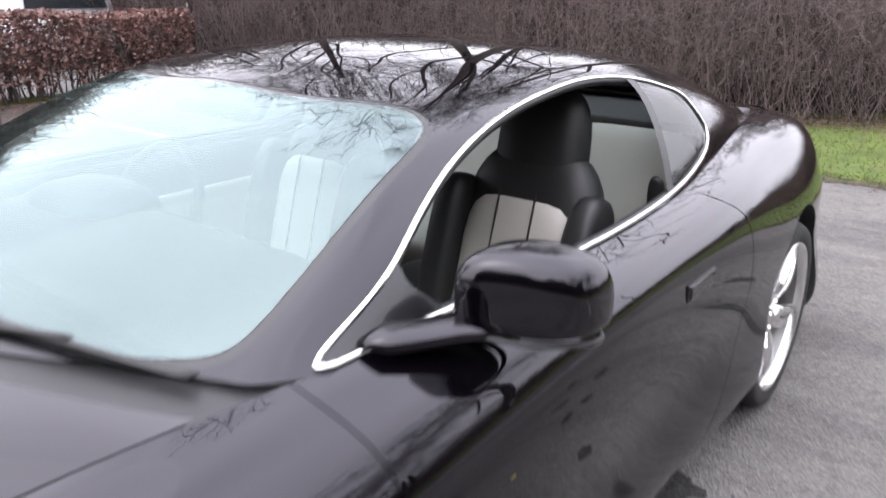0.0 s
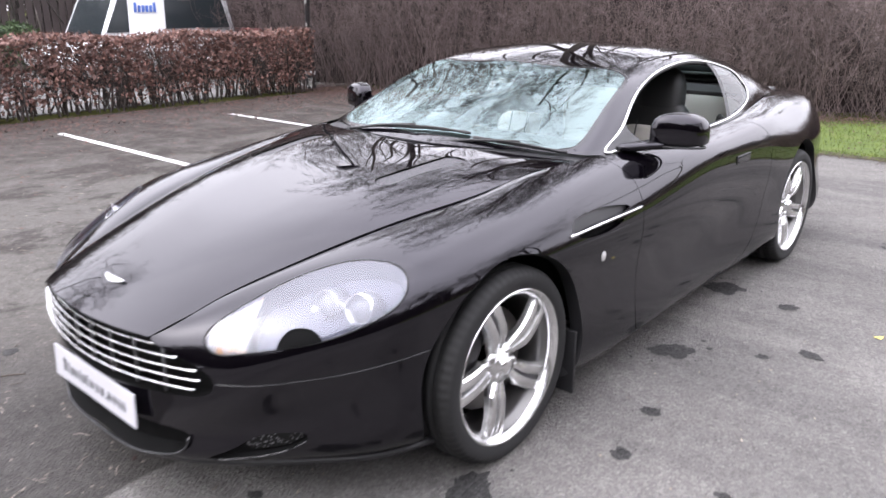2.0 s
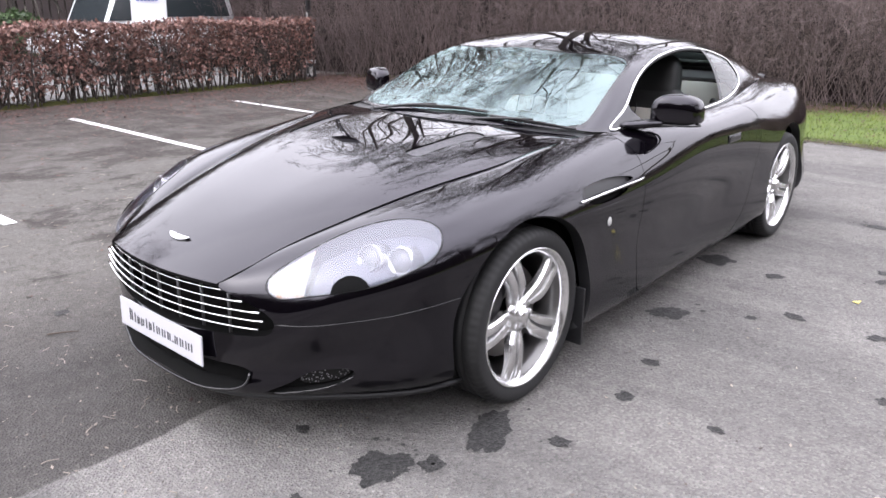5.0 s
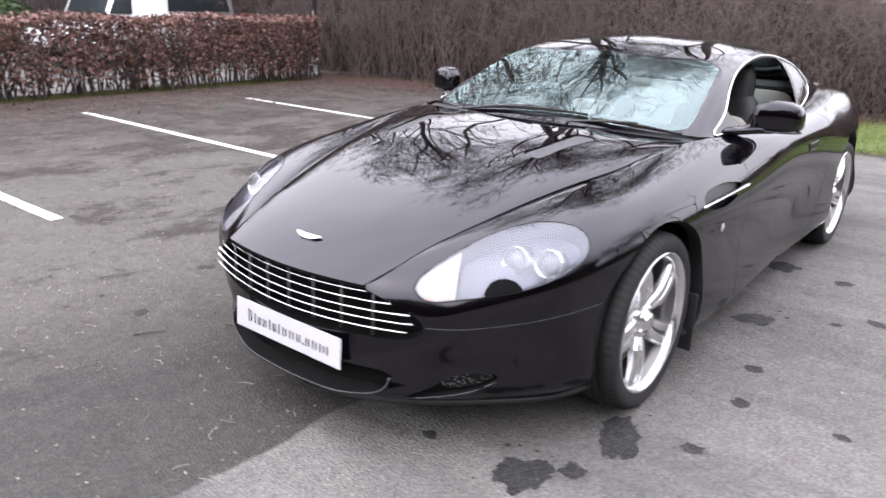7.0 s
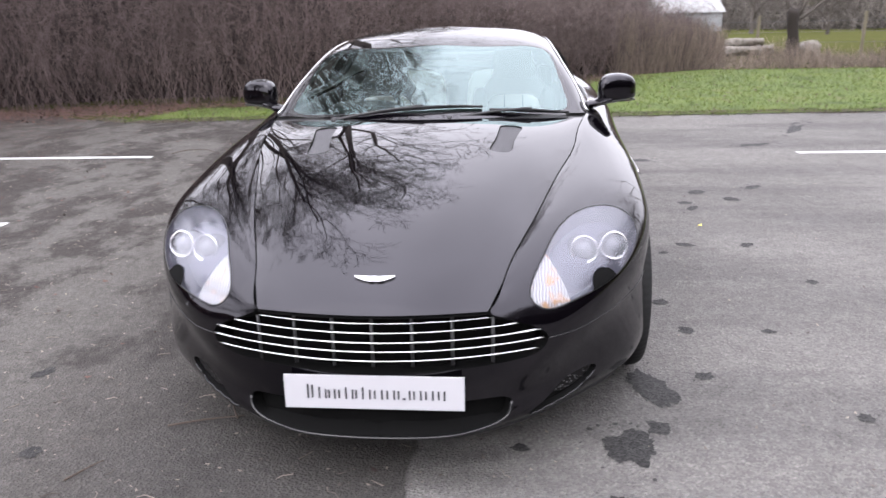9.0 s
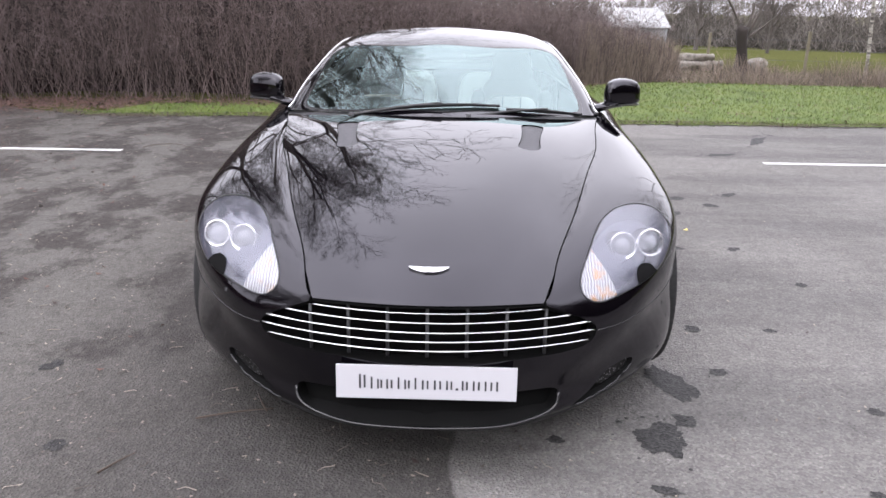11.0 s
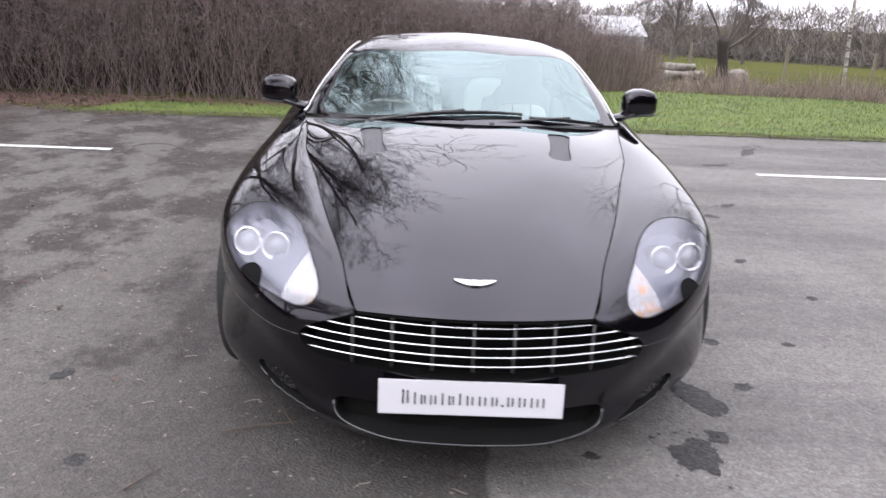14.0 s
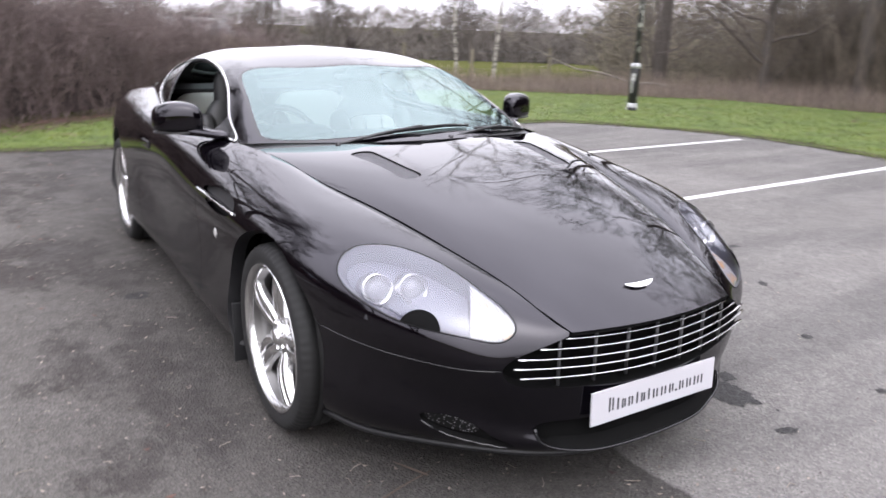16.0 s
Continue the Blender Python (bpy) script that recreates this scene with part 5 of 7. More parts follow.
def bulk(name, verts, faces, mat, label, category, parent=None):
    me = bpy.data.meshes.new(name)
    verts = np.asarray(verts, np.float32)
    faces = np.asarray(faces, np.int32)
    k = faces.shape[1]
    me.vertices.add(len(verts))
    me.vertices.foreach_set("co", verts.ravel())
    me.loops.add(faces.size)
    me.loops.foreach_set("vertex_index", faces.ravel())
    me.polygons.add(len(faces))
    me.polygons.foreach_set("loop_start", np.arange(0, faces.size, k, dtype=np.int32))
    me.materials.append(mat)
    me.update(calc_edges=True)
    me.validate()
    ob = new(name, me)
    if parent is not None:
        ob.parent = parent
        return ob
    return tagged(ob, label, category, kind="stuff")


def stems(base, tip, bend, r0, r1, segs=4, wave=0.0):
    """Many thin three-sided stems from base to tip, bowed by bend. Gives vertices and faces."""
    m = len(base)
    t = np.linspace(0, 1, segs + 1)
    p = base[:, None] * (1 - t)[None, :, None] + tip[:, None] * t[None, :, None] + bend[:, None] * (4 * t * (1 - t))[None, :, None]
    if wave:
        p = p + rng.normal(0, 1, p.shape) * wave * (t > 0)[None, :, None] * (1, 1, 0.3)
    r = r0[:, None] * (1 - t)[None] + r1[:, None] * t[None]
    way = tip - base
    way = way / np.maximum(np.linalg.norm(way, axis=1, keepdims=True), 1e-6)
    across = np.cross(way, np.where(np.abs(way[:, :1]) > 0.8, np.array([[0, 1.0, 0]]), np.array([[1.0, 0, 0]])))
    across /= np.linalg.norm(across, axis=1, keepdims=True)
    over = np.cross(way, across)
    a = np.array([0, 2.094, 4.189])
    ring = across[:, None, :] * np.cos(a)[None, :, None] + over[:, None, :] * np.sin(a)[None, :, None]
    v = p[:, :, None, :] + r[:, :, None, None] * ring[:, None]
    idx = np.arange(m * (segs + 1) * 3).reshape(m, segs + 1, 3)
    f = []
    for s in range(3):
        q = np.stack([idx[:, :-1, s], idx[:, :-1, (s + 1) % 3], idx[:, 1:, (s + 1) % 3], idx[:, 1:, s]], -1)
        f.append(q.reshape(-1, 4))
    return v.reshape(-1, 3), np.concatenate(f)


def island_tone(m, low, high):
    g = node(m, "ShaderNodeNewGeometry")
    link(m, ramp(m, g.outputs["Random Per Island"], (0.0, tuple(0.72 * c for c in low)), (1.0, tuple(0.72 * c for c in high))), shader(m).inputs["Base Color"])


twig_bark = material("brown_twigs", (0.1, 0.075, 0.065), 0.85)
island_tone(twig_bark, (0.050, 0.036, 0.034), (0.270, 0.205, 0.192))

# ---- thicket of bare shrubs along the back of the car park ----
THICKET = np.array([(-9.2, 7.25), (-8.3, 7.3), (-7.0, 7.5), (-5.2, 8.1), (-3.8, 8.15), (-2.5, 8.2), (-1.4, 8.4), (-0.8, 9.0), (0.1, 9.5), (1.2, 10.4), (2.5, 11.6), (3.6, 12.6), (4.4, 14.0), (3.0, 16.5), (-4, 15.5), (-14, 14), (-14, 7.5)])


def thicket_height(x, y):
    h = np.interp(x, [-14, -6, -2.5, 0, 1.5, 3, 4.5], [3.1, 3.0, 2.7, 2.15, 1.75, 1.4, 1.1])
    return h * (0.88 + 0.12 * np.sin(x * 1.7 + y * 0.9) + 0.05 * np.sin(x * 5.1))


def scatter_in(poly, count, low, high):
    out = np.zeros((0, 2))
    while len(out) < count:
        p = rng.uniform(low, high, (count * 2, 2))
        out = np.vstack([out, p[polygon_field(p, poly) < 0]])
    return out[:count]


foot = scatter_in(THICKET, 26000, (-14, 7), (5, 16.5))
depth = -polygon_field(foot, THICKET)
keep = rng.uniform(size=len(foot)) < 0.8 * np.exp(-depth / 1.1) + 0.10
foot = foot[keep]
m = len(foot)
hgt = thicket_height(foot[:, 0], foot[:, 1]) * rng.uniform(0.5, 1.08, m)
base = np.column_stack([foot, np.zeros(m)])
lean = rng.normal(0, 0.24, (m, 2)) * hgt[:, None]
tip = np.column_stack([foot + lean, hgt])
bend = np.column_stack([rng.normal(0, 0.16, (m, 2)), rng.normal(0, 0.02, m)])
v1, f1 = stems(base, tip, bend, rng.uniform(0.0025, 0.0060, m), np.full(m, 0.0013), 6, 0.055)
# side shoots, thicker set towards the tops, and a haze of fine twigs on them
m2 = 64000
side_of = rng.integers(0, m, m2)
at = rng.uniform(0.1, 1.0, m2) ** 0.75
b2 = base[side_of] * (1 - at)[:, None] + tip[side_of] * at[:, None] + bend[side_of] * (4 * at * (1 - at))[:, None]
reach = rng.uniform(0.15, 0.55, m2)
ang = rng.uniform(0, 2 * math.pi, m2)
t2 = b2 + np.column_stack([np.cos(ang) * reach * 0.8, np.sin(ang) * reach * 0.8, reach * rng.uniform(-0.1, 0.9, m2)])
v2, f2 = stems(b2, t2, rng.normal(0, 0.03, (m2, 3)), np.full(m2, 0.0027), np.full(m2, 0.0013), 2, 0.03)
m3 = 70000
pick = rng.integers(0, m2, m3)
at = rng.uniform(0.3, 1.0, m3)[:, None]
b3 = b2[pick] * (1 - at) + t2[pick] * at
t3 = b3 + rng.normal(0, 0.11, (m3, 3)) + (0, 0, 0.05)
v3, f3 = stems(b3, t3, np.zeros((m3, 3)), np.full(m3, 0.0018), np.full(m3, 0.0012), 1)
bulk("thicket", np.vstack([v1, v2, v3]), np.vstack([f1, f2 + len(v1), f3 + len(v1) + len(v2)]), twig_bark, "dense bare brown thicket of tangled winter stems", "shrubs")

# closed shell inside it, with the thicket's inner shade put into its dark colour
core_mat = material("thicket_inner_shade", (0.05, 0.038, 0.033), 1.0, 0, 0.0)
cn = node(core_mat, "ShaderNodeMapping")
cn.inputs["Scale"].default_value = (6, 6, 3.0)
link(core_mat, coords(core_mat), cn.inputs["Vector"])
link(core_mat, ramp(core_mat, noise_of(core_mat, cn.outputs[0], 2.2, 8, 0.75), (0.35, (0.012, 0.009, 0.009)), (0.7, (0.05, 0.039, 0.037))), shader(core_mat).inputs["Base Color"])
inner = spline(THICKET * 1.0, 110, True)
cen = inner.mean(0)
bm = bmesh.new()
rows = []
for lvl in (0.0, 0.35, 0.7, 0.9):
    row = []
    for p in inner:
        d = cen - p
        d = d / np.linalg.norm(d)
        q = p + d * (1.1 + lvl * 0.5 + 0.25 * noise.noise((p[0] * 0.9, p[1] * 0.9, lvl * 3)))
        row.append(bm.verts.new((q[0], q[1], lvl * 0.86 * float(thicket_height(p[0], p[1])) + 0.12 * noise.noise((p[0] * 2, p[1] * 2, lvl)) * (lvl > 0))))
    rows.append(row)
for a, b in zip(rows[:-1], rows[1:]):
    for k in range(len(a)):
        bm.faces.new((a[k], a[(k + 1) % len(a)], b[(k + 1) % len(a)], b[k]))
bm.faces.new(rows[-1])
tagged(part("thicket_core", bm, core_mat, None, smooth=True), "dark closed shell painted as the shade inside the thicket", "shrubs", kind="stuff")

# ---- clipped beech hedge with withered leaves ----
leaf_brown = material("withered_beech_leaf", (0.2, 0.1, 0.07), 0.6)
island_tone(leaf_brown, (0.07, 0.034, 0.028), (0.34, 0.180, 0.145))


def leaves(place, size, flat=0.0):
    """Folded four-cornered leaves at the places, turned every way; flat lays them down."""
    m = len(place)
    d = rng.normal(size=(m, 3))
    d[:, 2] *= 1 - flat
    d /= np.linalg.norm(d, axis=1, keepdims=True)
    e = rng.normal(size=(m, 3))
    e[:, 2] *= 1 - flat
    s = np.cross(d, e)
    s /= np.maximum(np.linalg.norm(s, axis=1, keepdims=True), 1e-6)
    if flat > 0.5:
        s = np.cross(d, np.array((0, 0, 1.0)))
        s /= np.maximum(np.linalg.norm(s, axis=1, keepdims=True), 1e-6)
    n = np.cross(d, s)
    size = np.broadcast_to(size, (m,))[:, None]
    a, b = place - d * size, place + d * size
    c = place + s * size * 0.55 + n * size * 0.25
    e2 = place - s * size * 0.55 + n * size * 0.25
    v = np.stack([a, c, b, e2], 1).reshape(-1, 3)
    i = np.arange(m)[:, None] * 4
    return v, np.concatenate([i + np.array([[0, 1, 2]]), i + np.array([[0, 2, 3]])])


hedge = thing("beech_hedge", "clipped knee-high beech hedge with coppery withered leaves", "hedge")
hy = rng.uniform(-5.0, 6.75, 36000)
hx = np.where(rng.uniform(size=36000) < 0.6, -8.22 - np.abs(rng.normal(0, 0.07, 36000)), rng.uniform(-9.05, -8.2, 36000))
zr = rng.uniform(0, 1, 36000) ** 0.72
hz = 0.10 + 0.89 * zr + 0.03 * np.sin(hy * 3)
gap = np.sin(hy * 5.3) * np.sin(hy * 2.1 + hz * 4) + 0.6 * np.sin(hy * 11 + hz * 9)
ok = (rng.uniform(size=36000) < np.clip(0.35 + 0.5 * zr + 0.35 * gap, 0.1, 1))
place = np.column_stack([hx, hy, hz])[ok]
top_y = rng.uniform(-5.0, 6.75, 9000)
place = np.vstack([place, np.column_stack([rng.uniform(-9.05, -8.18, 9000), top_y, 0.99 + 0.03 * np.sin(top_y * 3) + rng.normal(0, 0.025, 9000)])])
v, f = leaves(place, rng.uniform(0.022, 0.042, len(place)))
bulk("foliage", v, f, leaf_brown, "", "", hedge)
m = 520
b0 = np.column_stack([rng.uniform(-9.0, -8.25, m), rng.uniform(-5, 6.75, m), np.zeros(m)])
t0 = b0 + np.column_stack([rng.normal(0, 0.10, m), rng.normal(0, 0.12, m), rng.uniform(0.6, 0.92, m)])
v1, f1 = stems(b0, t0, rng.normal(0, 0.04, (m, 3)), rng.uniform(0.008, 0.022, m), np.full(m, 0.004), 5)
pick = rng.integers(0, m, 5000)
at = rng.uniform(0.15, 1, 5000)[:, None]
b1 = b0[pick] * (1 - at) + t0[pick] * at
t1 = b1 + rng.normal(0, 0.13, (5000, 3)) + (0, 0, 0.08)
v2, f2 = stems(b1, t1, rng.normal(0, 0.02, (5000, 3)), np.full(5000, 0.004), np.full(5000, 0.002), 2)
dark_stem = material("dark_hedge_stem", (0.045, 0.034, 0.03), 0.9)
bulk("stem_tangle", np.vstack([v1, v2]), np.vstack([f1, f2 + len(v1)]), dark_stem, "", "", hedge)

# ---- fallen leaves, chips and sticks on the asphalt ----
litter = material("fallen_leaf_litter", (0.15, 0.08, 0.05), 0.8)
island_tone(litter, (0.030, 0.015, 0.012), (0.145, 0.075, 0.058))
m = 9000
lx = np.concatenate([-8.15 + np.abs(rng.normal(0, 0.9, 4500)), rng.uniform(-9, -4.3, 4500)])
ly = np.concatenate([rng.uniform(-5, 7, 4500), 7.35 + rng.normal(0, 0.35, 4500) + 0.12 * (lx[4500:] + 6)])
v, f = leaves(np.column_stack([lx, ly, np.full(m, 0.012)]), rng.uniform(0.015, 0.035, m), 0.85)
v[:, 2] = np.maximum(v[:, 2], 0.003)
lm = 8600
walk_on = spline(THICKET[1:11], 400)[rng.integers(0, 400, lm)] + rng.normal(0, 0.22, (lm, 2)) - (0, 0.22)
walk_on[6000:] = np.column_stack([-7.9 + np.abs(rng.normal(0, 2.6, 2600)), rng.uniform(-2.0, 7.2, 2600)])
drop = np.where(np.arange(lm) < 6000, 0.025, 0.008)
v5, f5 = leaves(np.column_stack([walk_on, drop]), rng.uniform(0.4, 1.0, lm) * np.where(np.arange(lm) < 6000, 0.036, 0.022), 0.8)
v5[:, 2] = np.maximum(v5[:, 2], 0.003)
v, f = np.vstack([v, v5]), np.vstack([f, f5 + len(v)])
bulk("leaf_litter", v, f, litter, "brown leaf litter drifted along the hedge foot", "leaves")
m = 5200
lx = np.concatenate([rng.uniform(-7.5, 7.3, 2900), rng.uniform(-3.5, 0.6, 2300)])
ly = np.concatenate([rng.uniform(-3.2, 6.3, 2900), rng.uniform(-2.6, 3.0, 2300)])
v, f = leaves(np.column_stack([lx, ly, np.full(m, 0.008)]), rng.uniform(0.003, 0.011, m), 0.8)
v[:, 2] = np.maximum(v[:, 2], 0.003)
debris = material("scattered_debris", (0.2, 0.15, 0.1), 0.8)
island_tone(debris, (0.04, 0.03, 0.025), (0.36, 0.31, 0.26))
bm2 = 900
bx = np.column_stack([rng.uniform(-5.0, 0.4, bm2), rng.uniform(-2.4, 6.0, bm2), np.full(bm2, 0.006)])
bw = rng.uniform(0, 2 * math.pi, bm2)
bt = bx + np.column_stack([np.cos(bw), np.sin(bw), np.zeros(bm2)]) * rng.uniform(0.015, 0.06, (bm2, 1))
v6, f6 = stems(bx, bt, np.column_stack([rng.normal(0, 0.008, (bm2, 2)), np.full(bm2, 0.002)]), np.full(bm2, 0.0022), np.full(bm2, 0.0012), 2)
tri = np.vstack([f6[:, [0, 1, 2]], f6[:, [0, 2, 3]]])
v, f = np.vstack([v, v6]), np.vstack([f, tri + len(v)])
bulk("debris", v, f, debris, "small leaves and pale chips scattered over the asphalt", "leaves")
yellow = material("yellow_leaf", (0.62, 0.52, 0.12), 0.6)
v, f = leaves(np.array([(1.575, 1.89, 0.01)]), 0.03, 0.9)
tagged(link_mesh("fallen_leaf", v, f, yellow, smooth=False), "single yellow fallen leaf lying on the asphalt", "leaf")
stick = material("dead_stick", (0.065, 0.048, 0.038), 0.9)
for pts in ([(-0.80, -0.58, 0.012), (-0.68, -0.54, 0.016), (-0.55, -0.505, 0.014)], [(-0.57, -0.52, 0.012), (-0.60, -0.47, 0.016), (-0.63, -0.40, 0.012)], [(-0.99, -0.9, 0.01), (-0.94, -0.82, 0.012), (-0.92, -0.79, 0.01)],
            [(-2.98, 4.33, 0.012), (-2.9, 4.45, 0.02), (-2.72, 4.52, 0.016), (-2.5, 4.3, 0.012)], [(4.0, 6.55, 0.02), (4.6, 6.42, 0.024), (5.0, 6.5, 0.02)]):
    ob = link_mesh("fallen_stick", *tube(spline(pts, 14), np.linspace(0.0042, 0.002, 14), 5), stick)
    tagged(ob, "thin dead twig lying on the asphalt", "twig", "fallen twigs")

# ---- grass verge ----
soil = material("verge_turf", (0.07, 0.09, 0.025), 0.95)
sc = coords(soil)
link(soil, ramp(soil, noise_of(soil, sc, 1.6, 8, 0.7), (0.32, (0.030, 0.050, 0.0055)), (0.55, (0.072, 0.104, 0.013)), (0.68, (0.085, 0.075, 0.028))), shader(soil).inputs["Base Color"])
VERGE = np.array([(-4.6, 6.5), (-3.2, 6.6), (-2.0, 6.65), (-0.6, 6.45), (0.6, 6.42), (2.0, 6.55), (3.7, 6.62), (5.0, 6.67), (5.9, 6.7), (6.7, 5.95), (7.3, 5.05), (7.55, 4.2), (7.55, 2.6), (7.7, 0.2), (8.5, -0.85), (12.0, -1.45), (15.5, -1.6), (14, 4), (12.9, 6), (12.2, 8.4), (9, 11.2), (8, 12), (4, 12.2), (2.5, 11.4), (0.3, 9.4), (-1.2, 8.4), (-2.5, 8.0), (-4.2, 7.6)])
bm = bmesh.new()
bm.faces.new([bm.verts.new((x, y, 0.012)) for x, y in reversed(VERGE)])
bmesh.ops.triangulate(bm, faces=bm.faces[:])
tagged(part("grass_verge", bm, soil, None), "strip of bright green winter turf beside the asphalt", "grass", kind="structure")
blade_mat = material("grass_blade", (0.12, 0.18, 0.03), 0.7)
island_tone(blade_mat, (0.045, 0.078, 0.008), (0.165, 0.225, 0.026))
gn = noise_of(blade_mat, coords(blade_mat), 0.9, 7, 0.68)
tint = shader(blade_mat).inputs["Base Color"].links[0].from_socket
link(blade_mat, mix(blade_mat, 1.0, tint, ramp(blade_mat, gn, (0.3, (0.55, 0.62, 0.6)), (0.48, (0.95, 1.0, 1.0)), (0.66, (1.45, 1.2, 1.0))), "MULTIPLY"), shader(blade_mat).inputs["Base Color"])
gp = scatter_in(VERGE, 70000, (-4.6, -1), (14, 12.3))
m = len(gp)
b = np.column_stack([gp, np.full(m, 0.008)])
hh = rng.uniform(0.02, 0.055, m)
an = rng.uniform(0, 2 * math.pi, m)
w = np.column_stack([np.cos(an), np.sin(an), np.zeros(m)]) * 0.004
tipv = b + np.column_stack([rng.normal(0, 0.02, (m, 2)), hh])
v = np.stack([b - w, b + w, tipv], 1).reshape(-1, 3)
fringe = 26000
pick = rng.integers(8, 128, fringe)
b = np.column_stack([line_edge[pick] + rng.normal(0, 0.02, (fringe, 2)) + rng.uniform(0, 1, (fringe, 1)) * (line_edge[pick + 1] - line_edge[pick]), np.full(fringe, 0.004)])
side = line_edge[pick + 1] - line_edge[pick]
side = np.column_stack([-side[:, 1], side[:, 0]]) / np.linalg.norm(side, axis=1, keepdims=True)
ragged = np.array([noise.noise((p[0] * 1.1, p[1] * 1.1, 3)) + 0.7 * noise.noise((p[0] * 4, p[1] * 4, 6)) for p in b])
b[:, :2] += side * (0.07 + 0.16 * ragged + rng.normal(0, 0.07, fringe))[:, None]
an = rng.uniform(0, 2 * math.pi, fringe)
w = np.column_stack([np.cos(an), np.sin(an), np.zeros(fringe)]) * 0.004
tipv = b + np.column_stack([rng.normal(0, 0.025, (fringe, 2)), rng.uniform(0.012, 0.045, fringe)])
v = np.vstack([v, np.stack([b - w, b + w, tipv], 1).reshape(-1, 3)])
m += fringe
f = np.arange(m * 3).reshape(m, 3)
bulk("grass_blades", v, f, blade_mat, "short green winter grass blades on the verge", "grass")
v, f = leaves(np.column_stack([scatter_in(VERGE, 1800, (-4.6, -1), (14, 12.3)), np.full(1800, 0.05)]), rng.uniform(0.012, 0.028, 1800), 0.7)
bulk("verge_leaves", v, f, litter, "fallen brown leaves in the verge grass", "leaves")

# ---- rough dead grass between verge and pasture ----
straw = material("dead_grass_straw", (0.3, 0.22, 0.14), 0.85)
island_tone(straw, (0.10, 0.075, 0.063), (0.40, 0.32, 0.26))
STRIP = np.array([(3.4, 12.3), (8, 12.0), (9, 11.2), (12.2, 8.4), (12.9, 6), (14, 4), (15.5, -1.6), (19, -2), (18, 6), (15, 12), (11, 14.2), (5, 14.6)])
gp = scatter_in(STRIP, 16000, (3, -3), (19, 14.6))
m = len(gp)
hh = rng.uniform(0.06, 0.45, m) * (0.5 + 0.7 * np.sin(gp[:, 0] * 1.3) ** 2)
v, f = stems(np.column_stack([gp, np.full(m, -0.05)]), np.column_stack([gp + rng.normal(0, 0.14, (m, 2)), hh]), rng.normal(0, 0.03, (m, 3)), np.full(m, 0.006), np.full(m, 0.002), 2)
REEDS = np.array([(2.2, 11.4), (3.9, 12.3), (4.7, 13.6), (5.1, 15.4), (3.8, 15.6), (3.0, 14.0)])
gp = scatter_in(REEDS, 5500, (2, 11), (8, 16))
m = len(gp)
hh = rng.uniform(0.35, 1.25, m) * (1.25 - 0.13 * gp[:, 0])
v7, f7 = stems(np.column_stack([gp, np.full(m, -0.05)]), np.column_stack([gp + rng.normal(0, 0.13, (m, 2)), hh]), rng.normal(0, 0.05, (m, 3)), np.full(m, 0.0045), np.full(m, 0.002), 2)
v, f = np.vstack([v, v7]), np.vstack([f, f7 + len(v)])
bulk("rough_grass", v, f, straw, "pale dead grass and bramble stalks along the field edge", "grass")
earth = material("bare_dark_earth", (0.04, 0.032, 0.026), 1.0, 0, 0.1)
link(earth, ramp(earth, noise_of(earth, coords(earth), 11, 6, 0.7), (0.35, (0.036, 0.030, 0.024)), (0.55, (0.085, 0.072, 0.056)), (0.7, (0.06, 0.066, 0.022))), shader(earth).inputs["Base Color"])
bump(earth, noise_of(earth, coords(earth), 30, 5), 0.9, 0.03)
edge_run = spline(line_edge[8:128], 520)
edge_way = np.gradient(edge_run, axis=0)
edge_way /= np.linalg.norm(edge_way, axis=1, keepdims=True)
edge_out = np.column_stack([-edge_way[:, 1], edge_way[:, 0]])
edge_v, edge_f = [], []
for k, (p, q) in enumerate(zip(edge_run, edge_out)):
    wide = 0.16 + 0.16 * noise.noise((p[0] * 1.3, p[1] * 1.3, 2)) + 0.05 * noise.noise((p[0] * 6, p[1] * 6, 5))
    near = 0.06 + 0.13 * noise.noise((p[0] * 1.7, p[1] * 1.7, 9)) + 0.05 * noise.noise((p[0] * 8, p[1] * 8, 3))
    for d, z in ((max(0.02, wide), 0.016), (0.0, 0.0125), (-max(0.0, near) - 0.005, 0.0030)):
        edge_v.append((p[0] + q[0] * d, p[1] + q[1] * d, z))
    if k:
        for a in (0, 1):
            edge_f.append((3 * k - 3 + a, 3 * k + a, 3 * k + 1 + a, 3 * k - 2 + a))
tagged(link_mesh("soil_border", edge_v, edge_f, earth), "ragged dark earth border between asphalt and turf", "soil", kind="structure")
# crumbled soil and leaves along the edge of the asphalt
m = 12000
pick = rng.integers(8, 118, m)
edge_p = line_edge[pick] + rng.normal(0, 0.10, (m, 2)) + (0, 0.03)
v, f = leaves(np.column_stack([edge_p, np.full(m, 0.012)]), rng.uniform(0.008, 0.028, m), 0.7)
v[:, 2] = np.maximum(v[:, 2], 0.003)
crumb = material("edge_soil_crumbs", (0.06, 0.045, 0.035), 0.95)
island_tone(crumb, (0.022, 0.017, 0.014), (0.12, 0.09, 0.07))
bulk("edge_soil", v, f, crumb, "dark soil and leaves crumbled over the asphalt edge", "soil")

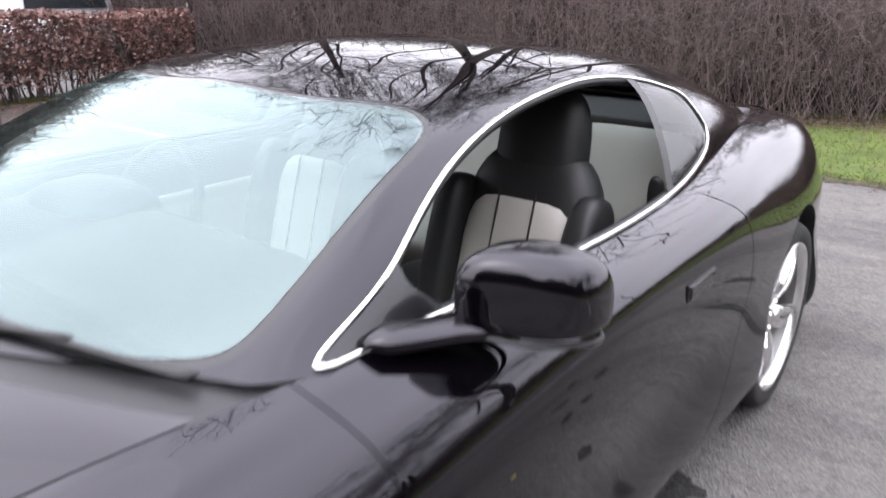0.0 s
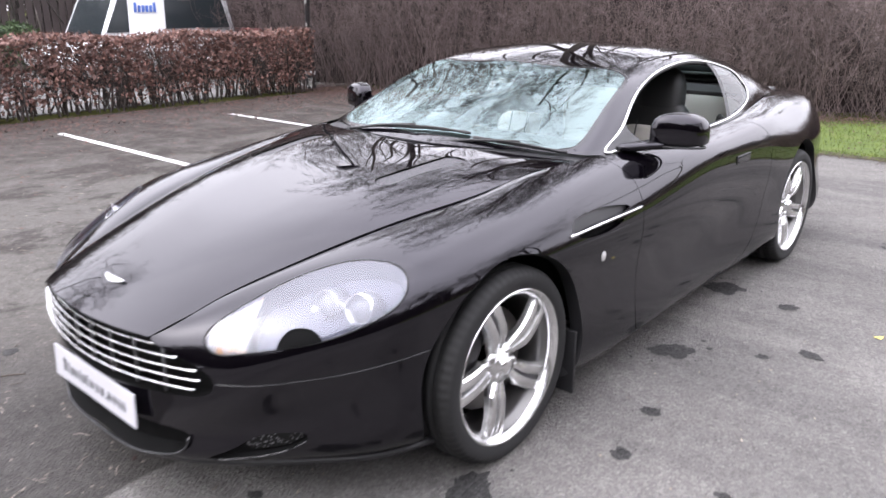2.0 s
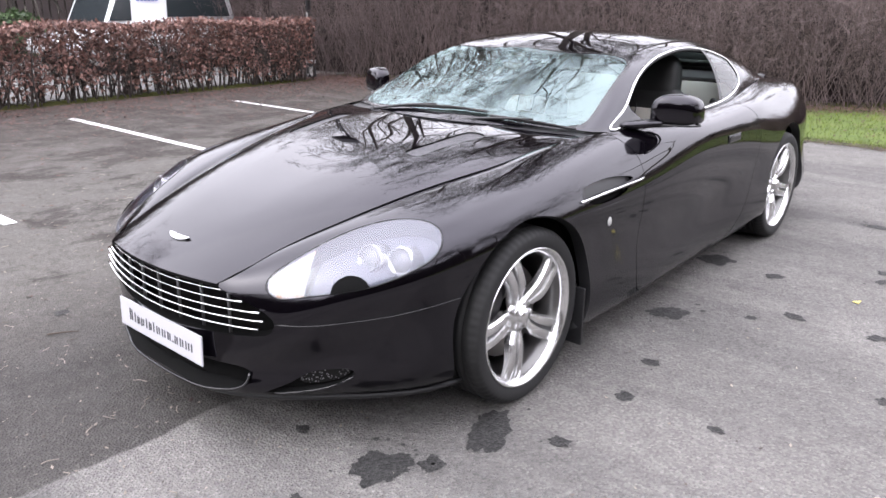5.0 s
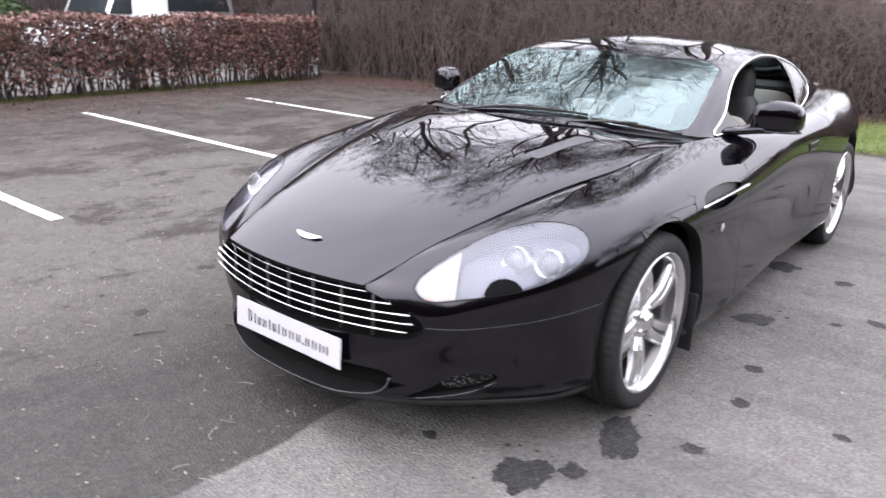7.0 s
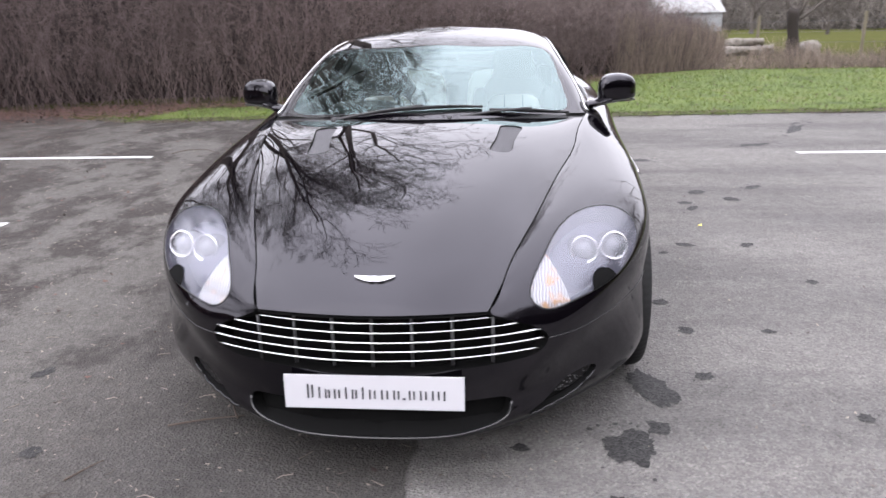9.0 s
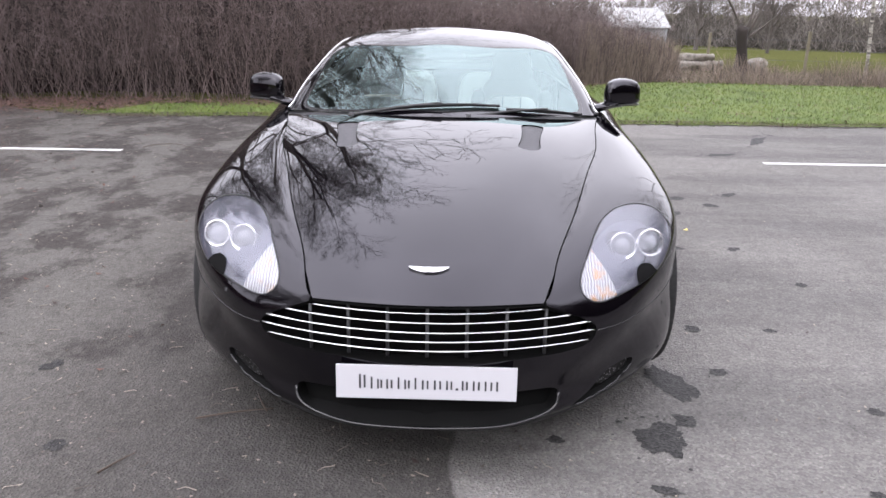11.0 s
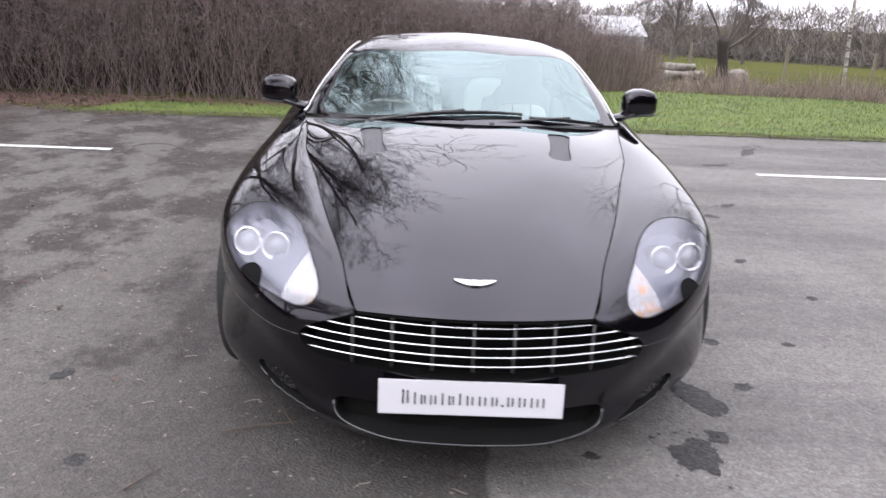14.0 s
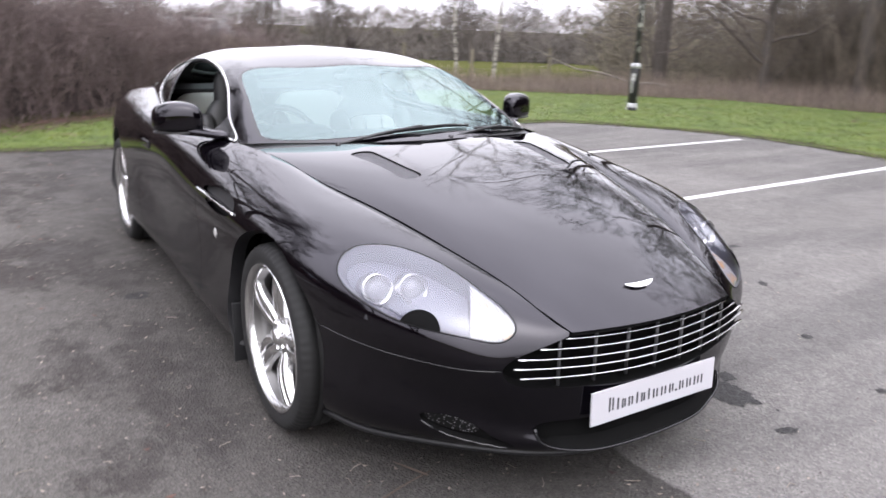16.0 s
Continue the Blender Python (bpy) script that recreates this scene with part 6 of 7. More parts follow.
# ---- bare trees ----
def bare_tree(name, height, spread, seed, levels=5, trunk_r=0.28, mat=bark, fork=0.28, lean=(0, 0), droop=0.0, wander=1.0):
    """A leafless tree: a tapered trunk that forks into crooked limbs and a crown of fine twigs."""
    r = random.Random(seed)
    trunk_parts, crown_parts = [], []

    def grow(p, d, length, radius, level):
        segs = 6 if level == 0 else 8 if level < 3 else 5 if level < 5 else 3
        line, here, way = [p], Vector(p), Vector(d)
        for k in range(segs):
            jit = (0.09 if level == 0 else 0.30 if level < 4 else 0.26) * wander
            way = (way + Vector((r.gauss(0, jit), r.gauss(0, jit), r.gauss(0, jit * 0.8) + (0.05 if level < 3 else 0.0) - droop * level * 0.06))).normalized()
            here = here + way * (length / segs)
            line.append(tuple(here))
        end = radius * (0.62 if level < levels else 0.35)
        sides = 10 if level == 0 else 6 if level == 1 else 4 if level < 4 else 3
        (trunk_parts if level == 0 else crown_parts).append(tube(line, np.linspace(radius, end, segs + 1), sides, caps=False))
        if level >= levels:
            return
        count = 3 if level == 0 else r.choice((4, 5)) if level < 3 else r.choice((3, 4, 5))
        for k in range(count + (2 if level == 0 else 0)):
            u = r.uniform(0.3 if level else 0.55, 1.0) if k else 1.0
            i = min(segs, max(1, int(round(u * segs))))
            az = r.uniform(0, 2 * math.pi)
            tilt = r.uniform(0.35, 1.05) * spread
            side = Vector((math.cos(az), math.sin(az), 0))
            w = (way * math.cos(tilt) + side * math.sin(tilt) + Vector((0, 0, 0.08))).normalized()
            grow(line[i], w, length * r.uniform(0.52, 0.82) * (1.15 if level == 0 else 1.0), end * r.uniform(0.55, 0.85), level + 1)

    grow((0, 0, -0.1), Vector((lean[0], lean[1], 1)).normalized(), height * fork, trunk_r, 0)
    t = thing(name, "", "tree")
    link_mesh("trunk", *join(*trunk_parts), mat, t)
    link_mesh("crown", *join(*crown_parts), mat, t)
    return t


def crowned_tree(name, height, seed, trunk_r, spread=1.0, clear=0.4, twig=0.006, counts=(9, 6, 5, 5, 4), mat=bark):
    """A leafless broad-crowned tree: trunk, gnarled limbs that branch four times, and a close haze of twigs."""
    r = random.Random(seed)
    trunk_parts, limb_parts, fine = [], [], []

    def grow(p, d, length, radius, level):
        segs = (7, 7, 6, 4)[level] if level < 4 else 2
        jit = (0.05, 0.20, 0.24, 0.24)[level] if level < 4 else 0.2
        line, here, way = [Vector(p)], Vector(p), Vector(d)
        for k in range(segs):
            way = (way + Vector((r.gauss(0, jit), r.gauss(0, jit), r.gauss(0, jit) + (0.07 if level < 3 else 0.02)))).normalized()
            here = here + way * (length / segs)
            line.append(here.copy())
        if level >= 3:
            for a, b in zip(line[:-1], line[1:]):
                fine.append((*a, *b, max(radius, twig), max(radius * 0.7, twig * 0.8)))
        else:
            (trunk_parts if level == 0 else limb_parts).append(tube([tuple(q) for q in line], np.linspace(radius, radius * (0.42 if level == 0 else 0.3), segs + 1), (10, 6, 4)[level], caps=False))
        if level >= len(counts):
            return
        turn = r.uniform(0, 6.28)
        for k in range(counts[level]):
            u = (clear if level == 0 else 0.22) + (1 - (clear if level == 0 else 0.22)) * (k + r.uniform(0.2, 0.9)) / counts[level]
            u = min(u, 1.0)
            i = min(segs - 1, int(u * segs))
            at = line[i].lerp(line[i + 1], u * segs - i)
            axis = (line[i + 1] - line[i]).normalized()
            turn += 2.4 + r.gauss(0, 0.4)
            side = axis.orthogonal().normalized()
            side = (Matrix.Rotation(turn, 3, axis) @ side)
            tilt = r.uniform(0.6, 1.1) * spread * (1.05 - 0.35 * u if level == 0 else 0.95)
            w = axis * math.cos(tilt) + side * math.sin(tilt)
            if level == 0:
                w.z = max(w.z, 0.12)
            size = length * r.uniform(0.50, 0.72) * (1.12 - 0.5 * u)
            grow(at, w.normalized(), size * (1.05 if level == 0 else 1.0), radius * (1 - 0.6 * u) * r.uniform(0.42, 0.58), level + 1)

    grow((0, 0, -0.1), Vector((r.gauss(0, 0.04), r.gauss(0, 0.04), 1)).normalized(), height * 0.66, trunk_r, 0)
    t = thing(name, "", "tree")
    link_mesh("trunk", *join(*trunk_parts), mat, t)
    q = np.array(fine)
    v, f = stems(q[:, :3], q[:, 3:6], np.zeros((len(q), 3)), q[:, 6], q[:, 7], 1)
    lv, lf = join(*limb_parts)
    bulk("crown", np.vstack([v, np.array(lv)]), np.vstack([f, np.array(lf) + len(v)]), mat, "", "", t)
    return t


oak_label = "leafless oak with crooked limbs"
oak = crowned_tree("oak_tree", 19.0, 3, 0.225, 1.0, 0.34)
tagged(oak, oak_label + " behind the thicket", "tree", "bare trees")
oak.location = (-3.5, 13.2, 0)
wide_oak = crowned_tree("oak_tree", 15.0, 11, 0.18, 1.12, 0.30)
tagged(wide_oak, oak_label + " beside the verge", "tree", "bare trees")
wide_oak.location = (15.2, 13.1, -0.2)
thorn = crowned_tree("thorn_tree", 5.6, 21, 0.10, 1.3, 0.10, 0.006, (8, 6, 5, 4))
thorn_label = "low leafless thorn tree with gnarled spreading limbs"
tagged(thorn, thorn_label, "tree", "thorn trees")
thorn.location = (15.0, 9.6, -0.2)
for x, y, turn, size in ((17.2, 7.6, 120, 1.1), (16.4, 5.6, 230, 0.95), (17.6, 11.6, 300, 1.15), (14.0, 12.2, 70, 0.7)):
    c = copy_thing(thorn, pose(x, y, -0.2, 0, 0, turn) @ Matrix.Scale(size, 4))
    c.scale = (size,) * 3
    tagged(c, thorn_label, "tree", "thorn trees")
far_oak = crowned_tree("oak_tree", 10.5, 8, 0.26, 1.15, 0.28, 0.014, (8, 6, 5, 4, 3))
tagged(far_oak, oak_label + " far across the pasture", "tree", "bare trees")
far_oak.location = (14.0, 43.0, -1.3)
far_oak.scale = (0.55,) * 3
near_trees = [(oak, -6.2, 13.0, 0, 140, 1.0), (oak, -8.3, 12.6, 0, 260, 0.95), (wide_oak, -10.4, 11.0, 0, 40, 0.95), (wide_oak, -12.8, 10.4, 0, 75, 0.62), (wide_oak, -16.6, 8.6, 0, 300, 0.5), (wide_oak, -19.5, 3.6, 0, 190, 0.5), (oak, -15.8, -1.5, 0, 110, 0.72), (oak, -14.5, -7.0, 0, 200, 0.8), (wide_oak, -9.0, 17.5, 0, 80, 1.15), (wide_oak, -1.6, 21.0, -0.3, 15, 0.58), (wide_oak, -5.0, 23.0, -0.3, 220, 0.66),
              (wide_oak, 15.4, 7.4, -0.3, 30, 0.9), (oak, 15.4, 3.0, -0.2, 200, 0.85), (wide_oak, 21.0, 11.5, -0.4, 320, 0.9), (oak, 16.5, -2.5, -0.2, 20, 0.8)]
far_trees = [(far_oak, 7.0, 44.0, -1.3, 60, 0.5), (far_oak, 38.0, 50.0, -1.4, 250, 0.62), (far_oak, 5.0, 52.0, -1.4, 20, 0.6), (far_oak, 23.0, 56.0, -1.4, 330, 0.62), (far_oak, 34.0, 53.0, -1.4, 20, 0.6), (far_oak, 17.0, 40.0, -1.3, 200, 0.42),
             (far_oak, 28.0, 42.0, -1.3, 5, 0.5), (far_oak, 41.0, 41.0, -1.4, 150, 0.6), (far_oak, 33.0, 31.0, -1.2, 280, 0.5), (far_oak, -17.0, -8.0, 0, 95, 1.3), (far_oak, 2.0, -26.0, 0, 215, 1.3)]
for src, x, y, z, turn, size in near_trees + far_trees:
    c = copy_thing(src, pose(x, y, z, 0, 0, turn) @ Matrix.Scale(size, 4))
    c.scale = (size,) * 3
    tagged(c, oak_label + (" far across the pasture" if y > 30 else " at the edge of the car park"), "tree", "bare trees")

# birches with pale stems by the field fence
birch_bark = material("pale_birch_bark", (0.55, 0.52, 0.46), 0.7)
bn = node(birch_bark, "ShaderNodeMapping")
bn.inputs["Scale"].default_value = (3, 3, 14)
link(birch_bark, coords(birch_bark), bn.inputs["Vector"])
link(birch_bark, ramp(birch_bark, noise_of(birch_bark, bn.outputs[0], 1.5, 4), (0.40, (0.06, 0.05, 0.045)), (0.56, (0.34, 0.32, 0.28))), shader(birch_bark).inputs["Base Color"])
birch = bare_tree("birch_tree", 9.0, 0.5, 5, 4, 0.042, birch_bark, 0.55, droop=0.5, wander=0.35)
tagged(birch, "slender young birch with pale peeling bark", "tree", "birches")
birch.location = (9.4, 14.9, -0.3)
for x, y, turn, size in ((11.1, 15.6, 90, 1.3),):
    c = copy_thing(birch, pose(x, y, -0.3, 0, 0, turn) @ Matrix.Scale(size, 4))
    c.scale = (size,) * 3

# far woods: an uneven belt of twiggy crowns
wood_mat = material("far_wood_twigs", (0.1, 0.09, 0.085), 0.95)
island_tone(wood_mat, (0.085, 0.077, 0.068), (0.27, 0.235, 0.21))


def far_height(a):
    return 4.3 + 1.5 * noise.noise((a * 9, 0, 0)) + 1.1 * noise.noise((a * 27, 3, 0)) + 0.8 * noise.noise((a * 80, 7, 0))


m = 34000
az = rng.uniform(0.2, 2.2, m)
dist = 62 + rng.normal(0, 3.5, m)
hmax = np.array([far_height(a) for a in az])
z0 = rng.uniform(0, 0.85, m) * hmax
b = np.column_stack([np.cos(az) * dist, 2 + np.sin(az) * dist, -1.5 + z0])
t = b + np.column_stack([rng.normal(0, 0.5, m), rng.normal(0, 0.5, m), rng.uniform(0.15, 0.95, m) * np.minimum(1.4, hmax - z0 + 0.4)])
v, f = stems(b, t, rng.normal(0, 0.08, (m, 3)), np.full(m, 0.026), np.full(m, 0.010), 2)
bulk("far_woods", v, f, wood_mat, "distant leafless hedgerow and wood beyond the pasture", "woods")
# flat strip behind the twigs; its dark colour stands for shade within the wood
core = material("wood_inner_shade", (0.06, 0.056, 0.052), 1.0, 0, 0.0)
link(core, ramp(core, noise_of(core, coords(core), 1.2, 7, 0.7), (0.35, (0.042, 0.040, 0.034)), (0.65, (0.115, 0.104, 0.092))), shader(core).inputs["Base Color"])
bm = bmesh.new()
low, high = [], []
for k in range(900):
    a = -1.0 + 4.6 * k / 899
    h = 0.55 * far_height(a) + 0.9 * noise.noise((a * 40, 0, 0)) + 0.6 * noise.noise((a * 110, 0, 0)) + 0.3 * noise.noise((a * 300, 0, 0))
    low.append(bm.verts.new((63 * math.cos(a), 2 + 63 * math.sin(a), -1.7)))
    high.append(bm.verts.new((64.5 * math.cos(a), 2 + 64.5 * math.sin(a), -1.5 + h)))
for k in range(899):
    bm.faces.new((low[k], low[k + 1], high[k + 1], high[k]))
tagged(part("far_wood_core", bm, core, None), "dark backing strip painted as the shade inside the distant wood", "woods", kind="stuff")

# scrub of twiggy bushes right of the pasture
m = 8000
cx = rng.choice(14, m)
centre = np.column_stack([12 + 9 * rng.uniform(size=14), 13.5 - 13 * np.linspace(0, 1, 14) + rng.normal(0, 0.6, 14)])[cx] + np.array((4.0, 0))
b = np.column_stack([centre + rng.normal(0, 1.1, (m, 2)), np.full(m, -0.2)])
t = b + np.column_stack([rng.normal(0, 1.0, (m, 2)), rng.uniform(0.8, 3.0, m) * rng.uniform(0.7, 1.6, m)])
v, f = stems(b, t, rng.normal(0, 0.25, (m, 3)), rng.uniform(0.004, 0.012, m), np.full(m, 0.003), 3, 0.05)
scrub_twig = material("pale_scrub_twigs", (0.14, 0.12, 0.11), 0.9)
island_tone(scrub_twig, (0.075, 0.062, 0.045), (0.25, 0.205, 0.155))
bulk("scrub", v, f, scrub_twig, "bare tangled scrub along the field edge", "shrubs")

# bare woodland rising behind the thicket
m = 9000
az = rng.uniform(1.72, 3.25, m)
dist = rng.uniform(19, 26, m)
b = np.column_stack([np.cos(az) * dist, 2 + np.sin(az) * dist, rng.uniform(0, 4.5, m)])
t = b + np.column_stack([rng.normal(0, 0.9, (m, 2)), rng.uniform(0.8, 3.6, m)])
v, f = stems(b, t, rng.normal(0, 0.2, (m, 3)), rng.uniform(0.015, 0.045, m), np.full(m, 0.006), 3, 0.1)
m2 = 9000
az = rng.uniform(0.05, 0.76, m2)
dist = rng.uniform(25, 38, m2)
b = np.column_stack([np.cos(az) * dist, 2 + np.sin(az) * dist, -1 + rng.uniform(0, 1, m2) ** 1.6 * 3.6])
t = b + np.column_stack([rng.normal(0, 1.1, (m2, 2)), rng.uniform(-0.3, 1.8, m2)])
v2, f2 = stems(b, t, rng.normal(0, 0.2, (m2, 3)), rng.uniform(0.008, 0.03, m2), np.full(m2, 0.006), 3, 0.1)
m3 = 26000
az = rng.uniform(-1.75, 0.16, m3)
dist = rng.uniform(19, 27, m3)
tall = 10.5 + 2.0 * np.sin(az * 7) + 1.3 * np.sin(az * 19 + 1) - 3.5 * np.clip((-0.9 - az) / 0.7, 0, 1)
b = np.column_stack([np.cos(az) * dist, 2 + np.sin(az) * dist, rng.uniform(0, 0.8, m3) * tall])
t = b + np.column_stack([rng.normal(0, 0.7, (m3, 2)), rng.uniform(0.6, 2.6, m3)])
v3, f3 = stems(b, t, rng.normal(0, 0.2, (m3, 3)), rng.uniform(0.012, 0.045, m3), np.full(m3, 0.006), 2, 0.1)
grey_wood = material("hazy_grey_twigs", (0.15, 0.13, 0.12), 0.95)
island_tone(grey_wood, (0.085, 0.076, 0.054), (0.32, 0.275, 0.205))
bulk("roadside_wood", v2, f2, grey_wood, "hazy bare grey wood beyond the scrub", "woods")
bulk("dense_wood", v3, f3, bark, "dense dark bare wood along the side of the car park", "woods")
# unseen strip inside the dense wood, in the same painted shade
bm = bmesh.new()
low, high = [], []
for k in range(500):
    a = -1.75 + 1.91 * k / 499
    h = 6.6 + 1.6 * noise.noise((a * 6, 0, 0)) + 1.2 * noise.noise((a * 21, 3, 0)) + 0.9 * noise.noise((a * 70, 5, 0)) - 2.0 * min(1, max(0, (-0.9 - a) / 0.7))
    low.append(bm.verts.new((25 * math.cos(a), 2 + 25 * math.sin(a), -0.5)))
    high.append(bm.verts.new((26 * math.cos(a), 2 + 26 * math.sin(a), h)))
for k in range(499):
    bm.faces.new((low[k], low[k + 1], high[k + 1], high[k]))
tagged(part("dense_wood_core", bm, core, None), "dark backing strip painted as the shade inside the dense wood", "woods", kind="stuff")
bulk("woodland", v, f, wood_mat, "bare grey woodland rising behind the thicket", "woods")

# ---- lamp posts with peeling paint ----
post_paint = material("peeling_black_post", (0.02, 0.02, 0.022), 0.5)
pm = node(post_paint, "ShaderNodeMapping")
pm.inputs["Scale"].default_value = (5, 5, 1.6)
link(post_paint, coords(post_paint), pm.inputs["Vector"])
link(post_paint, ramp(post_paint, noise_of(post_paint, pm.outputs[0], 2.0, 5, 0.6), (0.56, (0.018, 0.018, 0.02)), (0.60, (0.52, 0.52, 0.5))), shader(post_paint).inputs["Base Color"])


bare_zinc = material("bare_zinc", (0.42, 0.43, 0.43), 0.6)
link(bare_zinc, ramp(bare_zinc, noise_of(bare_zinc, coords(bare_zinc), 9, 4), (0.35, (0.25, 0.26, 0.26)), (0.65, (0.5, 0.51, 0.51))), shader(bare_zinc).inputs["Base Color"])


def lamp_post(at, base_h):
    t = thing("lamp_post", "tall dark metal lamp post with peeling pale paint", "lamp post", "lamp posts", at=at)
    link_mesh("base_sleeve", *lathe([(0.0, 0.0), (0.085, 0.0), (0.085, base_h - 0.05), (0.07, base_h), (0.045, base_h + 0.02)], 20, "z"), post_paint, t)
    link_mesh("shaft", *tube([(0, 0, base_h), (0, 0, 3.0), (0, 0, 5.2)], [0.046, 0.042, 0.036], 14), post_paint, t)
    part("lamp_head", box_bm((0.22, 0.5, 0.12), (0, -0.18, 5.22), 0.03), dark_metal, t)
    for z, hh in ((0.0, 0.14), (base_h - 0.07, 0.08)) if base_h > 0.5 else ((base_h, 0.05),):
        link_mesh("pale_band", *lathe([(0.03, z), (0.088, z), (0.088, z + hh), (0.03, z + hh + 0.015)], 20, "z"), bare_zinc, t, "pale bare zinc band")
    link_mesh("collar", *lathe([(0.088, -0.01), (0.095, 0.0), (0.095, 0.06), (0.086, 0.07)], 20, "z"), post_paint, t)
    return t


lamp_post((-8.67, 7.0, 0), 0.25)
lamp_post((8.5, 7.57, 0), 0.82)

# ---- pasture fence, stump, logs ----
weathered = material("weathered_post_wood", (0.16, 0.14, 0.10), 0.9)
bump(weathered, noise_of(weathered, coords(weathered), 20, 5), 0.5, 0.01)
fence = thing("field_fence", "weathered timber post and wire fence at the pasture edge", "fence")
posts = [(6.4, 16.9), (8.8, 16.7), (10.9, 16.4), (13.4, 15.9), (3.6, 17.2)]
for k, (x, y) in enumerate(posts):
    part("post", box_bm((0.065, 0.065, 1.25), (x, y, 0.22 + 0.08 * math.sin(k * 2.1)), 0.012), weathered, fence)
ordered = sorted(posts)
for z in (0.2, 0.45, 0.7):
    link_mesh("wire", *tube([(x, y, z) for x, y in ordered], 0.004, 4), dark_metal, fence)
rotten = material("dark_rotten_wood", (0.022, 0.017, 0.014), 0.95)
stump = thing("tree_stump", "dark broken tree stump standing at the pasture edge", "stump", at=(6.98, 16.2, -0.1))
v, f = lathe([(0.24, 0.0), (0.16, 0.2), (0.12, 0.5), (0.115, 0.8), (0.14, 1.0), (0.09, 1.12), (0.0, 1.0)], 18, "z")
link_mesh("stump_trunk", [(x * 1.05 * (1 + 0.35 * noise.noise((x * 4, y * 4, z * 2))) + 0.04 * math.sin(z * 5), y * (1 + 0.25 * noise.noise((y * 4, x * 4, z))), z + 0.12 * noise.noise((x * 9, y * 9, 1)) * (z > 0.7)) for x, y, z in v], f, rotten, stump)
for dx, dz, tip in ((0.08, 0.95, (0.62, 0.0, 2.3)), (-0.08, 0.9, (-0.45, 0.1, 1.7)), (0.03, 1.0, (0.2, 0.1, 2.0)), (0.1, 0.85, (0.95, -0.1, 1.6)), (-0.05, 1.0, (-0.8, 0.0, 2.2))):
    link_mesh("shoot", *tube(spline([(dx, 0, dz), ((dx + tip[0]) / 2 + 0.05, 0.02, (dz + tip[2]) / 2), tip], 8), np.linspace(0.04, 0.008, 8), 5), bark, stump)
log_mat = material("grey_log_bark", (0.19, 0.17, 0.145), 0.9)
link(log_mat, ramp(log_mat, noise_of(log_mat, coords(log_mat), 7, 6, 0.75), (0.35, (0.07, 0.06, 0.05)), (0.65, (0.27, 0.245, 0.215))), shader(log_mat).inputs["Base Color"])
bump(log_mat, noise_of(log_mat, coords(log_mat), 9, 5), 0.8, 0.03)
for x, y, z, ln, r, turn in ((5.75, 16.4, 0.04, 1.3, 0.13, 12), (6.25, 17.0, 0.04, 1.1, 0.14, -25), (7.45, 16.3, 0.06, 0.7, 0.2, 70), (5.95, 16.55, 0.24, 1.0, 0.11, 5)):
    v, f = tube([(s * ln / 2, 0.05 * math.sin(s * 2), 0.02 * s) for s in np.linspace(-1, 1, 10)], r, 12)
    lg = link_mesh("fallen_log", [(px, py + 0.5 * r * noise.noise((px * 3, py * 6, pz * 6)), pz + 0.5 * r * noise.noise((px * 3, py * 6, pz * 6 + 5))) for px, py, pz in v], f, log_mat)
    lg.matrix_basis = pose(x, y, z, 0, 0, turn)
    tagged(lg, "grey sawn log lying at the pasture edge", "log", "fallen logs")
bough = thing("fallen_bough", "broken pale bough caught low in the dead grass", "bough")
link_mesh("limb", *tube(spline([(13.4, 10.6, -0.05), (12.7, 10.9, 0.16), (12.0, 11.1, 0.2), (11.3, 11.5, 0.42), (10.7, 11.7, 0.5), (10.0, 12.1, 0.86), (9.5, 12.2, 1.02)], 40), np.linspace(0.034, 0.010, 40), 7), log_mat, bough)
for a, b in (((11.3, 11.5, 0.42), (10.9, 11.2, 0.02)), ((10.4, 11.9, 0.68), (10.1, 12.3, 0.5)), ((12.3, 11.0, 0.18), (12.0, 10.7, -0.02))):
    link_mesh("side_branch", *tube(spline([a, ((a[0] + b[0]) / 2 + 0.05, (a[1] + b[1]) / 2, (a[2] + b[2]) / 2 - 0.04), b], 8), np.linspace(0.014, 0.005, 8), 5), log_mat, bough)

# far barn with a pale roof beyond the trees
barn = thing("barn", "long low grey barn with a pale roof", "building", at=(12.9, 56.5, -1.35))
cladding = material("grey_cladding", (0.26, 0.27, 0.28), 0.7)
sheet_roof = material("pale_sheet_roof", (0.25, 0.255, 0.25), 0.7)
link(sheet_roof, grey_ramp(sheet_roof, noise_of(sheet_roof, coords(sheet_roof), 1.5, 5), 0.3, 0.19, 0.7, 0.29), shader(sheet_roof).inputs["Base Color"])
part("wall", box_bm((4.2, 6.4, 1.6), (0, 0, 0.8)), cladding, barn)
bm = bmesh.new()
pr = [bm.verts.new(p) for p in ((-2.3, -3.4, 1.5), (2.3, -3.4, 1.5), (2.3, 0, 2.85), (-2.3, 0, 2.85), (-2.3, 3.4, 1.5), (2.3, 3.4, 1.5))]
bm.faces.new((pr[0], pr[1], pr[2], pr[3]))
bm.faces.new((pr[3], pr[2], pr[5], pr[4]))
bm.faces.new((pr[0], pr[3], pr[4]))
bm.faces.new((pr[1], pr[5], pr[2]))
part("roof", bm, sheet_roof, barn)

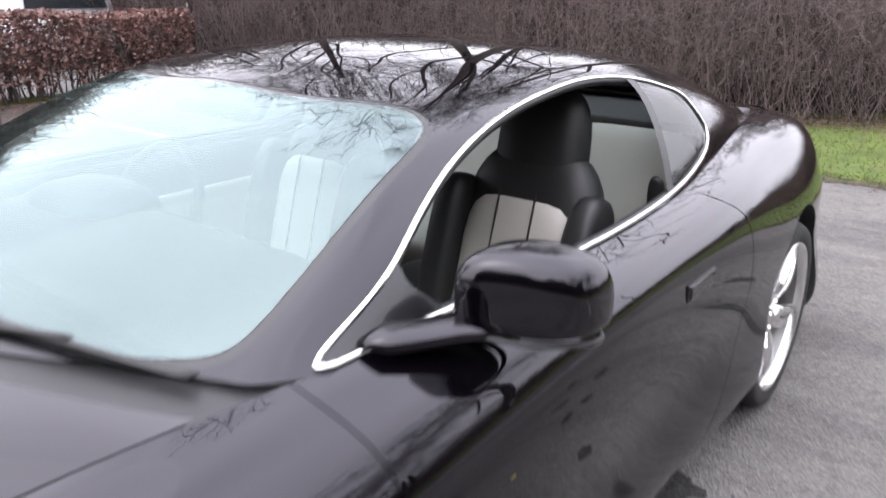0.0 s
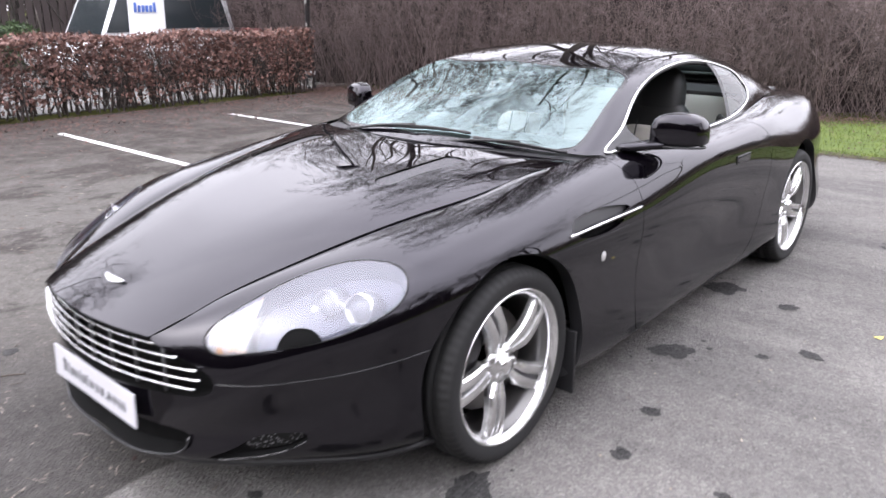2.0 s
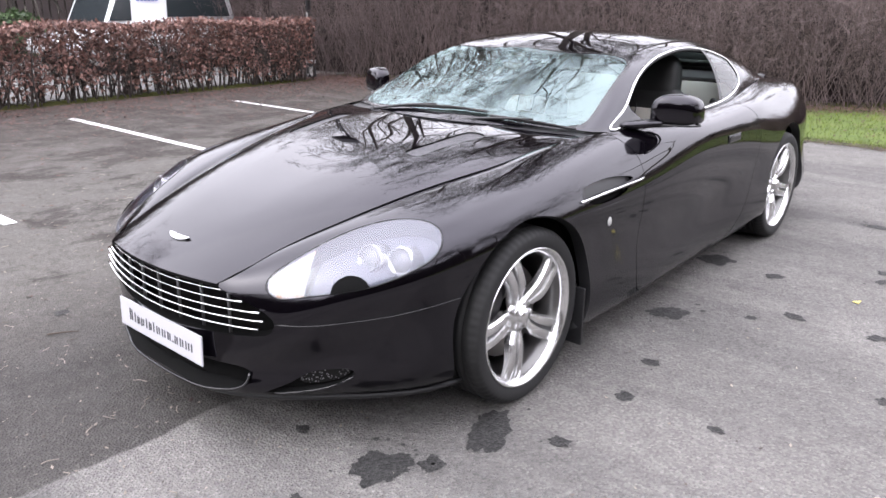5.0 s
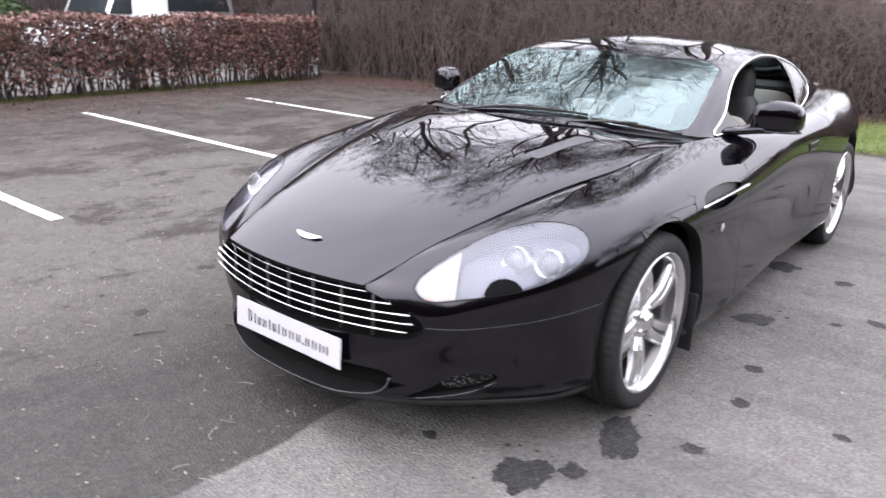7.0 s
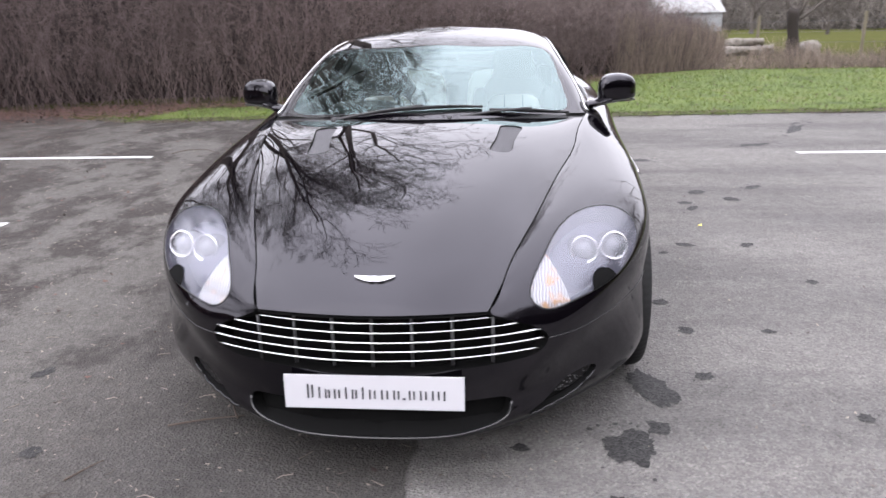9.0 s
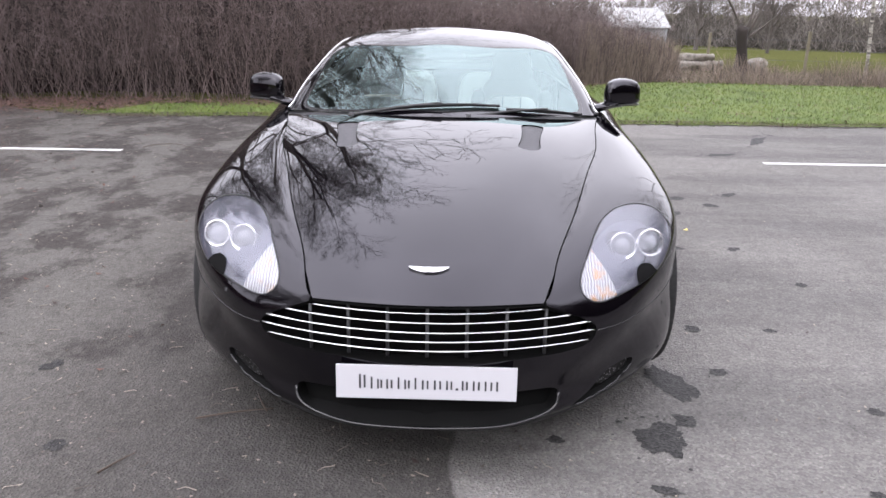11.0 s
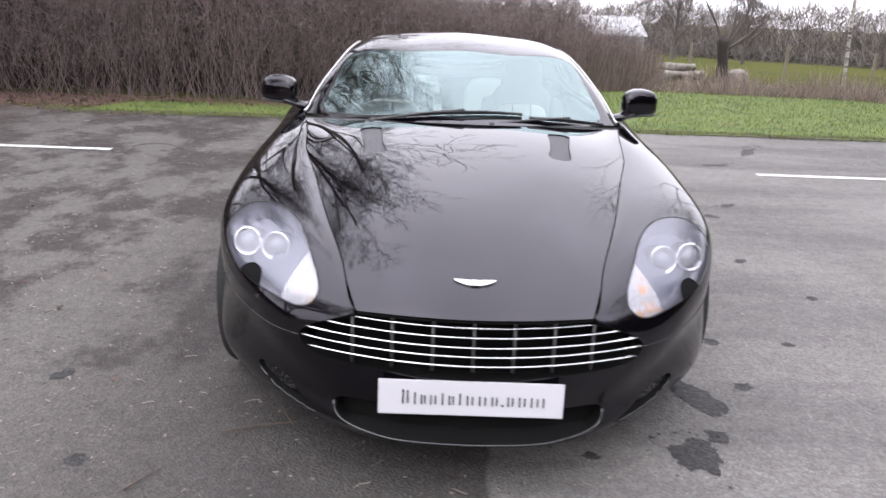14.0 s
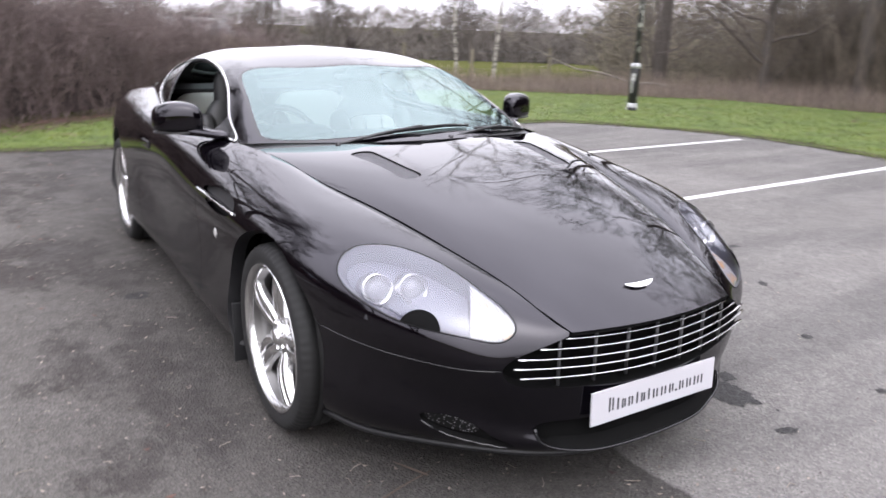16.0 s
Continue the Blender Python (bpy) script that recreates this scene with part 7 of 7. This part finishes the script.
# ---- parked van behind the beech hedge ----
van_white = material("white_van_paint", (0.62, 0.63, 0.64), 0.3, 0, 0.5, 0.6)
van_glass = material("dark_van_glass", (0.02, 0.025, 0.028), 0.08)
van_blue = material("blue_van_lettering", (0.05, 0.12, 0.42), 0.4)
van = thing("van", "white panel van with blue lettering bars parked behind the hedge", "van", at=(-12.4, 5.62, 0))
outline = [(-1.7, 0.35), (-1.75, 0.55), (-1.6, 0.64), (-0.95, 0.80), (-0.58, 1.56), (-0.36, 1.76), (0.6, 1.86), (1.5, 1.83), (1.68, 1.72), (1.84, 0.9), (1.88, 0.35)]
bm = bmesh.new()
rings = []
for x, squeeze in ((-0.85, 0.93), (-0.80, 1.0), (0.80, 1.0), (0.85, 0.93)):
    rings.append([bm.verts.new((x * (1.0 if z < 1.05 else 1.0 - 0.14 * (z - 1.05)), y * (1 if squeeze == 1 else 0.985), 0.35 + (z - 0.35) * squeeze)) for y, z in outline])
for a, b in zip(rings[:-1], rings[1:]):
    for k in range(len(outline)):
        bm.faces.new((a[k], a[(k + 1) % len(outline)], b[(k + 1) % len(outline)], b[k]))
bm.faces.new(rings[0])
bm.faces.new(list(reversed(rings[-1])))
bmesh.ops.recalc_face_normals(bm, faces=bm.faces[:])
part("body", bm, van_white, van, "", True)
def van_pane(points, name="side_window", mat=van_glass):
    bm = bmesh.new()
    fr = [bm.verts.new((0.862 - 0.119 * max(0, z - 1.05), y, z)) for y, z in points]
    bk = [bm.verts.new((0.83 - 0.119 * max(0, z - 1.05), y, z)) for y, z in points]
    bm.faces.new(fr)
    for k in range(len(fr)):
        bm.faces.new((fr[k], bk[k], bk[(k + 1) % len(fr)], fr[(k + 1) % len(fr)]))
    bmesh.ops.recalc_face_normals(bm, faces=bm.faces[:])
    return part(name, bm, mat, van)


van_pane([(-0.86, 0.95), (-0.44, 0.95), (-0.38, 1.62), (-0.54, 1.57)])
bm = bmesh.new()
slope_pts = [(sx, -0.95 + (z - 0.80) / 0.76 * 0.37 - dy, z) for dy in (0.02, -0.02) for sx, z in ((-0.70, 0.90), (0.70, 0.90), (0.64, 1.52), (-0.64, 1.52))]
vs = [bm.verts.new(p) for p in slope_pts]
for q in ((0, 1, 2, 3), (7, 6, 5, 4), (0, 4, 5, 1), (1, 5, 6, 2), (2, 6, 7, 3), (3, 7, 4, 0)):
    bm.faces.new([vs[i] for i in q])
part("windscreen", bm, van_glass, van)
van_pane([(0.30, 1.0), (1.68, 1.0), (1.53, 1.70), (0.36, 1.72)])
for k in range(6):
    van_pane([(-0.28 + k * 0.075, 1.30), (-0.24 + k * 0.075, 1.30), (-0.225 + k * 0.075, 1.42 + 0.05 * (k in (0, 5))), (-0.265 + k * 0.075, 1.42 + 0.05 * (k in (0, 5)))], "lettering_bar", van_blue).location.x = 0.004
for yy in (-1.15, 1.25):
    for sx in (0.78, -0.78):
        w = thing("wheel", "", "")
        w.parent = van
        w.location = (sx, yy, 0.32)
        link_mesh("tyre", *lathe([(0.19, -0.1), (0.31, -0.1), (0.32, 0.0), (0.31, 0.1), (0.19, 0.1)], 28), tyre_rubber, w)
        link_mesh("rim", *lathe([(0.19, -0.06), (0.19, 0.08), (0.1, 0.06), (0.0, 0.07)], 28), alloy, w)

# yard beyond the hedge: gravel, board fence, evergreen bush, red trailer
gravel = material("pale_yard_gravel", (0.24, 0.23, 0.22), 0.9)
link_n = noise_of(gravel, coords(gravel), 30, 6)
gravel.node_tree.links.new(ramp(gravel, link_n, (0.3, (0.08, 0.077, 0.073)), (0.7, (0.17, 0.165, 0.16))), shader(gravel).inputs["Base Color"])
tagged(part("yard", box_bm((12, 20, 0.02), (-14.8, 1.0, -0.015)), gravel, None), "pale gravel yard behind the beech hedge", "gravel", kind="structure")
boards = material("dark_fence_boards", (0.06, 0.047, 0.045), 0.9)
board_fence = thing("board_fence", "dark weathered vertical board fence", "fence")
for k in range(90):
    y = -8 + k * 0.2
    part("board", box_bm((0.03, 0.16, 1.9 + 0.04 * math.sin(k * 2.3)), (-18.6 + 0.01 * math.sin(k), y, 0.95), 0.006), boards, board_fence)
for z in (0.5, 1.5):
    part("rail", box_bm((0.05, 18.2, 0.09), (-18.66, 0.95, z), 0.006), boards, board_fence)
evergreen = material("evergreen_leaf", (0.05, 0.09, 0.03), 0.5)
island_tone(evergreen, (0.018, 0.045, 0.012), (0.09, 0.15, 0.05))
bush = thing("evergreen_bush", "dark green evergreen bush in the yard", "bush")
p = rng.normal(size=(5000, 3))
p /= np.linalg.norm(p, axis=1, keepdims=True)
p *= rng.uniform(0.75, 1.02, (5000, 1))
p = p * (0.8, 1.9, 0.62) + (-16.6, 4.9, 0.32)
p[:, 2] = np.abs(p[:, 2] + 0.15 * np.sin(p[:, 1] * 4))
v, f = leaves(p, 0.05)
bulk("foliage", v, f, evergreen, "", "", bush)
red_paint = material("faded_red_paint", (0.16, 0.014, 0.016), 0.5)
trailer = thing("red_trailer", "small faded red trailer behind the hedge", "trailer", at=(-11.6, 8.6, 0))
part("body", box_bm((1.3, 1.9, 0.40), (0, 0, 0.78), 0.04), red_paint, trailer)
part("lid", box_bm((0.7, 0.6, 0.12), (0.1, 0.2, 1.035), 0.03), red_paint, trailer)
part("drawbar", box_bm((0.08, 1.0, 0.08), (0, -1.4, 0.5), 0.01), dark_metal, trailer)
for sx in (-0.68, 0.68):
    link_mesh("wheel", [(x + sx, y, z + 0.3) for x, y, z in lathe([(0.0, 0.06), (0.17, 0.07), (0.28, 0.07), (0.3, 0), (0.28, -0.07), (0.0, -0.07)], 24)[0]], lathe([(0.0, 0.06), (0.17, 0.07), (0.28, 0.07), (0.3, 0), (0.28, -0.07), (0.0, -0.07)], 24)[1], tyre_rubber, trailer)
